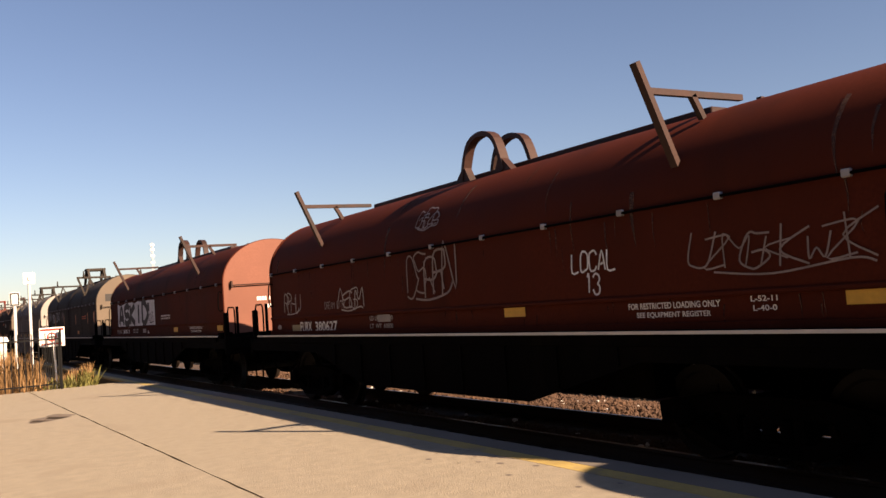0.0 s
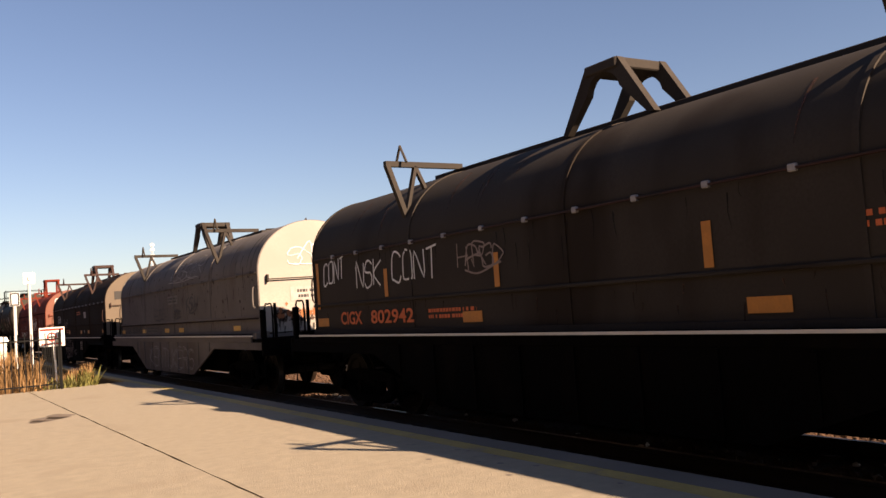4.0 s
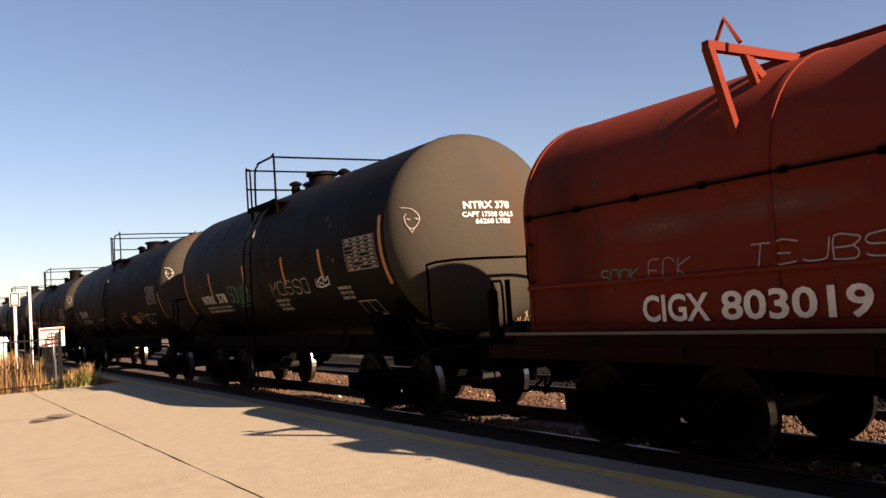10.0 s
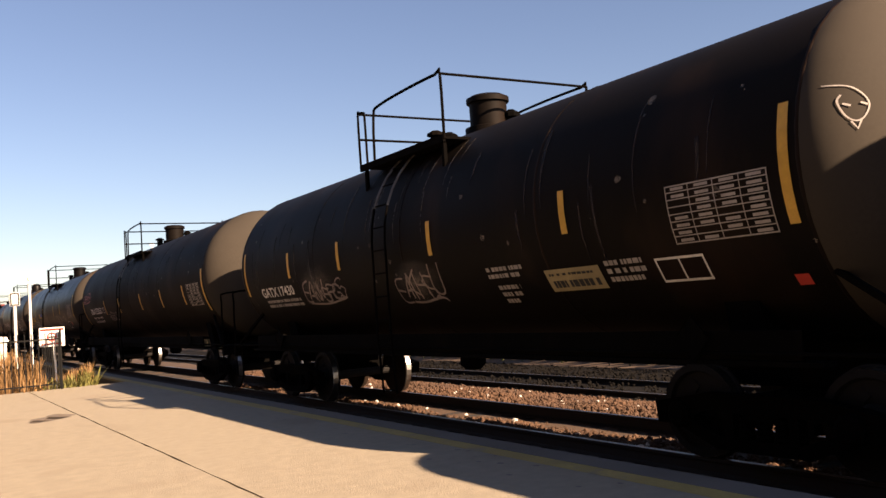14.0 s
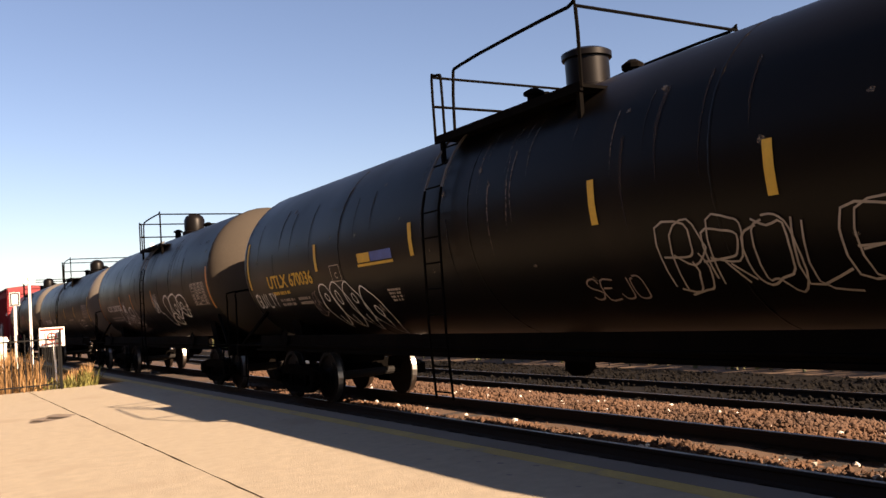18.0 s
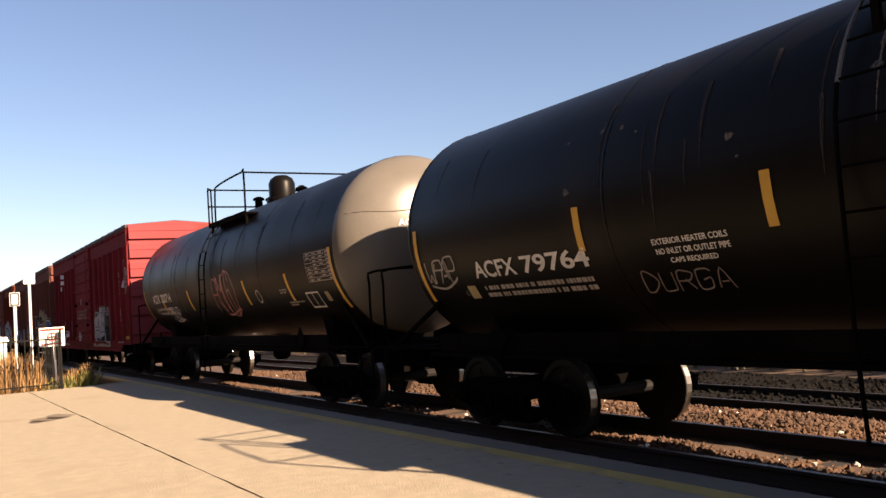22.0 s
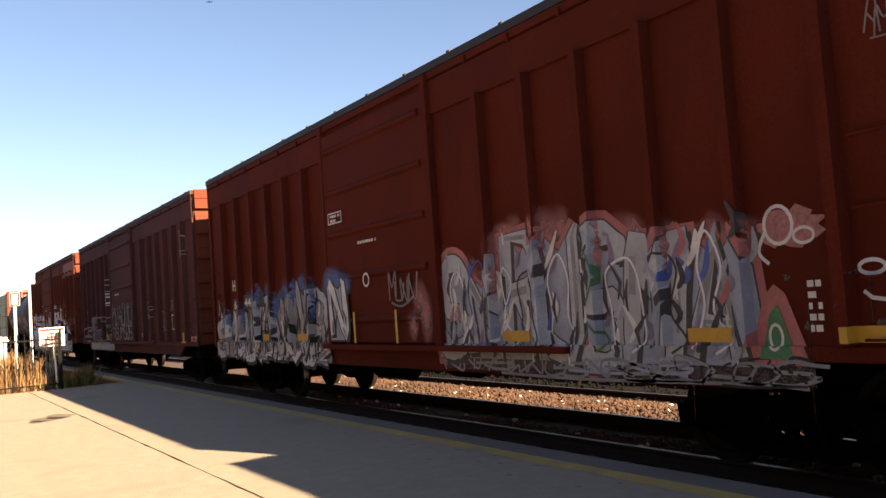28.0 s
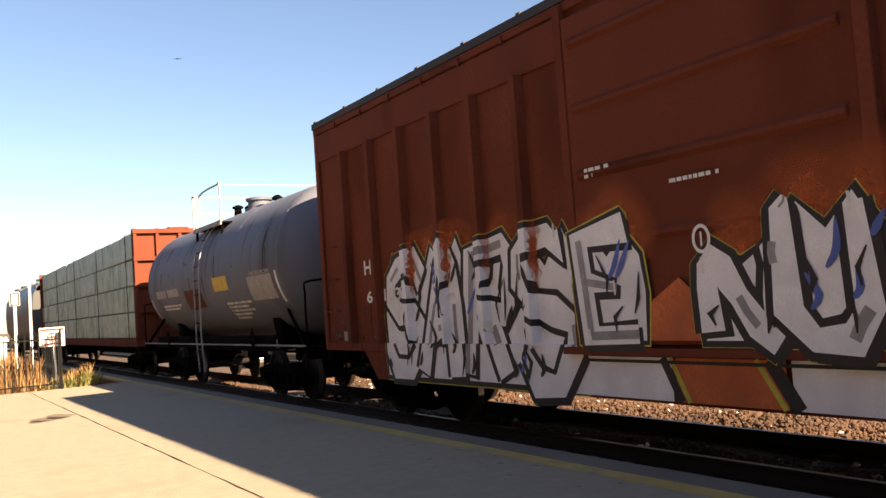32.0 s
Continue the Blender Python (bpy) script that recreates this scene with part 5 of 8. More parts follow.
# ---- boxcars ----
def boxcar(lead, length, side_mat, end_mat, label, door=(6.6, 9.9), eave=4.79, shift=0.0, low=0.8, door_mat=None, door_ribs=5, rib_w=0.13, rib_d=0.12, locks=False, roof_mat=None):
    root = car("boxcar", lead, label, "freight car")
    L, half = length, 1.5
    ribs = [shift + 0.85 + 0.9 * k for k in range(6)] + [shift + 10.72 + 0.91 * k for k in range(6)]
    part("body", boxed(-half, half, 0.0, L, 1.05, eave - 0.1), side_mat, root)
    w = rib_w
    hat = [(-w / 2, 0), (-w * 0.4, rib_d), (w * 0.4, rib_d), (w / 2, 0)]
    rib = mesh_from(prism(bmesh.new(), [(-x, y) for y, x in hat], 1.16, eave - 0.68, "z"), "rib")
    rib.materials.append(side_mat)
    for y in ribs:
        for s in (-1, 1):
            o = new("rib", rib)
            o.parent, o.location = root, (s * half, y, 0)
            if s > 0:
                o.rotation_euler.z = math.pi
    for s in (-1, 1):
        a, b = sorted((s * half, s * (half + 0.035)))
        part("letterboard", boxed(a, b, 0.0, door[0] - 0.1, eave - 0.68, eave - 0.24, bevel=0.006), side_mat, root)
        part("letterboard", boxed(a, b, door[1] + 0.1, L, eave - 0.68, eave - 0.24, bevel=0.006), side_mat, root)
        part("roof_fascia", boxed(*sorted((s * half, s * (half + 0.05))), 0.0, L, eave - 0.22, eave - 0.125, bevel=0.006), side_mat, root)
        part("bottom_sill", boxed(a, b, 0.0, L, 1.03, 1.15, bevel=0.006), side_mat, root)
        pr = [(1.35, 1.03), (1.75, low), (L - 1.75, low), (L - 1.35, 1.03)]
        part("side_sill", prism(bmesh.new(), pr, *sorted((s * 1.47, s * 1.51)), "x"), side_mat, root)
        me = mesh_from(boxed(-0.03, 0.0, -0.02, 0.02, -0.05, 0.05, bevel=0.004), "eave_bracket")
        me.materials.append(side_mat)
        for y in ribs:
            o = new("eave_bracket", me)
            o.parent, o.location = root, (s * (half + (0.05 if s < 0 else 0.08)), y + 0.2, eave - 0.21)
        for y in (0.0, L - 0.12):
            part("corner_post", boxed(*sorted((s * half, s * (half + 0.045))), y, y + 0.12, 1.05, eave - 0.1, bevel=0.008), side_mat, root)
        dm = door_mat or side_mat
        c, d = sorted((s * (half + 0.02), s * (half + 0.085)))
        dr = part("door", boxed(c, d, door[0], door[1], 1.16, eave - 0.32, bevel=0.008), dm, root)
        for k in range(door_ribs):
            z = 1.5 + (eave - 2.1) * k / (door_ribs - 1)
            o, p = sorted((s * (half + 0.085), s * (half + 0.125)))
            prof = [(o if s < 0 else p, z - 0.02), (o if s < 0 else p, z + 0.02), (p if s < 0 else o, z + 0.06), (p if s < 0 else o, z - 0.06)]
            part("corrugation", prism(bmesh.new(), prof, door[0] + 0.1, door[1] - 0.1), dm, dr)
        for y in (door[0] - 0.06, door[1] + 0.06):
            part("door_post", boxed(*sorted((s * half, s * (half + 0.1))), y - 0.06, y + 0.06, 1.1, eave - 0.15, bevel=0.008), side_mat, root)
        for y in (door[0] + 0.32, door[1] - 0.3) if locks else ():
            part("lock_bar", tube(bmesh.new(), [(s * (half + 0.15), y, 1.2), (s * (half + 0.15), y, eave - 0.4)], 0.012, 5), dm, dr)
            for z in (1.7, 2.5):
                part("latch", boxed(*sorted((s * (half + 0.1), s * (half + 0.19))), y - 0.05, y + 0.04, z, z + 0.09, bevel=0.01), M_UNDER, dr)
        part("door_track", boxed(*sorted((s * half, s * (half + 0.13))), door[0] - 2.6 if s < 0 else door[0], door[1] + 0.3, 1.06, 1.13), side_mat, root)
        ladder_rungs(root, s * (half + 0.02) if s < 0 else half + 0.06, 0.08, 0.86, (1.2, 1.65, 2.15, 2.67), side_mat)
        ladder_rungs(root, s * (half + 0.02) if s < 0 else half + 0.06, L - 0.62, L - 0.16, (1.2, 1.65, 2.15, 2.67), side_mat)
    pk = eave + 0.11
    roof = part("roof", prism(bmesh.new(), [(-half - 0.06, eave - 0.12), (-half - 0.06, eave - 0.02), (0, pk), (half + 0.06, eave - 0.02), (half + 0.06, eave - 0.12)], -0.02, L + 0.02), roof_mat or M_ROOFD, root)
    me = mesh_from(prism(bmesh.new(), [(-half - 0.07, eave - 0.03), (-half - 0.065, eave + 0.0), (0, pk + 0.03), (half + 0.065, eave + 0.0), (half + 0.07, eave - 0.03)], -0.035, 0.035), "roof_rib")
    me.materials.append(roof_mat or M_ROOFD)
    for y in np.arange(0.4, L, 1.13):
        o = new("roof_rib", me)
        o.parent, o.location = roof, (0, y, 0)
    for yy in (0.0, L):
        s = -1 if yy == 0 else 1
        prof, z = [(yy, 1.05), (yy + s * 0.02, 1.07)], 1.28
        while z < eave - 0.4:
            prof += [(yy + s * 0.012, z), (yy + s * 0.012, z + 0.05), (yy + s * 0.1, z + 0.07), (yy + s * 0.085, z + 0.28), (yy + s * 0.07, z + 0.3), (yy + s * 0.085, z + 0.32), (yy + s * 0.07, z + 0.5)]
            z += 0.595
        prof += [(yy + s * 0.012, z - 0.06), (yy + s * 0.012, eave - 0.13), (yy, eave - 0.13)]
        wall = part("end_wall", prism(bmesh.new(), prof, -half + 0.03, half - 0.03, "x"), end_mat, root)
        for z in (2.12, 2.71, 3.31, 3.9):
            part("stamped_rib", prism(bmesh.new(), [(0.25, z), (1.35, z + 0.005), (1.35, z + 0.09), (0.25, z + 0.07), (0.15, z + 0.035)], *sorted((yy + s * 0.05, yy + s * 0.098))), end_mat, wall)
        gab = [(-half, eave - 0.12), (half, eave - 0.12), (half, eave - 0.03), (0, pk - 0.02), (-half, eave - 0.03)]
        part("gable", prism(bmesh.new(), gab, *sorted((yy + s * 0.002, yy + s * 0.04))), end_mat, root)
        part("end_sill", boxed(-1.45, 1.45, *sorted((yy, yy + s * 0.18)), 0.82, 1.05, bevel=0.015), M_UNDER, root)
        coupler(root, yy + s * 0.05, s)
        part("step", tube(bmesh.new(), [(-1.46, yy - s * 0.1, 1.05), (-1.46, yy - s * 0.1, 0.48), (-1.46, yy - s * 0.55, 0.48), (-1.46, yy - s * 0.55, 1.05)], 0.018, 5), M_UNDER, root)
        truck(root, yy - s * 1.98)
    part("centre_sill", boxed(-0.33, 0.33, -0.1, L + 0.1, 0.62, 1.05), M_UNDER, root)
    for y in np.arange(3.4, L - 3.2, 1.6):
        part("cross_bearer", boxed(-1.44, 1.44, y - 0.06, y + 0.06, 0.8, 1.05), M_UNDER, root)
    part("air_reservoir", lathe(bmesh.new(), [(-0.5, 0.2), (0.5, 0.2)], (-0.75, L / 2 + 1.2, 0.72), "y", 14), M_UNDER, root)
    part("brake_cylinder", lathe(bmesh.new(), [(-0.3, 0.13), (0.3, 0.13)], (-0.75, L / 2 - 0.9, 0.74), "y", 12), M_UNDER, root)
    surf, door_surf, seed = Flat(half, ribs, rib_w, rib_d, 1.15), Flat(half + 0.122), int(lead)
    for a, b in ((0.15, door[0] - 0.15), (door[1] + 0.15, L - 0.15)):
        streaks(root, surf, a, b, 2.2, 1.0, 24, seed + int(b), M_MIST_RUST, 0.03)
        blotches(root, surf, a, b, 1.2, 1.7, 40, seed + 5, M_MIST_DUST, 0.05)
    return root, surf, door_surf


def lumber_car(lead, length):
    root = car("lumber_car", lead, "red centre-beam flat car stacked with green and white wrapped lumber", "freight car")
    L = length
    part("deck", boxed(-1.45, 1.45, 0, L, 0.95, 1.2, bevel=0.02), M_BOXO, root)
    part("centre_sill", boxed(-0.33, 0.33, -0.3, L + 0.3, 0.6, 0.95), M_UNDER, root)
    part("centre_beam", boxed(-0.08, 0.08, 0.3, L - 0.3, 1.2, 4.55), M_BOXO, root)
    part("top_chord", boxed(-0.3, 0.3, 0.0, L, 4.5, 4.65), M_BOXO, root)
    for yy in (0.0, L):
        s = 1 if yy == 0 else -1
        b = part("bulkhead", boxed(-1.45, 1.45, *sorted((yy, yy + s * 0.12)), 1.2, 4.6, bevel=0.01), M_BOXO, root)
        for x in (-1.38, -0.7, 0.0, 0.7, 1.38):
            part("bulkhead_rib", boxed(x - 0.05, x + 0.05, *sorted((yy - s * 0.1, yy)), 1.2, 4.6), M_BOXO, b)
        for z in (2.0, 2.8, 3.6, 4.45):
            part("bulkhead_rib", boxed(-1.45, 1.45, *sorted((yy - s * 0.12, yy)), z, z + 0.12), M_BOXO, b)
        coupler(root, yy - s * 0.2, -s)
        truck(root, yy + s * 2.0)
    rnd = random.Random(8)
    tiers, cols = 4, 13
    cw, th = (L - 0.5) / cols, 0.83
    for k in range(cols):
        for i in range(tiers):
            for s in (-1, 1):
                y0 = 0.25 + k * cw
                j = rnd.uniform(-0.02, 0.03)
                part("lumber_package", boxed(*sorted((s * 0.12, s * (1.36 + j))), y0 + 0.012, y0 + cw - 0.012, 1.22 + i * th, 1.22 + (i + 1) * th - 0.03, bevel=0.025), M_WRAP, root)
    for k in range(0, cols, 3):
        y = 0.25 + (k + 0.5) * cw
        part("strap", tube(bmesh.new(), [(-1.44, y, 1.2), (-1.44, y, 4.5), (-0.3, y, 4.62)], 0.012, 4), M_UNDER, root)


def hopper_car(lead, length):
    root = car("hopper_car", lead, "dark grey covered hopper car with a curved side", "freight car")
    L = length
    prof = [(-1.2, 1.2), (-1.5, 1.7), (-1.55, 2.8), (-1.48, 3.7), (-1.1, 4.35), (-0.5, 4.55), (0.5, 4.55), (1.1, 4.35), (1.48, 3.7), (1.55, 2.8), (1.5, 1.7), (1.2, 1.2)]
    part("body", prism(bmesh.new(), prof, 0.8, L - 0.8), M_HOP, root, smooth=True)
    part("centre_sill", boxed(-0.33, 0.33, -0.3, L + 0.3, 0.62, 1.1), M_UNDER, root)
    part("running_board", boxed(-0.4, 0.4, 0.5, L - 0.5, 4.62, 4.66), M_ROOF, root)
    for k in range(4):
        y = 2.6 + k * (L - 5.2) / 3
        part("hatch", lathe(bmesh.new(), [(4.5, 0.35), (4.62, 0.35), (4.66, 0.2)], (-0.75, y, 0), "z", 14), M_HOP, root)
        part("hopper_chute", prism(bmesh.new(), [(y - 1.2, 1.3), (y + 1.2, 1.3), (y + 0.35, 0.5), (y - 0.35, 0.5)], -1.0, 1.0, "x"), M_HOP, root)
    for yy in (0.0, L):
        s = 1 if yy == 0 else -1
        part("end_platform", boxed(-1.45, 1.45, *sorted((yy, yy + s * 1.2)), 1.05, 1.15), M_HOP, root)
        part("end_slope", prism(bmesh.new(), [(yy + s * 0.8, 3.9), (yy + s * 0.8, 4.2), (yy + s * 2.4, 1.3), (yy + s * 2.0, 1.3)], -1.3, 1.3, "x"), M_HOP, root)
        coupler(root, yy - s * 0.2, -s)
        truck(root, yy + s * 1.8)
    return root


# ---- the train, car by car, from the front ----
def stencil(root, surf, word, y, z, w, h, material=None, name="car_number", off=0.008):
    off = 0.02 if isinstance(surf, Hood) else off
    paint(name, text_polys(word, y, z, w, h), material or M_LETTER, root, surf, off)


def small_print(root, surf, y, z, rows, material=None, h=0.048, off=0.008, sgn=-1):
    paint("small_lettering", bars(y, z, rows, h, h * 0.7, sgn, int(abs(y) * 100)), material or M_DULL, root, surf, off)


def streaks(root, surf, y0, y1, top, drop, count, seed, material, wide=0.03):
    """Drips run down from seams and fittings, ending thin."""
    rnd, polys = random.Random(seed), []
    for _ in range(count):
        y, z = rnd.uniform(y0, y1), top - rnd.random() ** 2 * drop
        d, w = rnd.uniform(0.25, 1.0) * drop, wide * rnd.uniform(0.4, 1.4)
        polys += blade([(y, z), (y + rnd.uniform(-0.02, 0.02), z - d * 0.5), (y + rnd.uniform(-0.03, 0.03), z - d)], [w, w * 0.7, w * 0.15])
    paint("rust_streak", polys, material, root, surf, 0.0045)


def blotches(root, surf, y0, y1, z0, z1, count, seed, material, size=0.06):
    """Scabs of rust and dirt."""
    rnd, polys = random.Random(seed), []
    for _ in range(count):
        y, z, r = rnd.uniform(y0, y1), rnd.uniform(z0, z1), size * rnd.uniform(0.3, 1.3)
        polys.append([(y + r * rnd.uniform(0.5, 1.2) * math.cos(k * 0.9), z + r * rnd.uniform(0.4, 1.0) * math.sin(k * 0.9)) for k in range(7)])
    paint("rust_patch", polys, material, root, surf, 0.004)


def notice_lines(root, surf, y, z):
    paint("small_lettering", text_polys("FOR RESTRICTED LOADING ONLY", y, z, 1.15, 0.06) + text_polys("SEE EQUIPMENT REGISTER", y - 0.11, z - 0.09, 0.93, 0.06), M_LETTER, root, surf, 0.008)


def tag(root, surf, y0, y1, z0, z1, seed, material=None, pen=0.03, loops=5, off=0.009):
    paint("tag", scribble(y0, y1, z0, z1, pen, seed, loops), material or M_SPRAY, root, surf, off)


def word(root, surf, text, y, z, h, w, pen=0.035, seed=1, material=None, lean=0.1, rise=0.0, off=0.009):
    paint("tag", hand(text, y, z, h, w, pen, seed, lean, rise), material or M_SPRAY, root, surf, off)


def train_coils():
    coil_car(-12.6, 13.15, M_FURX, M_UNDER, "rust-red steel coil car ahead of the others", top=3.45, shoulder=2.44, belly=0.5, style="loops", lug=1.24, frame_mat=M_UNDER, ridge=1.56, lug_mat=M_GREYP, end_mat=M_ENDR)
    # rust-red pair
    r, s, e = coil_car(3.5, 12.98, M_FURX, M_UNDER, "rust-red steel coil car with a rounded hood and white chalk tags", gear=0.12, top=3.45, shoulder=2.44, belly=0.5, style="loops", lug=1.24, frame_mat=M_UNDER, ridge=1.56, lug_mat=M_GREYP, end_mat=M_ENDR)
    stencil(r, s, "FURX", 11.49, 1.315, 0.53, 0.18)
    stencil(r, s, "380627", 10.81, 1.315, 0.93, 0.18)
    paint("mark", [[(12.58 + 0.1 * math.cos(k * 0.4488), 1.41 + 0.045 * math.sin(k * 0.4488)) for k in range(14)]], M_DULL, r, s, 0.008)
    word(r, s, "DREAM CITY", 10.38, 1.7, 0.11, 0.085, 0.014, 6, M_GHOST)
    word(r, s, "LOCAL", 3.75, 1.9, 0.2, 0.14, 0.022, 4)
    word(r, s, "13", 3.55, 1.66, 0.2, 0.12, 0.022, 5)
    tag(r, s, 2.1, 0.3, 1.8, 2.05, 11, M_GHOST, 0.018, 9)
    tag(r, s, 7.4, 6.2, 1.8, 2.3, 12, M_GHOST, 0.03)
    tag(r, s, 12.3, 11.55, 1.68, 1.95, 13, M_DULL, 0.022, 4)
    tag(r, s, 9.85, 8.9, 1.7, 2.0, 113, M_DULL, 0.024, 4)
    tag(r, s, 7.2, 6.6, 2.75, 2.95, 14, M_GHOST, 0.02)
    notice_lines(r, s, 2.93, 1.47)
    paint("small_lettering", text_polys("L-52-11", 1.45, 1.5, 0.27, 0.05) + text_polys("L-40-0", 1.43, 1.42, 0.24, 0.05), M_LETTER, r, s, 0.008)
    paint("small_lettering", text_polys("LD LMT 225200", 8.65, 1.47, 0.75, 0.07) + text_polys("LT  WT  60800", 8.65, 1.35, 0.75, 0.07), M_DULL, r, s, 0.02)
    for y in (11.7, 8.2, 4.85, 0.35):
        reflector(r, s, y, 1.5 if y < 9 else 1.39, 0.42, 0.11, M_REFL if y < 8 else M_SAND if y > 9 else M_DULL)
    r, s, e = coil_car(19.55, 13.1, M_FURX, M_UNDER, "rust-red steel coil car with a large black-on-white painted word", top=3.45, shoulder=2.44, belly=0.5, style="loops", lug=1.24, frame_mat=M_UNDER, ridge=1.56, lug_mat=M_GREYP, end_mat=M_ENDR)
    rnd = random.Random(6)
    edge = [(11.9 - 5.3 * i / 12, 1.58 + rnd.uniform(-0.03, 0.03)) for i in range(13)] + [(6.6 + 5.3 * i / 12, 2.34 + rnd.uniform(-0.04, 0.05)) for i in range(13)]
    paint("painted_word", [edge], M_SPRAY, r, s, 0.007, "white rolled paint patch")
    paint("painted_word", hand("ASKID", 11.65, 1.68, 0.58, 0.86, 0.21, 3, 0.05, 0, 0.03) + rect(7.25, 7.5, 2.02, 2.28), M_INK, r, s, 0.011, "black block letters")
    tag(r, s, 7.4, 6.8, 1.7, 1.95, 21, M_INK, 0.02, 3, 0.011)
    stencil(r, s, "380813", 11.1, 1.37, 1.0, 0.13)
    stencil(r, s, "FURX", 12.05, 1.37, 0.8, 0.13, M_DULL)
    small_print(r, s, 5.87, 1.82, [1.02, 0.98], M_LETTER, 0.042)
    notice_lines(r, s, 2.93, 1.44)
    small_print(r, s, 9.6, 1.46, [0.75, 0.7], M_DULL, 0.045)
    paint("mark", [[(7.62, 1.36), (7.52, 1.46), (7.42, 1.36)]], M_LETTER, r, s, 0.008)
    paint("mark", [[(7.05, 1.76), (6.88, 1.76), (6.96, 1.66)]], M_LETTER, r, s, 0.012)
    for y in (8.0, 4.3, 0.35):
        reflector(r, s, y, 1.44, 0.42, 0.12, M_REFL if y < 5 else M_DULL)
    paint("small_lettering", bars(-0.45, 2.02, [0.95], 0.09, 0.05, 1) + bars(-0.2, 1.84, [0.3], 0.09, 0.05, 1) + bars(0.28, 1.84, [0.25], 0.09, 0.05, 1), M_LETTER, r, e, 0.01)
    part("number_plate", prism(bmesh.new(), [(0.18, 1.52), (0.62, 1.62), (1.42, 1.66), (1.42, 1.28), (0.45, 1.2)], -0.5, -0.46), M_FURX, r)
    paint("car_number", text_polys("FURX", 0.63, 1.5, 0.3, 0.1, False) + bars(1.0, 1.5, [0.38], 0.1, 0.03, 1) + bars(0.7, 1.4, [0.65], 0.04, 0.03, 1) + bars(0.75, 1.32, [0.5], 0.04, 0.03, 1), M_GOLD, r, End(-0.5), 0.004)
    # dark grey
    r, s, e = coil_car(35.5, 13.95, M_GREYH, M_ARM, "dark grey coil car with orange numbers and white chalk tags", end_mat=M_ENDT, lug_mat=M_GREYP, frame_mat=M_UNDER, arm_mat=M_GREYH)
    stencil(r, s, "CIGX", 12.85, 1.42, 0.78, 0.21, M_ORANGE)
    stencil(r, s, "802942", 11.75, 1.42, 1.35, 0.21, M_ORANGE)
    small_print(r, s, 10.0, 1.55, [1.2, 1.2], M_ORANGE)
    word(r, s, "CONT", 13.5, 2.08, 0.36, 0.22, 0.032, 8, None, 0.15, 0.12)
    word(r, s, "NSK", 12.2, 2.0, 0.4, 0.3, 0.03, 9)
    word(r, s, "CONT", 11.0, 2.03, 0.42, 0.34, 0.03, 10)
    tag(r, s, 9.2, 8.2, 2.1, 2.4, 22, M_GHOST, 0.025)
    for y in (11.2, 8.3, 5.0, 2.0):
        reflector(r, s, y, 2.03, 0.11, 0.42, M_AMBER)
    reflector(r, s, 13.75, 2.1, 0.11, 0.8, M_AMBER)
    for y in (13.6, 8.9, 4.4):
        reflector(r, s, y, 1.47, 0.45, 0.14, M_AMBER)
    small_print(r, s, 3.5, 2.1, [1.2, 1.0], M_ORANGE)
    paint("panel", rect(-0.9, 0.95, 2.62, 2.9), M_DARKP, r, e, 0.006)
    paint("notice", rect(-0.38, 0.55, 2.0, 2.3), M_INK, r, e, 0.006)
    paint("small_lettering", bars(-0.32, 2.18, [0.8], 0.07, 0.04, 1) + bars(-0.3, 2.07, [0.75], 0.07, 0.04, 1), M_ORANGE, r, e, 0.009)
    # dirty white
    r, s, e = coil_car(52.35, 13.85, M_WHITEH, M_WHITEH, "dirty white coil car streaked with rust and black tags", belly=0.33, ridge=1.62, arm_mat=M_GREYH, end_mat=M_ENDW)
    stencil(r, s, "CIGX", 13.3, 1.36, 0.95, 0.21, M_INK)
    stencil(r, s, "803049", 12.2, 1.36, 1.32, 0.21, M_INK)
    small_print(r, s, 10.1, 1.48, [1.2, 1.2], M_BLACKP, 0.05)
    tag(r, s, 9.14, 8.04, 1.75, 2.0, 31, M_INK, 0.025, 5)
    tag(r, s, 6.96, 6.2, 1.76, 1.94, 32, M_INK, 0.03, 4)
    tag(r, s, 5.6, 4.6, 1.92, 2.22, 33, M_INK, 0.04, 4)
    tag(r, s, 7.4, 4.4, 2.75, 3.15, 34, M_DULL, 0.015, 7)
    paint("notice", rect(6.48, 7.52, 2.13, 2.36), M_STEEL, r, s, 0.006)
    small_print(r, s, 7.45, 2.26, [0.9, 0.85], M_DARKP, 0.045)
    side = Flat(1.485)
    word(r, side, "KENTUKERS", 8.85, 0.45, 0.52, 0.52, 0.014, 12, M_GREYP, off=0.004)
    word(r, side, "KENTUKERS", 8.78, 0.5, 0.42, 0.52, 0.012, 112, M_GREYP, off=0.004)
    for y in (13.65, 10.53, 7.72, 6.18, 1.5):
        reflector(r, s, y, 1.42, 0.5, 0.11)
    paint("notice", rect(-0.55, 0.75, 1.93, 2.22), M_DULL, r, e, 0.006)
    paint("small_lettering", bars(-0.4, 2.1, [1.0], 0.06, 0.04, 1) + bars(-0.38, 1.99, [0.95], 0.06, 0.04, 1), M_BLACKP, r, e, 0.009)
    paint("car_number", text_polys("CIGX 803049", 0.32, 1.5, 0.95, 0.14, False), M_BLACKP, r, e, 0.009)
    tag(r, e, -0.6, 0.5, 2.75, 3.2, 36, M_SPRAY, 0.015, 4)
    paint("notice", outline(-0.02, 0.12, 2.72, 2.88, 0.02), M_DULL, r, e, 0.009)
    streaks(r, e, -0.95, 1.0, 1.75, 0.35, 40, 361, M_MIST_SOOT, 0.04)
    blotches(r, e, -0.9, 0.6, 1.5, 1.75, 60, 363, M_MIST_RUST, 0.07)
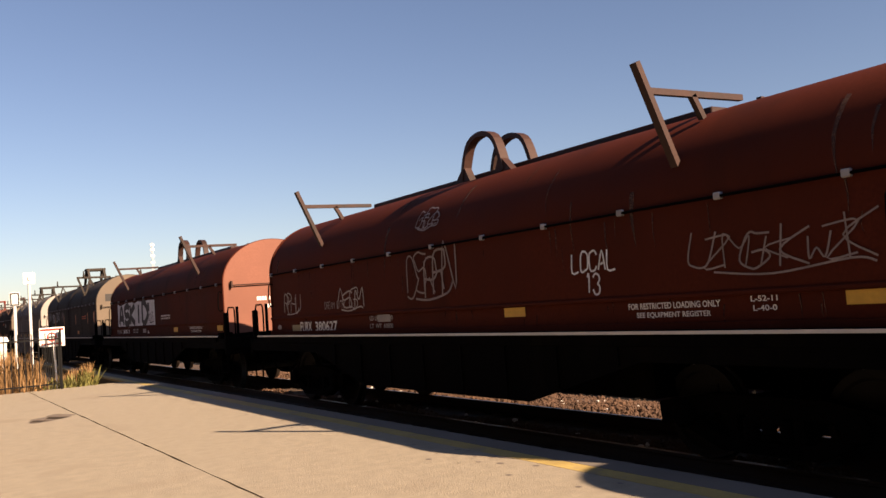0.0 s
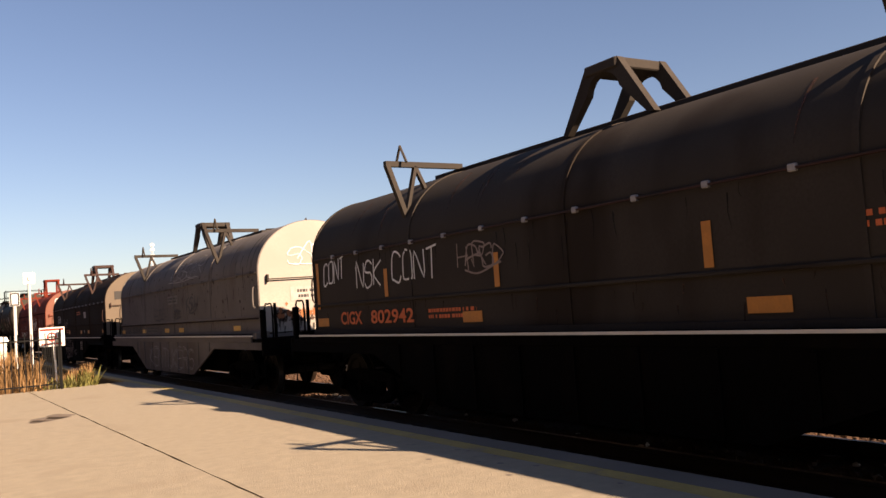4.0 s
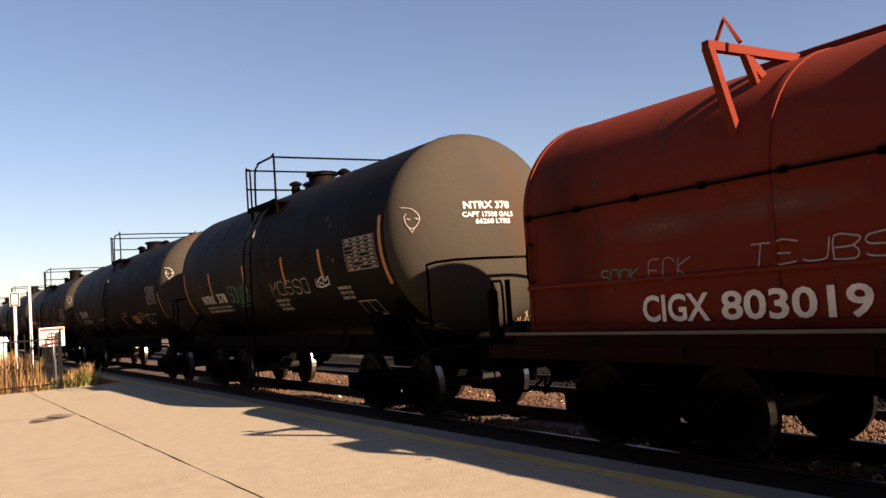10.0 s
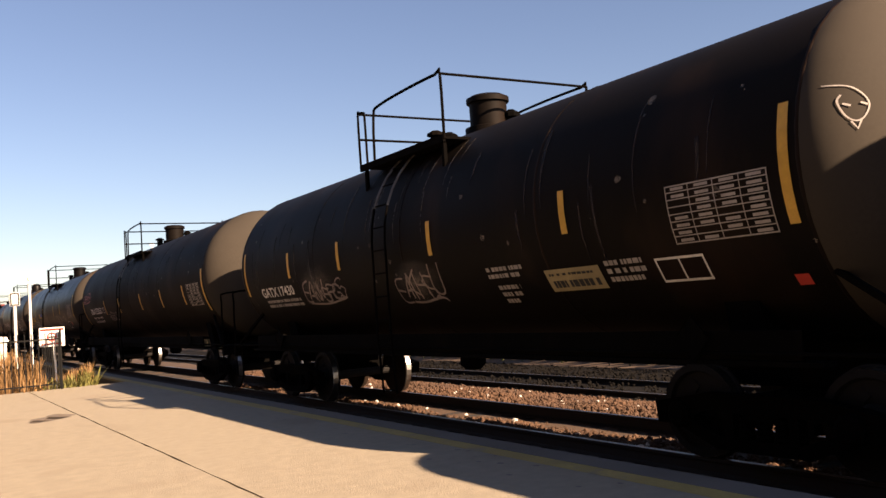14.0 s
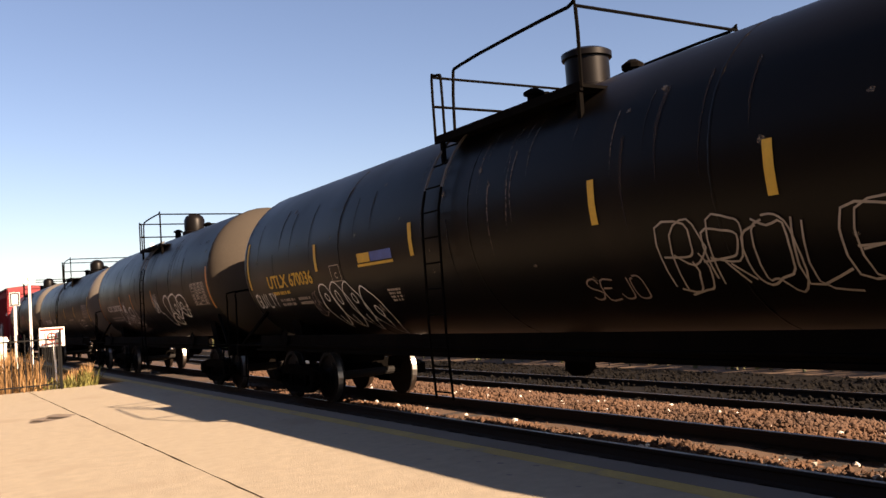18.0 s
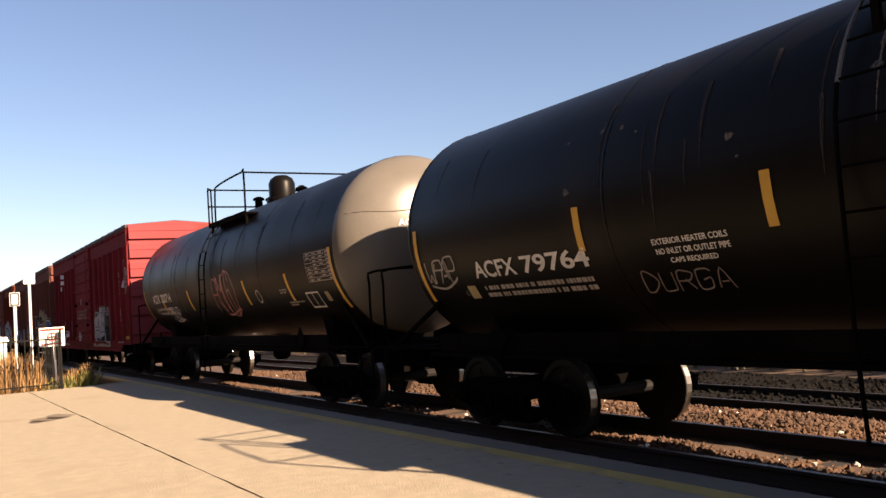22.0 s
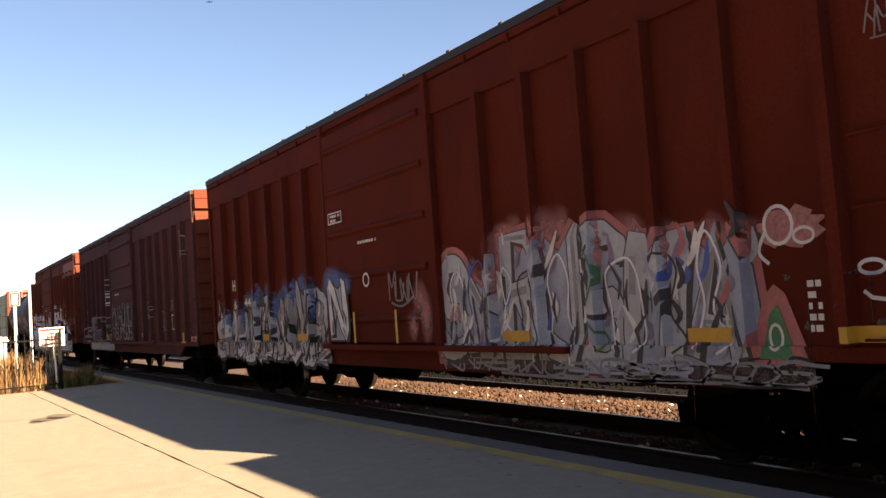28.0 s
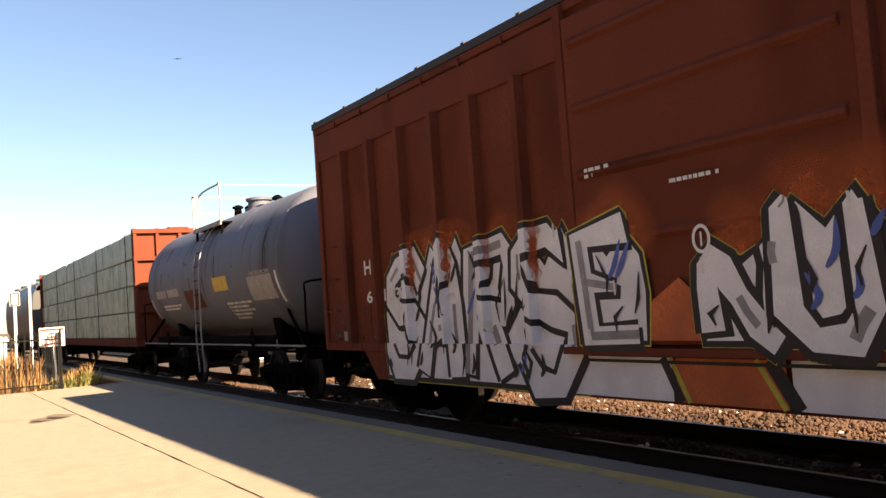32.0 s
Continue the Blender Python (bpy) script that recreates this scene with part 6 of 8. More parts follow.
    streaks(r, s, 0.2, 13.6, 2.54, 0.7, 40, 364, M_MIST_RUST, 0.022)
    part("stain_line", boxed(-1.272, -1.266, 0.0, 13.85, 1.596, 1.62), M_SILL, r, "dark rust line under the ridge")
    part("stain_line", boxed(-1.288, -1.282, 0.0, 13.85, 1.278, 1.298), M_SILL, r, "dark rust line along the base flange")
    streaks(r, s, 0.2, 13.6, 3.4, 0.8, 26, 366, M_MIST_BROWN, 0.04)
    streaks(r, s, 0.2, 13.6, 2.52, 0.5, 26, 367, M_MIST_SOOT, 0.012)
    blotches(r, s, 0.2, 13.6, 1.6, 3.0, 70, 365, M_MIST_RUST, 0.05)
    rnd = random.Random(9)
    spots = []
    for _ in range(70):
        x, z, q = rnd.uniform(-0.85, 0.3), 1.6 + abs(rnd.gauss(0, 0.1)), rnd.uniform(0.01, 0.05)
        spots.append([(x - q, z), (x, z - q * 1.6), (x + q, z), (x, z + q)])
    paint("rust_patch", spots, mat("orange_rust", (0.3, 0.11, 0.04), 0.9), r, e, 0.007)
    # dark brown
    r, s, e = coil_car(69.2, 14.1, M_BROWNH, M_ARM, "dark brown coil car with orange numbers and chalk tags", end_mat=M_ENDT, lug_mat=M_GREYP, belly=0.33, frame_mat=M_UNDER)
    stencil(r, s, "CIGX", 12.9, 1.42, 0.8, 0.21, M_ORANGE)
    stencil(r, s, "802944", 11.75, 1.42, 1.27, 0.2, M_ORANGE)
    small_print(r, s, 10.0, 1.55, [1.2, 1.2], M_ORANGE)
    word(r, s, "JFBM", 12.5, 1.95, 0.3, 0.24, 0.028, 14)
    tag(r, s, 10.6, 9.5, 1.75, 2.0, 41, M_GHOST, 0.025)
    paint("notice", rect(4.35, 4.9, 2.05, 2.3), M_DULL, r, s, 0.006)
    small_print(r, s, 6.7, 2.3, [1.0, 1.0], M_ORANGE)
    for y in (13.75, 13.0, 8.9, 5.6, 3.8, 0.6):
        reflector(r, s, y, 1.48, 0.4, 0.13, M_AMBER)
    side = Flat(1.49)
    paint("tag", bubble(8.3, 6.5, 0.72, 1.2, 0.02, 15, 3) + bubble(8.15, 6.5, 0.4, 0.82, 0.02, 115, 4) + ribbon(curved([(8.33, 1.2), (8.3, 0.8), (8.12, 0.5), (7.9, 0.42), (7.6, 0.4)], 4), 0.02), M_GHOST, r, side, 0.004, "faint chalk tag in bubble letters")
    paint("tag", ring_polys(6.25, 0.9, 0.2, 0.16, 0.018) + ring_polys(6.3, 0.9, 0.05, 0.06, 0.018) + ring_polys(6.19, 0.91, 0.05, 0.06, 0.018) + ribbon([(6.42, 0.82), (6.52, 0.7), (6.5, 0.55)], 0.018), M_GHOST, r, side, 0.004)
    paint("tag", hand("MATS", 6.02, 0.56, 0.2, 0.15, 0.016, 116, 0.1), M_DULL, r, side, 0.004)
    paint("notice", outline(3.75, 4.3, 0.8, 1.1, 0.02) + bars(4.22, 1.02, [0.38, 0.3, 0.36], 0.035, 0.05), M_DULL, r, side, 0.004)
    paint("mark", [[(4.87, 1.49), (4.79, 1.57), (4.71, 1.49), (4.79, 1.41)]], M_DULL, r, s, 0.012)
    paint("panel", rect(-0.9, 0.98, 2.62, 2.92), M_DARKP, r, e, 0.006)
    paint("notice", rect(-0.4, 0.55, 1.95, 2.3), M_INK, r, e, 0.006)
    paint("small_lettering", bars(-0.34, 2.16, [0.82], 0.08, 0.04, 1) + bars(-0.32, 2.03, [0.78], 0.08, 0.04, 1), M_ORANGE, r, e, 0.009)
    paint("notice", rect(0.35, 1.18, 1.47, 1.68), M_INK, r, e, 0.006)
    paint("car_number", text_polys("CIGX 802944", 0.38, 1.51, 0.75, 0.12, False) + bars(0.2, 1.44, [0.16], 0.06, 0.04, 1) + bars(0.25, 1.34, [0.18], 0.06, 0.04, 1) + bars(0.3, 1.24, [0.18], 0.06, 0.04, 1), M_ORANGE, r, e, 0.009)
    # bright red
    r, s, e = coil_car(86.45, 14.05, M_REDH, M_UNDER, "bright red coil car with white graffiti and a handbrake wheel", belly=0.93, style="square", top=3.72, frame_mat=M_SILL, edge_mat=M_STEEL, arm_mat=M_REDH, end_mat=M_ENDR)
    stencil(r, s, "CIGX", 12.15, 1.345, 0.87, 0.26)
    stencil(r, s, "803019", 11.14, 1.345, 1.5, 0.26)
    paint("small_lettering", text_polys("LD LMT 225200", 9.5, 1.55, 0.86, 0.075) + text_polys("LT  WT   60800", 9.48, 1.41, 0.86, 0.075), M_DULL, r, s, 0.02)
    # rounded letters of one big tag with a ring above them and a scroll below
    strokes = [
        [(75, 135), (45, 142), (38, 172), (75, 182), (85, 215), (70, 250), (45, 240), (33, 200)],
        [(116, 215), (122, 150), (135, 160), (147, 205), (153, 150)],
        [(186, 150), (185, 180), (190, 210)],
        [(196, 218), (199, 105), (226, 85), (240, 112), (205, 165), (236, 180), (214, 200), (218, 236), (250, 226), (275, 185)],
        [(5, 155), (30, 205)], [(30, 150), (8, 200)], [(250, 115), (295, 150)], [(290, 105), (256, 160)]]
    spot = lambda u, v: (5.71 - u * 0.0069, 2.38 - (v - 95) * 0.00382 - u * 0.00057)
    polys = []
    for st in strokes:
        polys += ribbon(curved([spot(u, v) for u, v in st], 4) if len(st) > 2 else [spot(u, v) for u, v in st], 0.058)
    for u, v, ry, rz in ((98, 185, 0.1, 0.1), (172, 182, 0.1, 0.11), (110, 96, 0.13, 0.075), (130, 240, 0.24, 0.055)):
        polys += ring_polys(*spot(u, v), ry, rz, 0.045)
    paint("tag", polys + ring_polys(*spot(130, 240), 0.1, 0.03, 0.03), M_LETTER, r, s, 0.038, "white spray tag in round letters")
    word(r, s, "JFBM", 5.15, 2.74, 0.2, 0.17, 0.018, 19, M_DULL)
    word(r, s, "MYSK", 3.28, 1.95, 0.3, 0.26, 0.02, 51, M_GHOST, 0.15)
    paint("tag", ribbon(curved([(2.5, 2.2), (2.42, 1.95), (2.36, 1.76)], 3), 0.02) + ribbon(curved([(3.2, 2.0), (3.12, 1.85), (3.08, 1.78)], 3), 0.02), M_GHOST, r, s, 0.009)
    word(r, s, "BK", 1.93, 1.98, 0.22, 0.32, 0.018, 52, M_GHOST)
    tag(r, s, 1.0, 0.15, 1.92, 2.2, 53, M_FADEG, 0.018, 7)
    tag(r, s, 7.3, 6.3, 1.72, 1.9, 54, M_GHOST, 0.016, 6)
    word(r, s, "SOOK", 12.75, 1.75, 0.13, 0.15, 0.016, 55, M_GREEN)
    word(r, s, "FCK", 12.05, 1.74, 0.2, 0.2, 0.014, 255, M_GHOST)
    word(r, s, "TEJBS", 10.8, 1.8, 0.18, 0.28, 0.014, 56, M_DULL)
    small_print(r, s, 7.6, 2.1, [0.9, 0.85], M_GHOST, 0.05)
    puffs(r, s, [(11.8, 2.25, 0.9, 0.16), (10.4, 2.28, 0.9, 0.14), (7.4, 2.2, 0.8, 0.22)], M_MIST_ROSE, 0.004)
    paint("notice", rect(1.67, 2.24, 1.4, 1.62), M_INK, r, s, 0.006)
    paint("notice", outline(1.65, 2.26, 1.34, 1.64, 0.016) + rect(1.94, 1.956, 1.4, 1.63) + rect(1.66, 2.25, 1.395, 1.41), M_GHOST, r, s, 0.008)
    for y in np.arange(2.8, 8.0, 0.47):
        reflector(r, s, y, 1.55, 0.12, 0.1, M_GHOST)

    polys = []
    for k, (wd, x0, z0, h, w) in enumerate((("READ", -0.72, 2.92, 0.34, 0.36), ("BOOKS", -0.62, 2.55, 0.32, 0.29))):
        polys += [[(-a, b) for a, b in q] for q in hand(wd, -x0, z0 + 0.0, h, w, 0.04, 21 + k, 0.0, 0.0)]
    paint("painted_slogan", polys + ribbon(curved([(0.7, 2.62), (0.75, 2.5), (0.3, 2.46), (0.0, 2.5), (0.1, 2.58), (0.4, 2.54)], 4), 0.045), M_SPRAY, r, e, 0.008, "white brushed words READ BOOKS")
    paint("tag", [[(-a, b) for a, b in q] for q in hand("CHA", -0.35, 1.9, 0.42, 0.3, 0.045, 25)], M_GOLD, r, e, 0.008)
    paint("notice", rect(-0.1, 0.95, 1.5, 1.7), M_RED, r, e, 0.006)
    paint("car_number", text_polys("CIGX 803019", -0.05, 1.53, 0.9, 0.13, False), M_LETTER, r, e, 0.009)
    paint("small_lettering", bars(-0.5, 2.2, [0.9], 0.07, 0.04, 1) + bars(-0.5, 2.08, [0.6], 0.07, 0.04, 1) + bars(0.25, 1.4, [0.5, 0.5, 0.5], 0.05, 0.04, 1), M_GOLD, r, e, 0.009)
    hb = part("handbrake", boxed(-0.78, -0.42, -0.8, -0.5, 1.27, 2.1, bevel=0.08), M_UNDER, r)
    rim = [(-0.6 + 0.3 * math.cos(a), -0.86, 2.15 + 0.3 * math.sin(a)) for a in (k * math.tau / 28 for k in range(29))]
    wheel = bmesh.new()
    tube(wheel, rim, 0.018, 5)
    for k in range(6):
        a = k * math.tau / 6
        tube(wheel, [(-0.6, -0.88, 2.15), (-0.6 + 0.3 * math.cos(a), -0.86, 2.15 + 0.3 * math.sin(a))], 0.014, 4)
    lathe(wheel, [(-0.95, 0.04), (-0.92, 0.1), (-0.8, 0.1)], (-0.6, 0, 2.15), "y", 12)
    part("brake_wheel", wheel, M_UNDER, hb)


def head_mask(root, e, x, z, k, material):
    """A chalked face with a long curved brow, as one hand left it on several tank heads."""
    brow = curved([(x - 0.16 * k, z + 0.3 * k), (x + 0.05 * k, z + 0.24 * k), (x + 0.17 * k, z + 0.04 * k), (x + 0.1 * k, z - 0.14 * k), (x, z - 0.2 * k), (x - 0.09 * k, z - 0.12 * k), (x - 0.12 * k, z + 0.06 * k), (x - 0.07 * k, z + 0.15 * k)], 5)
    polys = ribbon(brow, 0.011) + ribbon([(x - 0.03, z - 0.2 * k), (x, z - 0.3 * k), (x + 0.03, z - 0.19 * k)], 0.014)
    polys += ribbon([(x - 0.05, z + 0.02), (x - 0.01, z + 0.0)], 0.016) + ribbon([(x + 0.05, z + 0.02), (x + 0.09, z)], 0.016)
    paint("tag", polys, material, root, e, 0.009)


def train_tanks():
    def usual(r, s, y, num_w, lines=2, z=2.05, h=0.2, m=None):
        small_print(r, s, y, z - 0.16, [num_w * 1.05] * lines, M_DULL if m is None else m, 0.05)
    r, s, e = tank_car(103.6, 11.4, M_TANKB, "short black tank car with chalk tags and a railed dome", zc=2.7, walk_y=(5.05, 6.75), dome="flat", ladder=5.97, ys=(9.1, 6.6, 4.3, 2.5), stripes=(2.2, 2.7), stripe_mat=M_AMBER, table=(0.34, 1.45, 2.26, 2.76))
    stencil(r, s, "NTRX", 10.03, 2.0, 0.95, 0.19)
    stencil(r, s, "378", 8.85, 2.0, 0.65, 0.21)
    usual(r, s, 10.0, 1.8)
    word(r, s, "SONAR", 7.93, 2.0, 0.32, 0.28, 0.03, 61, M_GREEN, 0.15)
    tag(r, s, 7.4, 6.9, 1.9, 2.0, 161, M_GREEN, 0.018, 4)
    word(r, s, "MOSSO", 5.19, 2.02, 0.24, 0.4, 0.02, 30, M_DULL, 0.1)
    tag(r, s, 2.9, 2.4, 2.1, 2.22, 62, M_SPRAY, 0.02, 3)
    small_print(r, s, 5.2, 1.9, [0.7, 0.6, 0.6])
    small_print(r, s, 2.1, 2.0, [0.5, 0.5, 0.5])
    paint("notice", outline(0.98, 1.64, 1.56, 1.8, 0.02) + rect(1.3, 1.32, 1.58, 1.78), M_DULL, r, s, 0.009)
    tag(r, s, 0.8, -0.1, 1.2, 1.4, 63, M_GHOST, 0.02, 4)
    head_mask(r, e, -1.27, 2.87, 0.62, M_DULL)
    paint("car_number", text_polys("NTRX 378", -0.54, 2.99, 0.78, 0.11, False), M_LETTER, r, e, 0.09)
    paint("small_lettering", text_polys("CAPT 17508 GALS", -0.57, 2.87, 0.86, 0.075, False) + text_polys("66268 LTRS", -0.37, 2.77, 0.6, 0.075, False), M_LETTER, r, e, 0.09)
    r, s, e = tank_car(117.55, 15.55, M_TANKB, "long black tank car with slanted orange reflectors and a low dome", zc=2.65, walk_y=(6.4, 8.0), dome="flat", stripes=(1.85, 2.2), stripe_mat=M_AMBER, table=(0.68, 1.83, 2.2, 2.7), nose=0.15)
    stencil(r, s, "TEIX", 14.29, 2.04, 0.85, 0.23)
    stencil(r, s, "2491", 13.34, 2.04, 0.8, 0.23)
    usual(r, s, 14.25, 1.8)
    for ya, yb in ((12.57, 12.42), (9.45, 9.33), (6.42, 6.24), (2.94, 2.79)):
        paint("reflector", [[(ya, 1.94), (ya - 0.1, 1.94), (yb - 0.1, 1.53), (yb, 1.53)]], M_AMBER, r, s, 0.008)
    small_print(r, s, 10.64, 1.88, [1.05], M_DULL, 0.045)
    paint("notice", rect(3.91, 4.73, 1.69, 1.92), M_GOLD, r, s, 0.009)
    small_print(r, s, 4.65, 1.83, [0.66, 0.5], M_BLACKP, 0.045, 0.012)
    paint("notice", outline(2.12, 2.77, 1.65, 1.94, 0.02) + rect(2.44, 2.46, 1.67, 1.92), M_LETTER, r, s, 0.0095)
    small_print(r, s, 6.0, 2.0, [0.6, 0.5])
    small_print(r, s, 3.7, 1.95, [0.7, 0.6, 0.5])
    small_print(r, s, 1.9, 1.9, [0.6])
    head_mask(r, e, -1.29, 2.97, 0.6, M_LETTER)
    paint("car_number", text_polys("TEIX 2491", -0.6, 3.13, 0.68, 0.13, False), M_LETTER, r, e, 0.09)
    paint("small_lettering", text_polys("CAPT 30190 GALS", -0.47, 2.99, 0.42, 0.06, False) + text_polys("114270 LTRS", -0.44, 2.91, 0.36, 0.06, False), M_LETTER, r, e, 0.09)
    puffs(r, e, [(-0.4, 3.93, 0.4, 0.16), (0.1, 3.86, 0.4, 0.2), (1.05, 3.3, 0.25, 0.4)], M_MIST_TAN, 0.003)
    r, s, e = tank_car(135.88, 14.0, M_TANKB, "black tank car with yellow reflectors, chalk tags and a capped dome", walk_y=(6.0, 8.6), ladder=7.46, dome_y=6.78, dome="low", ys=(11.4, 9.17, 6.18, 3.3), stripes=(2.3, 2.75), tail=(2.06, 2.92), nose=0.3, table=(0.62, 1.77, 2.05, 2.57))
    stencil(r, s, "GATX", 13.09, 2.0, 0.85, 0.18)
    stencil(r, s, "17430", 12.14, 2.0, 0.75, 0.18)
    usual(r, s, 13.0, 1.7)
    tag(r, s, 10.97, 9.26, 1.85, 2.12, 66, M_GHOST, 0.03, 8)
    tag(r, s, 7.44, 6.22, 1.75, 2.08, 67, M_GHOST, 0.03, 6)
    paint("notice", rect(2.95, 3.88, 1.71, 1.95), M_SAND, r, s, 0.009)
    small_print(r, s, 3.82, 1.88, [0.75], M_BLACKP, 0.025, 0.012)
    paint("small_lettering", bars(3.8, 1.75, [0.78], 0.075, 0.02), M_BLACKP, r, s, 0.012)
    puffs(r, s, [(10.3, 2.1, 0.8, 0.35), (6.8, 2.0, 0.7, 0.3)], M_MIST_DUST, 0.006)
    small_print(r, s, 5.0, 2.0, [0.75, 0.65])
    small_print(r, s, 4.9, 1.78, [0.45, 0.4, 0.3])
    small_print(r, s, 2.85, 1.93, [0.55, 0.6, 0.5])
    paint("notice", outline(1.51, 2.13, 1.72, 1.95, 0.022) + rect(1.81, 1.83, 1.74, 1.93), M_LETTER, r, s, 0.009)
    paint("notice", rect(0.53, 0.67, 1.62, 1.71), M_RED, r, s, 0.009)
    head_mask(r, e, -1.3, 2.93, 0.6, M_DULL)
    paint("car_number", text_polys("GATX 17430", -0.74, 3.1, 0.6, 0.1, False), M_LETTER, r, e, 0.09)
    paint("small_lettering", bars(-0.7, 2.98, [0.16, 0.16, 0.16], 0.045, 0.03, 1) + bars(-0.46, 2.98, [0.32, 0.3, 0.3], 0.045, 0.03, 1) + bars(-0.6, 2.74, [0.4], 0.05, 0.03, 1) + bars(-0.45, 2.66, [0.26], 0.05, 0.03, 1), M_LETTER, r, e, 0.09)
    r, s, e = tank_car(152.85, 17.25, M_TANKB, "long brown-black tank car with white numbers and a tall capped dome", zc=2.68, walk_y=(7.4, 9.9), dome="low", ys=(12.77, 10.25, 7.0, 4.4, 2.0), stripes=(2.07, 2.55))
    stencil(r, s, "DBUX", 15.73, 2.12, 0.92, 0.21)
    stencil(r, s, "250551", 14.72, 2.12, 1.22, 0.22)
    paint("small_lettering", text_polys("LD LMT  210900 LB  95 650 KG", 15.62, 1.95, 1.75, 0.075) + text_polys("LT WT  75100 LB  34 050 KG", 15.62, 1.81, 1.75, 0.075), M_LETTER, r, s, 0.008)
    paint("notice", outline(13.02, 13.25, 2.12, 2.34, 0.02), M_LETTER, r, s, 0.009)
    paint("small_lettering", text_polys("PLATE", 13.215, 2.265, 0.16, 0.045) + text_polys("C", 13.17, 2.155, 0.07, 0.08), M_LETTER, r, s, 0.009)
    tag(r, s, 16.94, 15.43, 2.62, 2.86, 68, M_PINK, 0.028, 6)
    tag(r, s, 12.6, 11.2, 1.9, 2.1, 69, M_GHOST, 0.02, 7)
    r, s, e = tank_car(172.75, 16.85, M_TANK, "long glossy black tank car with yellow lettering", zc=2.64, walk_y=(6.4, 9.45), ladder=9.15, dome="low", ys=(13.25, 9.9, 6.1, 3.94), stripes=(2.34, 2.79), stripe_mat=M_GOLD, table=(0.67, 1.8, 2.14, 2.68), tail=(2.18, 3.1))
    stencil(r, s, "UTLX", 15.7, 2.15, 0.98, 0.24, M_GOLD)
    stencil(r, s, "670036", 14.6, 2.15, 1.07, 0.24, M_GOLD)
    small_print(r, s, 15.6, 2.03, [0.85], M_GOLD, 0.06)
    small_print(r, s, 15.4, 1.9, [0.7, 0.65], M_DULL)
    small_print(r, s, 14.5, 1.9, [0.55, 0.55], M_DULL)
    word(r, s, "GUILTY", 16.62, 1.83, 0.24, 0.185, 0.028, 31)
    paint("tag", bubble(13.5, 11.5, 1.32, 2.08, 0.024, 70, 4), M_SPRAY, r, s, 0.009)
    tag(r, s, 13.95, 13.6, 1.65, 1.95, 270, M_GHOST, 0.015, 3)
    paint("logo", outline(10.48, 11.65, 2.3, 2.34, 0.03) + rect(11.2, 11.62, 2.36, 2.5), M_GOLD, r, s, 0.009)
    paint("logo", rect(10.5, 11.18, 2.36, 2.5), M_BLUE, r, s, 0.009)
    paint("notice", outline(12.35, 12.72, 2.13, 2.4, 0.015), M_DULL, r, s, 0.009)
    stencil(r, s, "C", 12.58, 2.18, 0.1, 0.1, M_DULL)
    word(r, s, "A", 11.6, 1.6, 0.12, 0.1, 0.014, 271, M_DULL)
    small_print(r, s, 11.0, 1.9, [0.4, 0.35, 0.4, 0.3], M_DULL, 0.03)
    paint("tag", hand("BROLEK", 5.35, 1.66, 0.5, 0.48, 0.02, 71, 0.15, 0, 0.13) + hand("BROLEK", 5.27, 1.62, 0.58, 0.48, 0.018, 171, 0.15, 0, 0.13), M_DULL, r, s, 0.009)
    word(r, s, "SEJO", 6.6, 1.6, 0.2, 0.22, 0.018, 32, M_GHOST)
    word(r, s, "A T", 0.62, 1.22, 0.2, 0.2, 0.022, 33, M_SPRAY)
    paint("notice", outline(1.96, 2.52, 1.7, 1.98, 0.02), M_LETTER, r, s, 0.009)
    paint("notice", rect(1.4, 1.7, 1.82, 1.95), M_PINK, r, s, 0.009)
    paint("car_number", text_polys("UTLX 670036", -0.72, 3.48, 1.0, 0.12, False), M_GOLD, r, e, 0.12)
    paint("small_lettering", bars(-0.49, 3.33, [0.5], 0.055, 0.03, 1) + bars(-0.47, 3.17, [0.42, 0.42, 0.6, 0.24, 0.45, 0.4], 0.05, 0.028, 1), M_GOLD, r, e, 0.12)
    paint("small_lettering", bars(-0.3, 3.25, [0.18], 0.05, 0.03, 1), M_LETTER, r, e, 0.12)
    tag(r, e, 0.05, 0.45, 3.0, 3.2, 72, M_SPRAY, 0.025, 3, 0.12)
    tag(r, e, 0.15, 0.5, 2.72, 2.95, 172, M_SPRAY, 0.025, 3, 0.12)
    r, s, e = tank_car(192.3, 13.75, M_TANK, "glossy black tank car with large white chalk graffiti", stern=0.22, zc=2.7, walk_y=(5.2, 7.8), ladder=6.35, ys=(10.15, 8.5, 5.75), stripes=(2.11, 2.58), stripe_mat=M_AMBER)
    stencil(r, s, "ACFX", 12.47, 2.12, 0.85, 0.2)
    stencil(r, s, "200703", 11.5, 2.12, 1.25, 0.2)
    usual(r, s, 12.4, 1.9)
    word(r, s, "CAWBI", 10.62, 1.7, 0.46, 0.48, 0.05, 34, M_SPRAY, 0.15)
    paint("tag", hand("CAWBI", 10.56, 1.55, 0.5, 0.48, 0.022, 134, 0.15), M_DULL, r, s, 0.009)
    face = [[(9.76 + 0.17 * math.cos(k * 0.5236), 2.2 + 0.1 * math.sin(k * 0.5236)) for k in range(12)]]
    paint("tag", face + ribbon([(9.9, 2.28), (9.97, 2.4)], 0.025) + ribbon([(9.7, 2.3), (9.64, 2.4)], 0.025) + rect(9.68, 9.84, 2.05, 2.13), M_SPRAY, r, s, 0.009, "sprayed white face with two horns")
    paint("tag", ring_polys(9.82, 2.2, 0.03, 0.02, 0.025, 8) + ring_polys(9.68, 2.2, 0.03, 0.02, 0.025, 8), M_INK, r, s, 0.012)
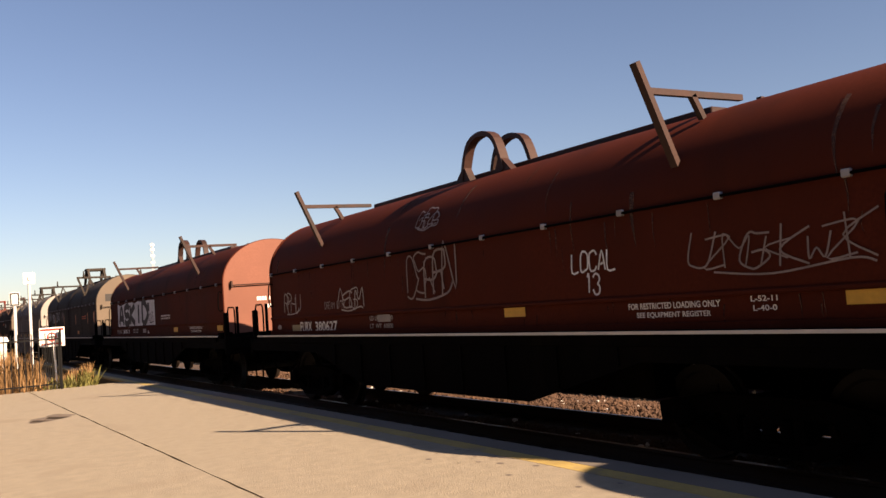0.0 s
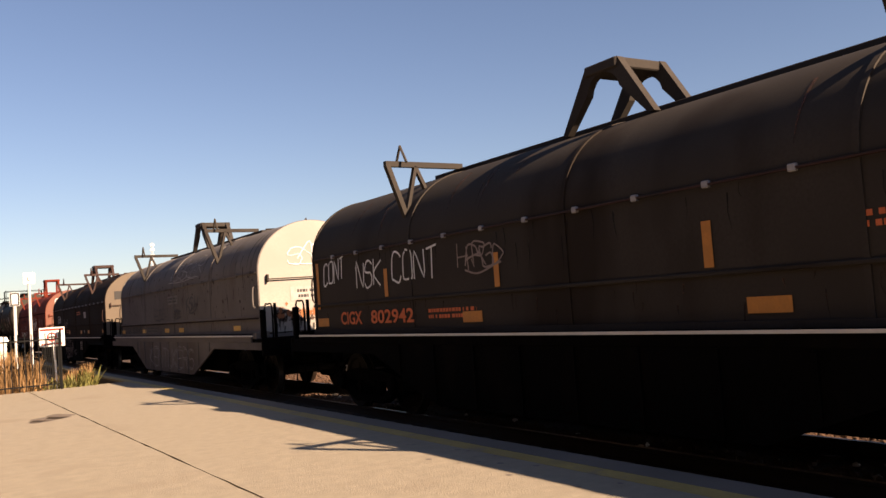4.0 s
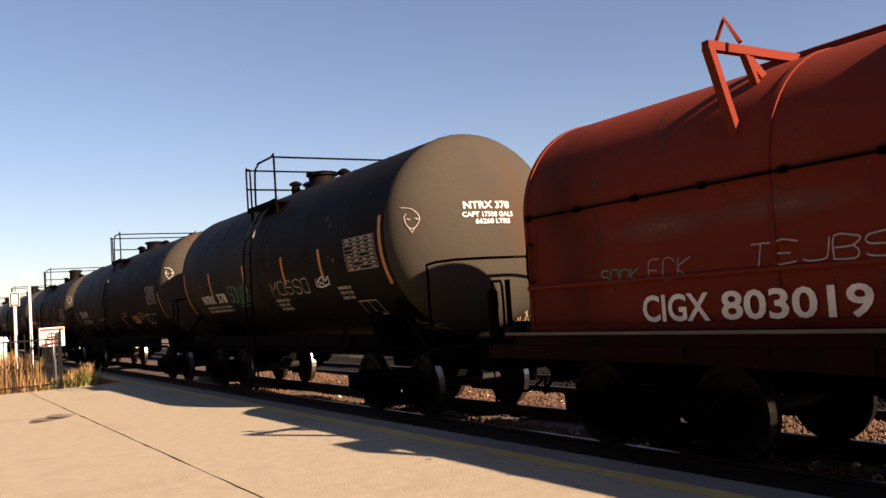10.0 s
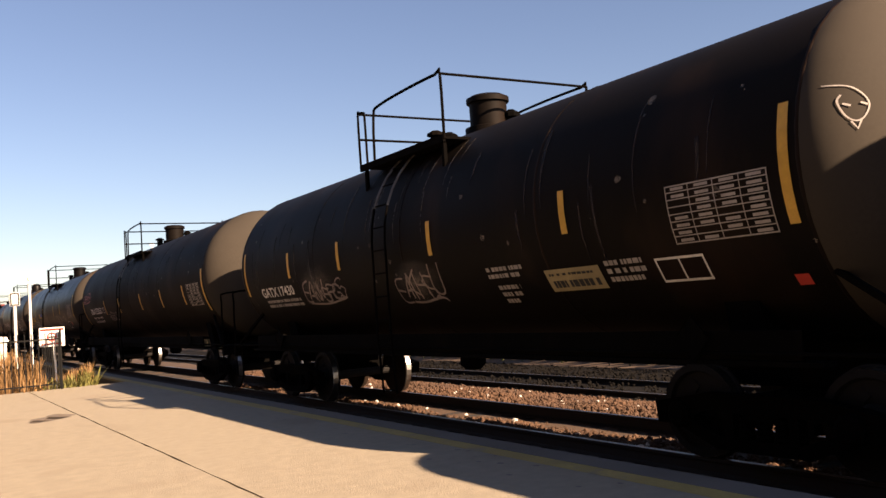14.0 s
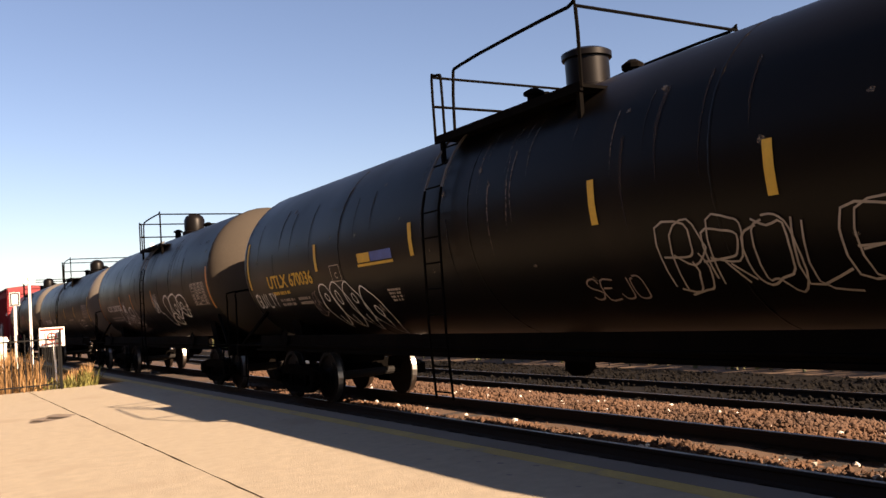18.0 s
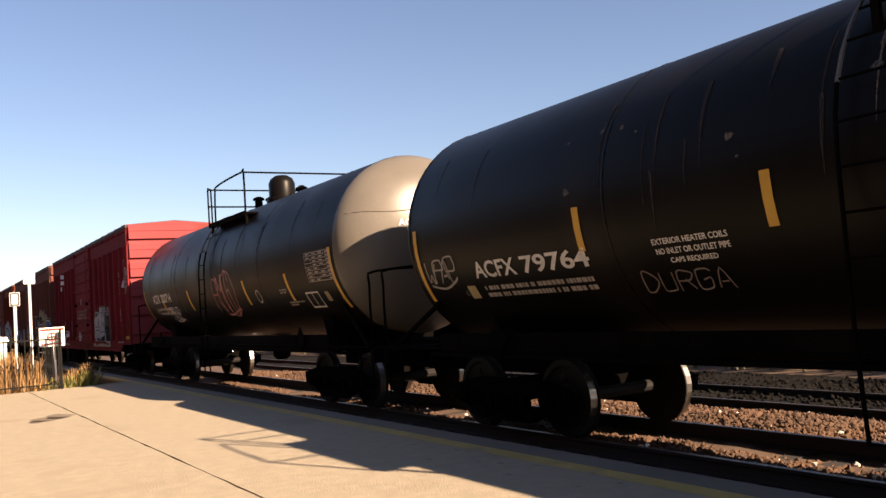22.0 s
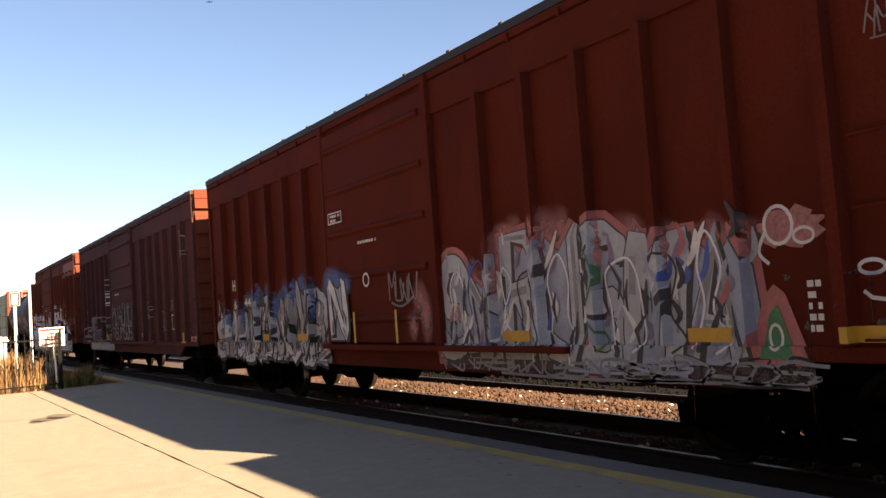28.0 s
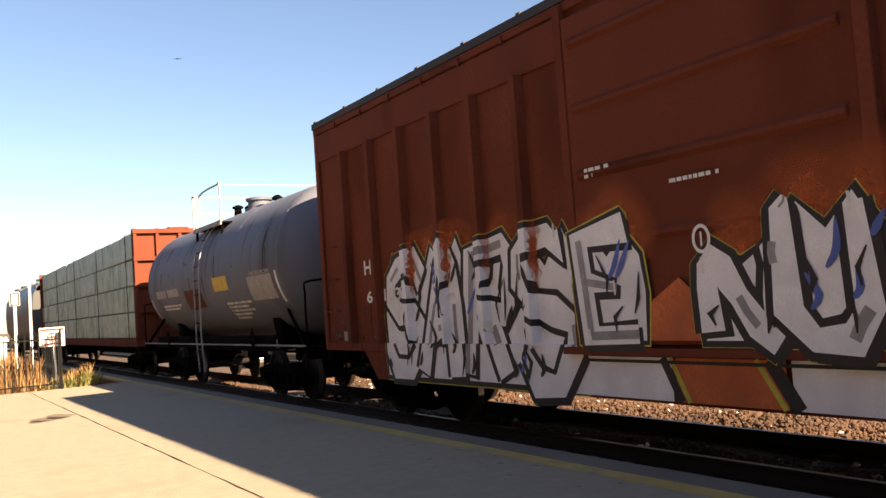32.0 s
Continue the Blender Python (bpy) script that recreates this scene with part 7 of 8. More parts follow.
    tag(r, s, 10.5, 8.2, 1.5, 1.85, 73, M_GHOST, 0.03, 8)
    tag(r, s, 5.75, 5.25, 2.0, 2.38, 74, M_SPRAY, 0.022, 6)
    paint("tag", ribbon(curved([(5.3, 2.2), (5.25, 1.95), (5.02, 1.87), (4.88, 1.62), (4.66, 1.56), (4.44, 1.75), (4.48, 2.0), (4.54, 2.2), (4.35, 2.34), (4.1, 2.36), (3.95, 2.2), (4.1, 1.98), (4.25, 1.8)], 5), 0.04) + bubble(4.3, 3.7, 1.58, 1.92, 0.04, 76, 1) + bubble(3.9, 2.4, 1.75, 2.4, 0.04, 75, 2), M_SPRAY, r, s, 0.009)
    small_print(r, s, 2.8, 2.0, [0.5, 0.5])
    paint("car_number", text_polys("ACFX 200703", -0.62, 3.17, 0.72, 0.11, False), M_LETTER, r, e, 0.09)
    paint("small_lettering", bars(-0.45, 3.06, [0.35], 0.045, 0.04, 1) + bars(-0.4, 2.97, [0.35], 0.045, 0.04, 1), M_LETTER, r, e, 0.09)
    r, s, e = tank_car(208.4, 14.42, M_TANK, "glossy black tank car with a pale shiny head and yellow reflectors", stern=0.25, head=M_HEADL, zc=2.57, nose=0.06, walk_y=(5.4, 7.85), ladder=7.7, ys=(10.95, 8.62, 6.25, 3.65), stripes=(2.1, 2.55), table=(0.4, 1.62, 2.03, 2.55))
    stencil(r, s, "ACFX", 13.02, 1.94, 0.85, 0.2)
    stencil(r, s, "79764", 12.05, 1.94, 1.15, 0.2)
    usual(r, s, 12.95, 1.9, 2, 1.95)
    paint("small_lettering", text_polys("EXTERIOR HEATER COILS", 9.98, 2.07, 0.88, 0.055) + text_polys("NO INLET OR OUTLET PIPE", 9.96, 1.98, 0.86, 0.055) + text_polys("CAPS REQUIRED", 9.82, 1.89, 0.55, 0.055), M_LETTER, r, s, 0.008)
    word(r, s, "DURGA", 10.3, 1.64, 0.18, 0.22, 0.014, 35, M_GHOST)
    tag(r, s, 14.16, 13.45, 1.93, 2.2, 76, M_DULL, 0.028, 4)
    paint("notice", rect(13.14, 13.32, 1.7, 1.86), M_SAND, r, s, 0.009)
    paint("notice", rect(0.78, 0.92, 1.68, 1.8), M_SAND, r, s, 0.009)
    word(r, s, "RAV", 7.17, 1.78, 0.22, 0.36, 0.022, 36, M_DULL)
    paint("logo", ring_polys(2.94, 1.9, 0.12, 0.09, 0.018), M_LETTER, r, s, 0.009)
    small_print(r, s, 5.4, 2.0, [1.2])
    paint("notice", outline(1.6, 2.32, 1.72, 1.98, 0.025) + rect(1.95, 1.97, 1.74, 1.96), M_LETTER, r, s, 0.0095)
    small_print(r, s, 3.0, 1.75, [0.35, 0.4, 0.3])
    paint("car_number", text_polys("ACFX 79764", -0.88, 2.98, 0.95, 0.13, False), M_LETTER, r, e, 0.09)
    paint("small_lettering", bars(-0.56, 2.82, [0.42], 0.055, 0.04, 1) + bars(-0.5, 2.73, [0.5], 0.055, 0.04, 1) + bars(-0.35, 2.64, [0.3], 0.055, 0.04, 1), M_LETTER, r, e, 0.09)
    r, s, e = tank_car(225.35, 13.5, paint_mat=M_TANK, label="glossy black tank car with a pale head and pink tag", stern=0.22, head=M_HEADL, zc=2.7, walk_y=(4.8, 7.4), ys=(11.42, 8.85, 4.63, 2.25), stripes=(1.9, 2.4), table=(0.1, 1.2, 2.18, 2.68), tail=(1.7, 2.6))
    stencil(r, s, "ACFX", 12.46, 2.18, 0.77, 0.24)
    stencil(r, s, "200714", 11.56, 2.18, 1.02, 0.24)
    paint("small_lettering", text_polys("LD LMT  193700 LB  87850 KG", 12.32, 1.98, 1.6, 0.07) + text_polys("LT WT  69300 LB  31450 KG", 12.32, 1.86, 1.55, 0.07), M_LETTER, r, s, 0.008)
    paint("notice", rect(12.4, 12.52, 1.94, 2.06), M_SAND, r, s, 0.009)
    tag(r, s, 6.82, 5.45, 1.83, 2.6, 77, M_MIST_PINK, 0.04, 4)
    tag(r, s, 11.2, 10.3, 1.7, 2.0, 78, M_SPRAY, 0.025, 4)
    paint("notice", rect(0.64, 0.8, 1.84, 2.0), M_SAND, r, s, 0.0095)
    paint("logo", ring_polys(3.96, 2.05, 0.12, 0.12, 0.018), M_LETTER, r, s, 0.009)
    paint("notice", outline(1.06, 1.61, 1.74, 2.02, 0.025) + rect(1.33, 1.35, 1.76, 2.0), M_LETTER, r, s, 0.009)
    small_print(r, s, 2.55, 1.86, [0.7, 0.35], M_DULL, 0.028)
    small_print(r, s, 2.75, 2.1, [0.35, 0.3], M_DULL, 0.028)
    paint("car_number", text_polys("ACFX 200714", -0.63, 2.95, 0.95, 0.11, False), M_LETTER, r, e, 0.09)
    paint("small_lettering", text_polys("CAPT 21063 GALS", -0.5, 2.865, 0.66, 0.06, False) + text_polys("CAPT 79732 LITERS", -0.49, 2.785, 0.75, 0.06, False), M_LETTER, r, e, 0.09)


def train_boxcars():
    r, s, d = boxcar(240.69, 16.3, M_BOXR, M_ENDP, "red boxcar with ribbed sides, a closed door and silver graffiti", door=(6.6, 9.85), door_ribs=8, eave=4.8, rib_d=0.12, locks=True)
    paint("railway_name", bars(14.29, 3.86, [1.3], 0.17, 0.1, -1, 5) + bars(14.28, 3.59, [1.05], 0.17, 0.1, -1, 6) + bars(14.27, 3.33, [1.12], 0.17, 0.1, -1, 7), M_LETTER, r, s, 0.008)
    paint("emblem", ring_polys(14.83, 3.66, 0.24, 0.25, 0.07), M_LETTER, r, s, 0.008)
    paint("emblem", ring_polys(14.83, 3.68, 0.09, 0.1, 0.12, 12), M_DKGREY, r, s, 0.009)
    stencil(r, s, "CP", 15.04, 2.44, 0.45, 0.22)
    stencil(r, s, "214", 15.13, 2.0, 0.62, 0.24)
    stencil(r, s, "410", 14.25, 2.02, 0.65, 0.24)
    stencil(r, s, "C", 12.24, 2.88, 0.13, 0.12)
    paint("small_lettering", text_polys("201600", 14.15, 1.5, 0.46, 0.07) + text_polys("66400", 14.1, 1.38, 0.4, 0.07), M_LETTER, r, s, 0.008)
    small_print(r, s, 1.64, 3.32, [0.5, 0.42], M_DULL, 0.05)
    for k in range(4):
        small_print(r, s, 1.58, 3.06 - 0.13 * k, [0.07], M_DULL, 0.045)
        small_print(r, s, 1.36, 3.06 - 0.13 * k, [0.16], M_DULL, 0.045)
    paint("notice", outline(1.06, 1.52, 1.8, 2.2, 0.025) + rect(1.28, 1.3, 1.82, 2.18) + rect(1.08, 1.5, 1.97, 1.99), M_LETTER, r, s, 0.008)
    paint("notice", outline(12.01, 12.33, 2.82, 3.06, 0.02), M_LETTER, r, s, 0.008)
    paint("tag", ribbon(curved([(0.76, 3.52), (0.76, 3.68), (0.7, 3.74), (0.63, 3.68), (0.66, 3.58)], 4), 0.02), M_SPRAY, r, s, 0.009)
    word(r, s, "IOWA", 0.78, 3.2, 0.27, 0.17, 0.022, 40, M_SPRAY, 0.1)
    word(r, s, "DESK", 0.78, 2.86, 0.27, 0.17, 0.022, 41, M_SPRAY, 0.1)
    word(r, s, "ST.", 0.66, 2.66, 0.17, 0.13, 0.018, 46, M_SPRAY, 0.1)
    wild(r, s, 6.15, 3.45, 1.18, 2.3, 3, 42, M_SILVER, M_DULL, 0.07, (), 0.2, "CME", M_DKGREY, M_MIST_WHITE, 0.34, 0.045, (2.1, 2.16, 2.3))
    paint("overspray", rect(3.25, 6.4, 0.95, 1.14), M_MIST_WHITE, r, s, 0.006)
    word(r, s, "ORL", 3.24, 1.56, 0.27, 0.17, 0.03, 43, M_SPRAY)
    word(r, s, "S2.", 3.2, 1.34, 0.18, 0.15, 0.025, 43, M_SPRAY)
    word(r, d, "DUSRVSGZ", 9.3, 2.02, 0.3, 0.287, 0.024, 44, M_DULL, 0.15, off=0.01)
    tag(r, d, 9.2, 8.6, 1.2, 1.42, 79, M_SPRAY, 0.025, 4)
    paint("mark", ring_polys(8.3, 2.66, 0.09, 0.1, 0.03) + rect(8.29, 8.31, 2.6, 2.72), M_LETTER, r, d, 0.012)
    small_print(r, d, 8.6, 2.0, [0.5], M_DULL, 0.05, 0.05)
    word(r, s, "GK", 16.0, 2.8, 0.42, 0.36, 0.018, 80, M_SPRAY, 0.15)
    word(r, s, "RH", 15.15, 2.72, 0.45, 0.3, 0.018, 81, M_SPRAY, 0.15)
    word(r, s, "GESK.", 12.62, 1.28, 0.28, 0.165, 0.04, 45, M_CHALK, 0.1, 0.05)
    tag(r, s, 13.5, 12.65, 1.4, 1.95, 82, M_DULL, 0.022, 4)
    paint("tag", ribbon(curved([(13.5, 1.45), (13.3, 1.1), (13.0, 0.95), (12.6, 1.05), (12.3, 0.95), (12.15, 1.2), (12.4, 1.22)], 5), 0.025) + ribbon([(13.35, 1.5), (13.25, 1.0)], 0.022), M_SPRAY, r, s, 0.009)
    word(r, s, "SOC", 12.46, 1.77, 0.3, 0.26, 0.025, 83, M_GHOST)
    tag(r, s, 14.2, 13.75, 1.6, 1.8, 84, M_GHOST, 0.02, 4)
    part("patch_panel", boxed(-1.535, -1.5, 10.88, 11.61, 1.52, 1.96, bevel=0.006), M_DKGREY, r)
    part("patch_panel", boxed(-1.53, -1.5, 10.85, 11.57, 1.2, 1.5, bevel=0.006), M_BOXM, r)
    for k, (line, y, w) in enumerate((("SECURE", 10.55, 0.22), ("BOTH HASPS", 10.58, 0.36), ("BEFORE", 10.52, 0.22), ("MOVING CAR", 10.56, 0.34))):
        paint("small_lettering", text_polys(line, y, 3.2 - 0.095 * k, w, 0.065), M_LETTER, r, s, 0.008)
    paint("small_lettering", text_polys("L", 10.2, 2.04, 0.06, 0.1) + text_polys("50K", 10.43, 1.33, 0.22, 0.085), M_DULL, r, s, 0.008)
    for y in (15.62, 13.87, 10.4, 4.88, 3.04, 0.55):
        reflector(r, s, y, 1.24, 0.46, 0.12)
    for y in (2.33, 2.03, 12.16):
        reflector(r, s, y, 1.25, 0.15, 0.11, M_RED)
    for y in (2.18, 12.33, 12.0):
        reflector(r, s, y, 1.25, 0.14, 0.11, M_LETTER)
    small_print(r, s, 1.9, 1.08, [0.9], M_DULL, 0.05)
    r, s, d = boxcar(258.45, 16.25, M_BOXB, M_BOXB, "brown boxcar with gold, white and blue graffiti low on its side", door=(6.7, 9.9), door_ribs=5)
    wild(r, s, 6.75, 0.75, 1.12, 2.75, 6, 46, M_SAND, M_SPRAY, 0.05, ((M_BLUE, 14), (M_INK, 10), (M_SPRAY, 12)), 0.35, "NUKEHR", M_DKGREY, None, 0.36, 0.03, (2.3, 2.62, 2.25, 2.55, 2.75, 2.3))
    wild(r, d, 8.4, 6.75, 1.2, 2.0, 2, 146, M_SAND, M_SPRAY, 0.04, ((M_BLUE, 4),), 0.3, "SE", M_DKGREY, None, 0.34, 0.03)
    paint("graffiti", [[(1.35, 1.1), (1.25, 1.7), (0.95, 2.15), (0.6, 1.95), (0.22, 1.85), (0.14, 1.3), (0.3, 0.85), (0.62, 0.85), (0.8, 1.2)]], M_BLUE, r, s, 0.0225)
    paint("graffiti", ribbon(curved([(1.35, 1.1), (1.25, 1.7), (0.98, 2.2), (0.6, 1.98), (0.3, 1.95), (0.14, 1.8), (0.14, 1.3), (0.3, 0.85)], 4), 0.06), M_SPRAY, r, s, 0.0245)
    paint("graffiti", ribbon(curved([(0.75, 1.4), (0.5, 1.42), (0.3, 1.35), (0.42, 1.25), (0.6, 1.3)], 4), 0.035), M_SPRAY, r, s, 0.0245)
    paint("overspray", rect(0.9, 6.8, 0.84, 1.14), M_MIST_DUST, r, s, 0.006)
    wild(r, s, 15.6, 11.4, 1.0, 1.9, 6, 47, M_MAUVE, None, 0.05, ((M_SPRAY, 8),), 0.3, "", M_DKGREY, None, 0.28, 0.03)
    tag(r, d, 9.6, 8.0, 1.3, 1.8, 84, M_SPRAY, 0.03, 5)
    stencil(r, s, "HS", 15.6, 2.5, 0.32, 0.2)
    stencil(r, s, "61", 15.6, 2.12, 0.3, 0.2)
    word(r, s, "AE", 14.8, 1.5, 0.8, 0.6, 0.05, 48, M_SPRAY, 0.1)
    small_print(r, s, 10.6, 3.2, [0.3, 0.3, 0.3, 0.3], M_LETTER, 0.07)
    for y in (15.3, 11.2, 3.2, 0.6):
        reflector(r, s, y, 1.24, 0.36, 0.16)
    r, s, d = boxcar(276.1, 16.5, M_BOXM, M_BOXO, "maroon boxcar with two long white, pink and blue graffiti pieces", shift=0.16, door=(6.75, 10.0), door_ribs=5)
    wild(r, s, 6.7, 1.85, 0.98, 2.5, 7, 49, M_ICE, M_PINK, 0.1, ((M_SKYB, 46), (M_MAUVE, 14), (M_BLUE, 8), (M_LETTER, 18), (M_DKGREY, 16), (M_PINK, 6)), 0.3, "SNRUSMA", M_SKYB, M_MIST_PINK, 0.3, 0.018, (2.2, 2.0, 2.45, 2.4, 2.3, 2.3, 2.15), M_DKGREY)
    paint("graffiti", [[(1.45 + (0.3 + 0.07 * math.sin(k * 2.9)) * math.cos(k * 0.3142), 2.07 + (0.15 + 0.04 * math.sin(k * 2.3)) * math.sin(k * 0.3142)) for k in range(20)]], M_MIST_PINK, r, s, 0.008)
    paint("graffiti", ring_polys(1.55, 2.1, 0.13, 0.15, 0.03, 16) + ring_polys(1.33, 2.0, 0.09, 0.06, 0.025, 14) + ribbon(curved([(1.68, 2.05), (1.75, 1.9), (1.66, 1.8)], 4), 0.03), M_SPRAY, r, s, 0.010)
    paint("graffiti", [[(1.95, 1.0), (1.74, 1.55), (1.64, 1.64), (1.54, 1.56), (1.34, 1.0)]], M_PINK, r, s, 0.010)
    paint("graffiti", [[(1.8, 1.05), (1.7, 1.4), (1.62, 1.48), (1.48, 1.05)]], M_GREEN, r, s, 0.0172)
    paint("graffiti", ring_polys(1.65, 1.22, 0.06, 0.1, 0.025, 12), M_LETTER, r, s, 0.019)
    paint("overspray", rect(1.31, 6.6, 0.84, 1.02), M_MIST_DUST, r, s, 0.007)
    for k, ink in enumerate((M_CHALK, M_BLUE, M_CHALK, M_DKGREY, M_CHALK, M_GREEN, M_CHALK, M_DKGREY, M_CHALK)):
        y, lean = 6.5 - 0.5 * k, 0.12 * math.sin(2.3 * k)
        paint("tag", ribbon(curved([(y, 1.12), (y - 0.1 + lean, 1.5), (y - 0.05 + lean, 1.85), (y - 0.22, 2.05 + 0.1 * math.sin(1.7 * k)), (y - 0.36, 1.82), (y - 0.3 - lean, 1.45), (y - 0.42, 1.2), (y - 0.26, 1.08)], 5), 0.024), ink, r, s, 0.0195)
    tag(r, s, 6.6, 1.4, 0.84, 1.0, 188, M_GREYP, 0.03, 16, 0.01)
    tag(r, s, 4.4, 2.6, 0.9, 1.02, 189, M_SKYB, 0.03, 7, 0.011)
    tag(r, s, 2.4, 1.4, 0.84, 1.0, 190, M_INK, 0.022, 6, 0.012)
    wild(r, s, 16.25, 10.25, 0.84, 2.2, 9, 50, M_ICE, None, 0.1, ((M_SKYB, 14), (M_SAND, 8), (M_GREYP, 26), (M_DKGREY, 26), (M_INK, 34), (M_LETTER, 16)), 0.3, "SMNAENAVR", M_GREYP, M_MIST_BLUE, 0.25, 0.03, (1.6, 1.75, 1.8, 2.17, 2.05, 1.95, 2.17, 2.2, 2.0))
    wild(r, s, 15.0, 10.2, 0.82, 1.1, 8, 151, M_SPRAY, None, 0.1, (), 0.3, "", M_GREYP, None, 0.25, 0.025)
    paint("graffiti", rect(13.24, 13.55, 1.83, 2.13), M_DKGREY, r, s, 0.022)
    stencil(r, s, "H S", 15.1, 2.21, 0.42, 0.23, None, "car_number", 0.022)
    paint("notice", rect(14.62, 15.08, 1.8, 2.05), M_DKGREY, r, s, 0.027)
    paint("notice", rect(13.71, 14.4, 1.8, 2.1), M_DKGREY, r, s, 0.027)
    stencil(r, s, "61", 15.02, 1.83, 0.3, 0.17, None, "car_number", 0.03)
    stencil(r, s, "444", 14.36, 1.86, 0.56, 0.17, None, "car_number", 0.03)
    paint("notice", outline(9.3, 9.8, 3.02, 3.2, 0.02), M_LETTER, r, d, 0.006)
    paint("small_lettering", bars(9.72, 3.12, [0.36, 0.2], 0.04, 0.03), M_LETTER, r, d, 0.006)
    paint("mark", ring_polys(8.5, 2.08, 0.09, 0.09, 0.03), M_LETTER, r, d, 0.05)
    small_print(r, d, 8.7, 2.62, [0.6], M_LETTER, 0.04, 0.05)
    wild(r, d, 9.9, 9.3, 1.2, 2.2, 1, 51, M_SPRAY, None, 0.1, (), 0.2, "N", M_SKYB, M_MIST_BLUE, 0.22, 0.03)
    tag(r, d, 7.9, 7.2, 1.75, 2.05, 85, M_GHOST, 0.03, 4)
    puffs(r, d, [(7.05, 1.75, 0.22, 0.3), (6.9, 1.5, 0.2, 0.4), (7.25, 1.4, 0.16, 0.25)], M_MIST_PINK, 0.006)
    for y in (8.98, 7.66):
        paint("reflector", rect(y - 0.03, y + 0.03, 1.16, 1.62), M_GOLD, r, d, 0.05)
    for y in (15.78, 13.13, 11.4, 5.1, 2.32, 0.78):
        paint("reflector", rect(y - 0.24, y + 0.24, 1.18, 1.3), M_REFL, r, s, 0.024)
    tag(r, s, 0.7, 0.3, 3.35, 3.62, 86, M_GHOST, 0.014, 4)
    small_print(r, s, 1.34, 1.6, [0.12, 0.12, 0.12, 0.12, 0.12], M_LETTER, 0.05)
    paint("tag", ring_polys(0.8, 1.72, 0.1, 0.05, 0.03) + ribbon([(0.88, 1.55), (0.82, 1.5), (0.7, 1.48)], 0.03), M_SPRAY, r, s, 0.009)
    r, s, d = boxcar(293.95, 16.25, M_BOXP, M_BOXO, "purple-brown boxcar with grey graffiti on its door and tail", door=(6.75, 9.95), door_ribs=5)
    tag(r, s, 1.3, 0.75, 3.3, 3.75, 87, M_DULL, 0.018, 3)
    paint("tag", ring_polys(1.05, 3.55, 0.22, 0.3, 0.02), M_DULL, r, s, 0.012)
    puffs(r, d, [(9.2, 1.7, 0.8, 0.6), (8.2, 1.75, 0.9, 0.7), (7.3, 1.8, 0.8, 0.75), (7.1, 1.45, 0.7, 0.4)], M_MIST_DUST, 0.003)
    paint("tag", hand("MVAOMU", 9.68, 1.7, 0.55, 0.5, 0.022, 52, 0.1, 0, 0.12) + hand("MVAOMU", 9.62, 1.66, 0.63, 0.5, 0.018, 352, 0.1, 0, 0.12) + hand("NBUMSOB", 9.6, 1.25, 0.38, 0.42, 0.02, 152, 0.0, 0, 0.12) + hand("NBUMSOB", 9.55, 1.22, 0.43, 0.42, 0.016, 452, 0.0, 0, 0.12), M_DULL, r, d, 0.008)
    puffs(r, s, [(13.0, 1.5, 0.7, 0.5), (12.0, 1.45, 0.9, 0.5), (10.8, 1.5, 0.8, 0.5)], M_MIST_DUST, 0.006)
    paint("tag", hand("RBEHS", 13.4, 1.2, 0.8, 0.66, 0.035, 252, 0.0, 0, 0.1) + hand("RBEHS", 13.3, 1.15, 0.7, 0.66, 0.03, 253, 0.0, 0, 0.1), M_DULL, r, s, 0.009)
    paint("overspray", rect(10.0, 14.3, 0.84, 1.1), M_MIST_WHITE, r, s, 0.006)
    tag(r, s, 15.28, 14.32, 1.3, 1.66, 153, M_DULL, 0.03, 6)
    tag(r, s, 15.2, 14.4, 1.28, 1.45, 154, M_SAND, 0.025, 6, 0.011)
    tag(r, s, 14.2, 12.2, 1.15, 1.6, 155, M_GHOST, 0.03, 8)
    paint("notice", [[(15.15, 1.9), (15.15, 2.48), (14.46, 2.5), (14.46, 1.93)]], M_PRIMER, r, s, 0.007)
    paint("notice", rect(13.6, 14.29, 1.73, 2.06), M_PRIMER, r, s, 0.007)
    stencil(r, s, "CP", 15.14, 2.12, 0.44, 0.22)
    stencil(r, s, "224", 15.12, 1.76, 0.65, 0.24)
    stencil(r, s, "070", 14.24, 1.76, 0.6, 0.24)
    paint("small_lettering", bars(14.12, 1.43, [0.6, 0.5], 0.08, 0.06), M_LETTER, r, s, 0.012)
    paint("tag", [[(16.0 - 0.2 * (0.5 - 0.5 * math.cos(k * 0.6)), 1.87 + 0.09 * math.sin(k * 0.6)) for k in range(10)]] + ribbon([(15.78, 1.88), (15.72, 1.8), (15.62, 1.95), (15.58, 1.78), (15.66, 1.96), (15.5, 1.84)], 0.025), M_SPRAY, r, s, 0.009)
    paint("notice", outline(10.25, 10.95, 2.35, 2.85, 0.02), M_LETTER, r, s, 0.008)
    small_print(r, s, 10.85, 2.72, [0.45, 0.5, 0.4, 0.5], M_LETTER, 0.06)
    paint("notice", outline(10.35, 10.95, 3.05, 3.25, 0.02), M_LETTER, r, s, 0.008)
    small_print(r, d, 8.9, 2.62, [0.7], M_LETTER, 0.05, 0.05)
    small_print(r, s, 9.96, 2.2, [0.25, 0.25, 0.25, 0.25], M_LETTER, 0.06)
    word(r, s, "DRAK", 2.55, 1.95, 0.25, 0.17, 0.025, 54, M_GHOST)
    tag(r, s, 3.4, 2.8, 1.5, 1.9, 88, M_GHOST, 0.03, 4)
    tag(r, s, 5.19, 4.4, 1.85, 2.2, 89, M_DULL, 0.016, 5)
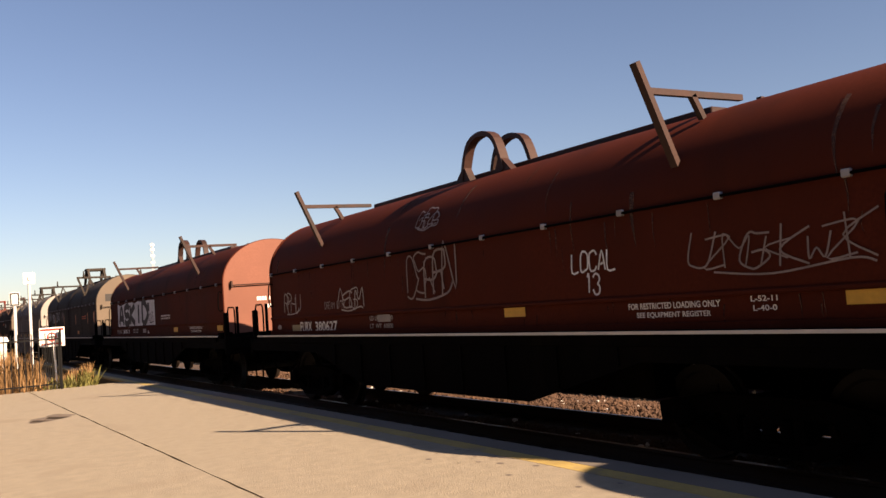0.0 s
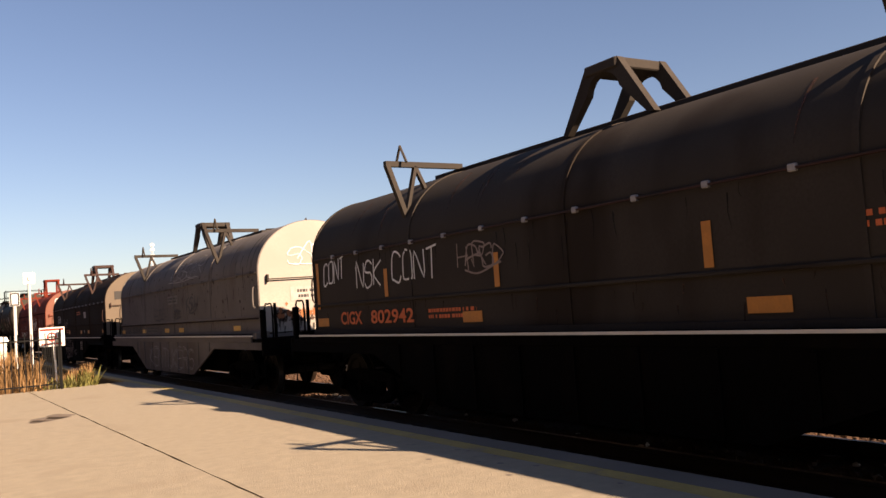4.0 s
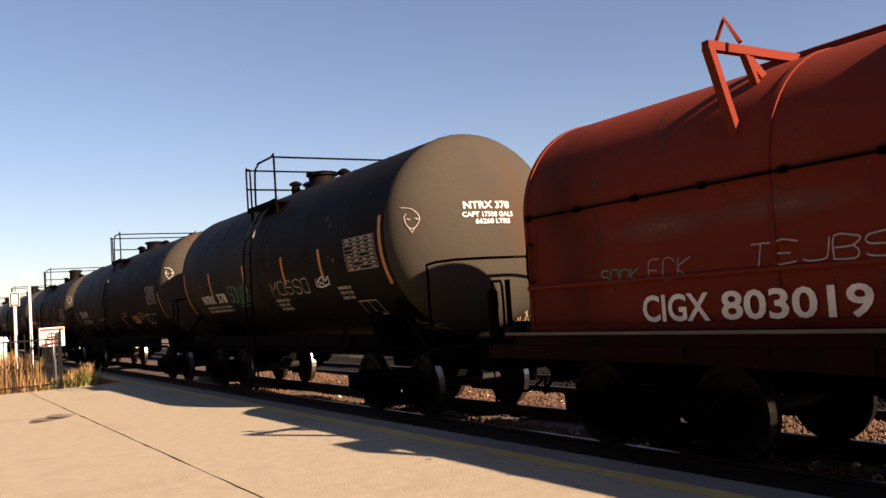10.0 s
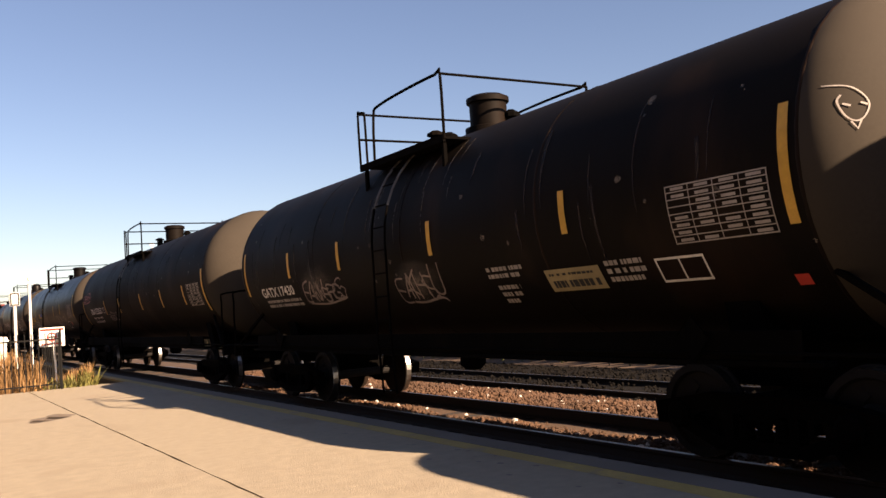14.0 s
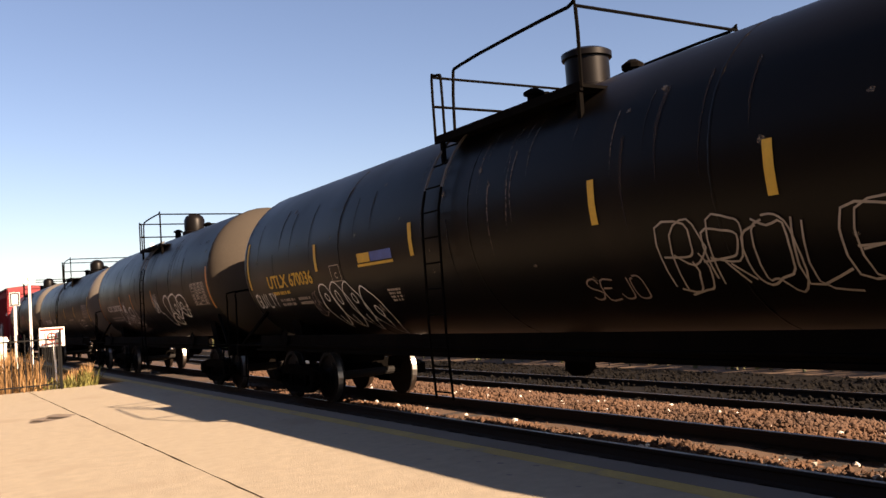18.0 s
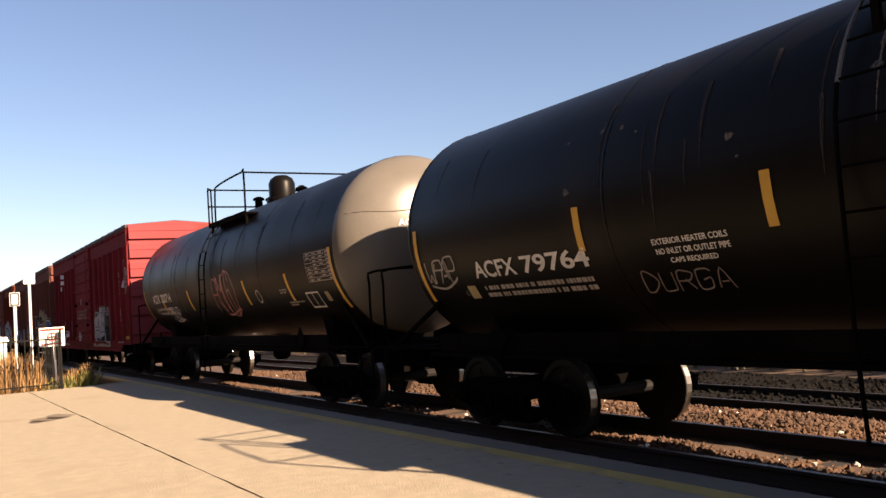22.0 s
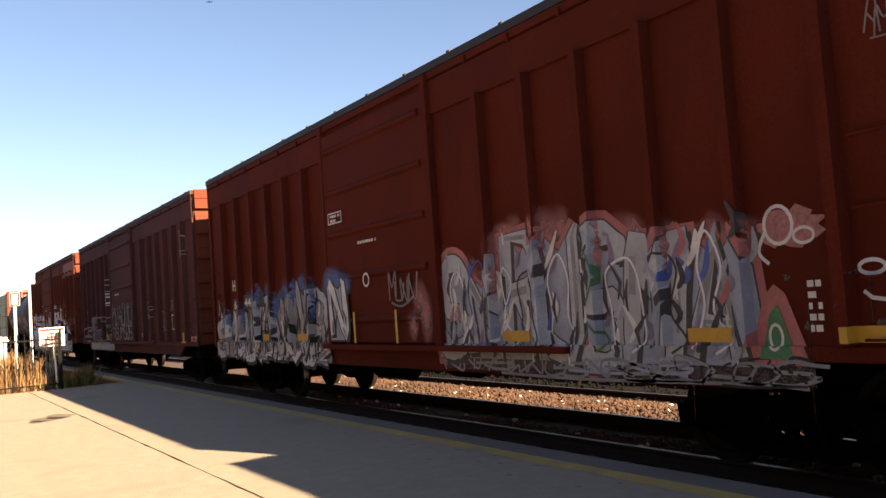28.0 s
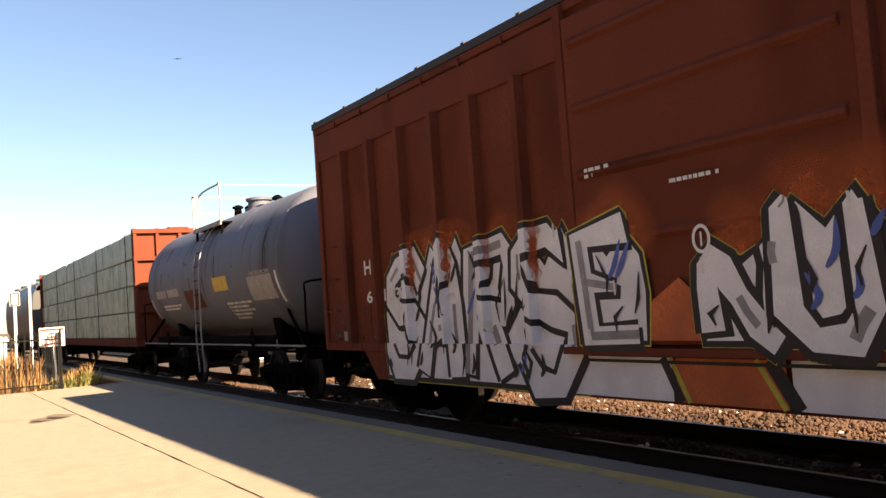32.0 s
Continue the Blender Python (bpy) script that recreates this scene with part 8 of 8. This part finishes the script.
    paint("tag", ribbon([(4.1, 1.85), (4.0, 2.05), (3.9, 1.85), (4.1, 1.85)], 0.015), M_DULL, r, s, 0.009)
    paint("notice", outline(2.0, 2.45, 1.45, 1.85, 0.03) + rect(2.2, 2.22, 1.47, 1.83), M_LETTER, r, s, 0.008)
    part("patch_panel", boxed(-1.535, -1.5, 3.75, 4.45, 1.35, 1.95, bevel=0.006), M_BOXB, r)
    reflector(r, s, 1.25, 1.24, 0.42, 0.26, M_REFL)
    reflector(r, s, 15.6, 1.2, 0.2, 0.1, M_RED)
    reflector(r, s, 15.78, 1.2, 0.12, 0.1, M_LETTER)
    for y, z in ((14.8, 1.17), (12.15, 1.2), (10.5, 1.33), (5.57, 1.34)):
        reflector(r, s, y, z, 0.47, 0.13)
    for y in (4.76, 0.45):
        reflector(r, s, y, 1.21, 0.26, 0.12, M_RED)
        for q in (-0.18, 0.18):
            reflector(r, s, y + q, 1.21, 0.09, 0.12, M_LETTER)
    r, s, d = boxcar(311.75, 16.35, M_BOXO, M_BOXO, "reddish-brown boxcar with bold white, black and orange graffiti", door=(6.7, 9.85), low=0.62)
    wild(r, s, 6.5, 1.3, 0.72, 2.8, 6, 55, M_CHALK, M_LIME, 0.09, ((M_INK, 26), (M_SKYB, 4)), 0.25, "SEKAMA", M_CHALK, M_MIST_ORANGE, 0.27, 0.08, (2.5, 2.8, 2.83, 2.7, 2.5, 1.9), None, 0.34)
    wild(r, d, 8.2, 6.65, 1.2, 2.3, 2, 56, M_CHALK, M_LIME, 0.085, ((M_BLUE, 4),), 0.2, "NU", M_CHALK, M_MIST_ORANGE, 0.3, 0.075, (2.0, 2.3), None, 0.34)
    wild(r, s, 14.12, 9.98, 0.7, 2.5, 4, 57, M_CHALK, M_LIME, 0.085, ((M_BLUE, 6), (M_INK, 18)), 0.2, "SARS", M_CHALK, M_MIST_ORANGE, 0.3, 0.07, (2.4, 2.54, 2.4, 2.5), None, 0.3)
    wild(r, d, 9.8, 8.98, 1.2, 2.35, 1, 59, M_CHALK, M_LIME, 0.07, ((M_BLUE, 2),), 0.2, "E", M_CHALK, M_MIST_ORANGE, 0.3, 0.05, (2.33,), None, 0.3)
    paint("overspray", [[(8.95, 1.2), (8.95, 1.5), (8.5, 1.75), (8.2, 1.5), (7.9, 1.2)]], M_FLAME, r, d, 0.004)
    paint("graffiti", rect(8.75, 10.1, 0.65, 1.04), M_CHALK, r, s, 0.008)
    paint("graffiti", rect(7.55, 8.7, 0.65, 1.04), M_FLAME, r, s, 0.008)
    paint("graffiti", rect(6.4, 7.5, 0.65, 1.04), M_CHALK, r, s, 0.008)
    paint("graffiti", ribbon([(8.85, 1.04), (8.65, 0.65)], 0.09) + ribbon([(7.7, 1.04), (7.45, 0.65)], 0.13) + ribbon([(6.4, 1.0), (10.1, 1.0)], 0.03), M_INK, r, s, 0.011)
    paint("graffiti", ribbon([(8.76, 1.04), (8.56, 0.65)], 0.05) + ribbon([(7.83, 1.04), (7.58, 0.65)], 0.05), M_LIME, r, s, 0.010)
    stencil(r, s, "HS", 14.85, 2.16, 0.42, 0.22)
    stencil(r, s, "62", 14.81, 1.74, 0.38, 0.18)
    stencil(r, s, "103", 14.22, 1.75, 0.5, 0.18, None, "car_number", 0.026)
    paint("paint_patch", [[(0.13, 3.95), (0.13, 4.03), (2.6, 4.03), (2.6, 3.86), (1.7, 3.92), (1.5, 3.84), (0.7, 3.9)]], M_TANRED, r, s, 0.006)
    part("letterboard_patch", boxed(-1.541, -1.534, 0.13, 2.8, 4.06, 4.46), M_TANRED, r, "lighter tan-red part of the letterboard")
    paint("paint_patch", rect(0.86, 1.66, 1.71, 2.03), M_BOXB, r, s, 0.006)
    small_print(r, s, 1.62, 1.93, [0.7, 0.65], M_DULL, 0.04, 0.009)
    small_print(r, d, 9.6, 2.85, [0.35, 0.12], M_LETTER, 0.035, 0.02)
    small_print(r, d, 8.5, 2.58, [0.55], M_LETTER, 0.035, 0.02)
    paint("mark", ring_polys(8.19, 2.06, 0.085, 0.11, 0.03) + rect(8.18, 8.2, 2.0, 2.12), M_CHALK, r, d, 0.03)
    tag(r, s, 1.2, 0.4, 1.9, 2.1, 90, M_GHOST, 0.03, 5)
    reflector(r, s, 0.4, 1.21, 0.3, 0.1, M_RED)
    reflector(r, s, 0.17, 1.21, 0.14, 0.1, M_LETTER)
    reflector(r, s, 15.5, 1.25, 0.36, 0.14, M_DULL)
    r, s, e = tank_car(330.2, 10.2, M_TANKG, "blue-grey tank car with white railings and small labels", zc=2.7, walk_y=(4.0, 6.2), dome="flat", ladder=5.0, ys=(), rail_mat=M_GREYP, stripes=(2.1, 2.2), stripe_mat=M_LETTER)
    for ya, yb in ((8.4, 9.42), (7.14, 8.2)):
        paint("notice", rect(ya, yb, 2.3, 2.5), M_DULL, r, s, 0.009)
    small_print(r, s, 9.0, 2.05, [1.8, 1.5], M_LETTER)
    paint("notice", rect(5.16, 6.6, 1.95, 2.4), M_BOXB, r, s, 0.009)
    paint("notice", rect(3.09, 4.11, 2.27, 2.58), M_GOLD, r, s, 0.009)
    paint("notice", rect(0.4, 1.8, 1.98, 2.46), M_DULL, r, s, 0.009)
    small_print(r, s, 3.6, 1.95, [1.6, 1.3, 1.5, 1.2, 0.9], M_LETTER)
    lumber_car(342.6, 22.7)
    hopper_car(367.4, 17.5)


ground()
platform()
track(TRACK_X, "main railway track with rusty rails on dark ties")
track(11.95, "second railway track sunk in a black bed", 0.2)
stones("ballast", M_STONE, 52000, [(8.15, 10.75, 2, 28, -0.47, 0.13), (6.75, 7.9, 3, 24, -0.4, 0.05), (5.5, 6.4, 3, 18, -0.47, 0.02)], (0.016, 0.046), 1, "brown crushed-stone ballast between the tracks")
stones("pale_ballast", M_PALE, 150, [(8.3, 10.7, 3, 24, -0.45, 0.14), (6.8, 7.9, 3, 20, -0.37, 0.05)], (0.02, 0.045), 2, "scattered pale stones among the ballast")
stones("black_ballast", M_BLACKBED, 5000, [(10.8, 15.3, 3, 26, -0.5, 0.02)], (0.02, 0.05), 8, "black stones round the second track")
blades("reed_bank", M_REED, 15000, (16.2, 23.0, -6, 62), (1.5, 2.7), 3, "bank of tall brown reeds and dry grass beyond the tracks", 0.035, lambda x, y: -0.2 + (x - 17.0) * 0.12)
blades("reed_undergrowth", M_LEAF, 4000, (15.6, 22.0, -6, 62), (0.4, 1.2), 4, "green undergrowth among the reeds", 0.04, lambda x, y: -0.3 + (x - 17.0) * 0.12)
blades("fence_grass", M_DRY, 4200, (-2.0, 2.9, 23.75, 26.5), (0.65, 1.35), 5, "dry straw-coloured grass along the fence", 0.012, lambda x, y: -0.25)
blades("weed_clump", M_DRY, 500, (3.2, 4.0, 24.1, 25.3), (0.5, 1.1), 6, "clump of dry reddish weeds at the platform end", 0.014, lambda x, y: -0.25)
blades("weed_leaves", M_WEED, 1400, (2.7, 4.0, 23.85, 25.0), (0.3, 0.85), 7, "low green weeds at the platform end", 0.025, lambda x, y: -0.25, 0.6)
warehouse()
light_blocking_walls()
picket_fence()
warning_sign()
pole_sign("speed_sign", 2.49, 27.0, 2.22, 2.6, 0.26, "", "white square trackside sign with a dark border on a pole")
pole_sign("letter_sign", 3.09, 29.0, 2.92, 3.26, 0.32, "L", "white square sign with the letter L on a tall pole")
antenna_mast()
white_cabinet()
BIRD = bird()
train_coils()
train_tanks()
train_boxcars()


def close_up(root, lead):
    """Sets every part of a car at its place along the train; trucks and other repeats keep their shape."""
    start, done = float(along(lead)), set()
    for ob in root.children_recursive:
        if ob.parent is not root and ob.parent.location.y:
            continue
        if ob.location.y:
            ob.location.y = float(along(lead + ob.location.y)) - start
        elif ob.data and ob.data.name not in done:
            done.add(ob.data.name)
            co = np.empty(len(ob.data.vertices) * 3, dtype=np.float32)
            ob.data.vertices.foreach_get("co", co)
            co[1::3] = along(lead + co[1::3]) - start
            ob.data.vertices.foreach_set("co", co)
            ob.data.update()


def motions():
    """The train rolls past, its wheels turn, and a bird crosses the sky."""
    for root, lead in CARS:
        close_up(root, lead)
        walk(root, [(t, pose(TRACK_X, float(along(lead)) - rolled(t), RAIL_Z)) for t in range(33)])
    steps = [k / 15 for k in range(481)]
    turns = [(t, math.degrees(rolled(t) / WHEEL_R)) for t in steps]
    for w, y in WHEELSETS:
        walk(w, [(t, pose(0, y, WHEEL_R, a)) for t, a in turns])
    walk(BIRD, [(0, pose(36.2, 52, 52, 0, 0, 150)), (24, pose(20.6, 57, 27.5, 0, 0, 150)), (28, pose(18.2, 57.9, 23.3, 0, 0, 150)), (30, pose(17.2, 58.6, 21.4, 0, 0, 155)), (32, pose(16.2, 59.3, 19.5, 0, 0, 150))])


motions()
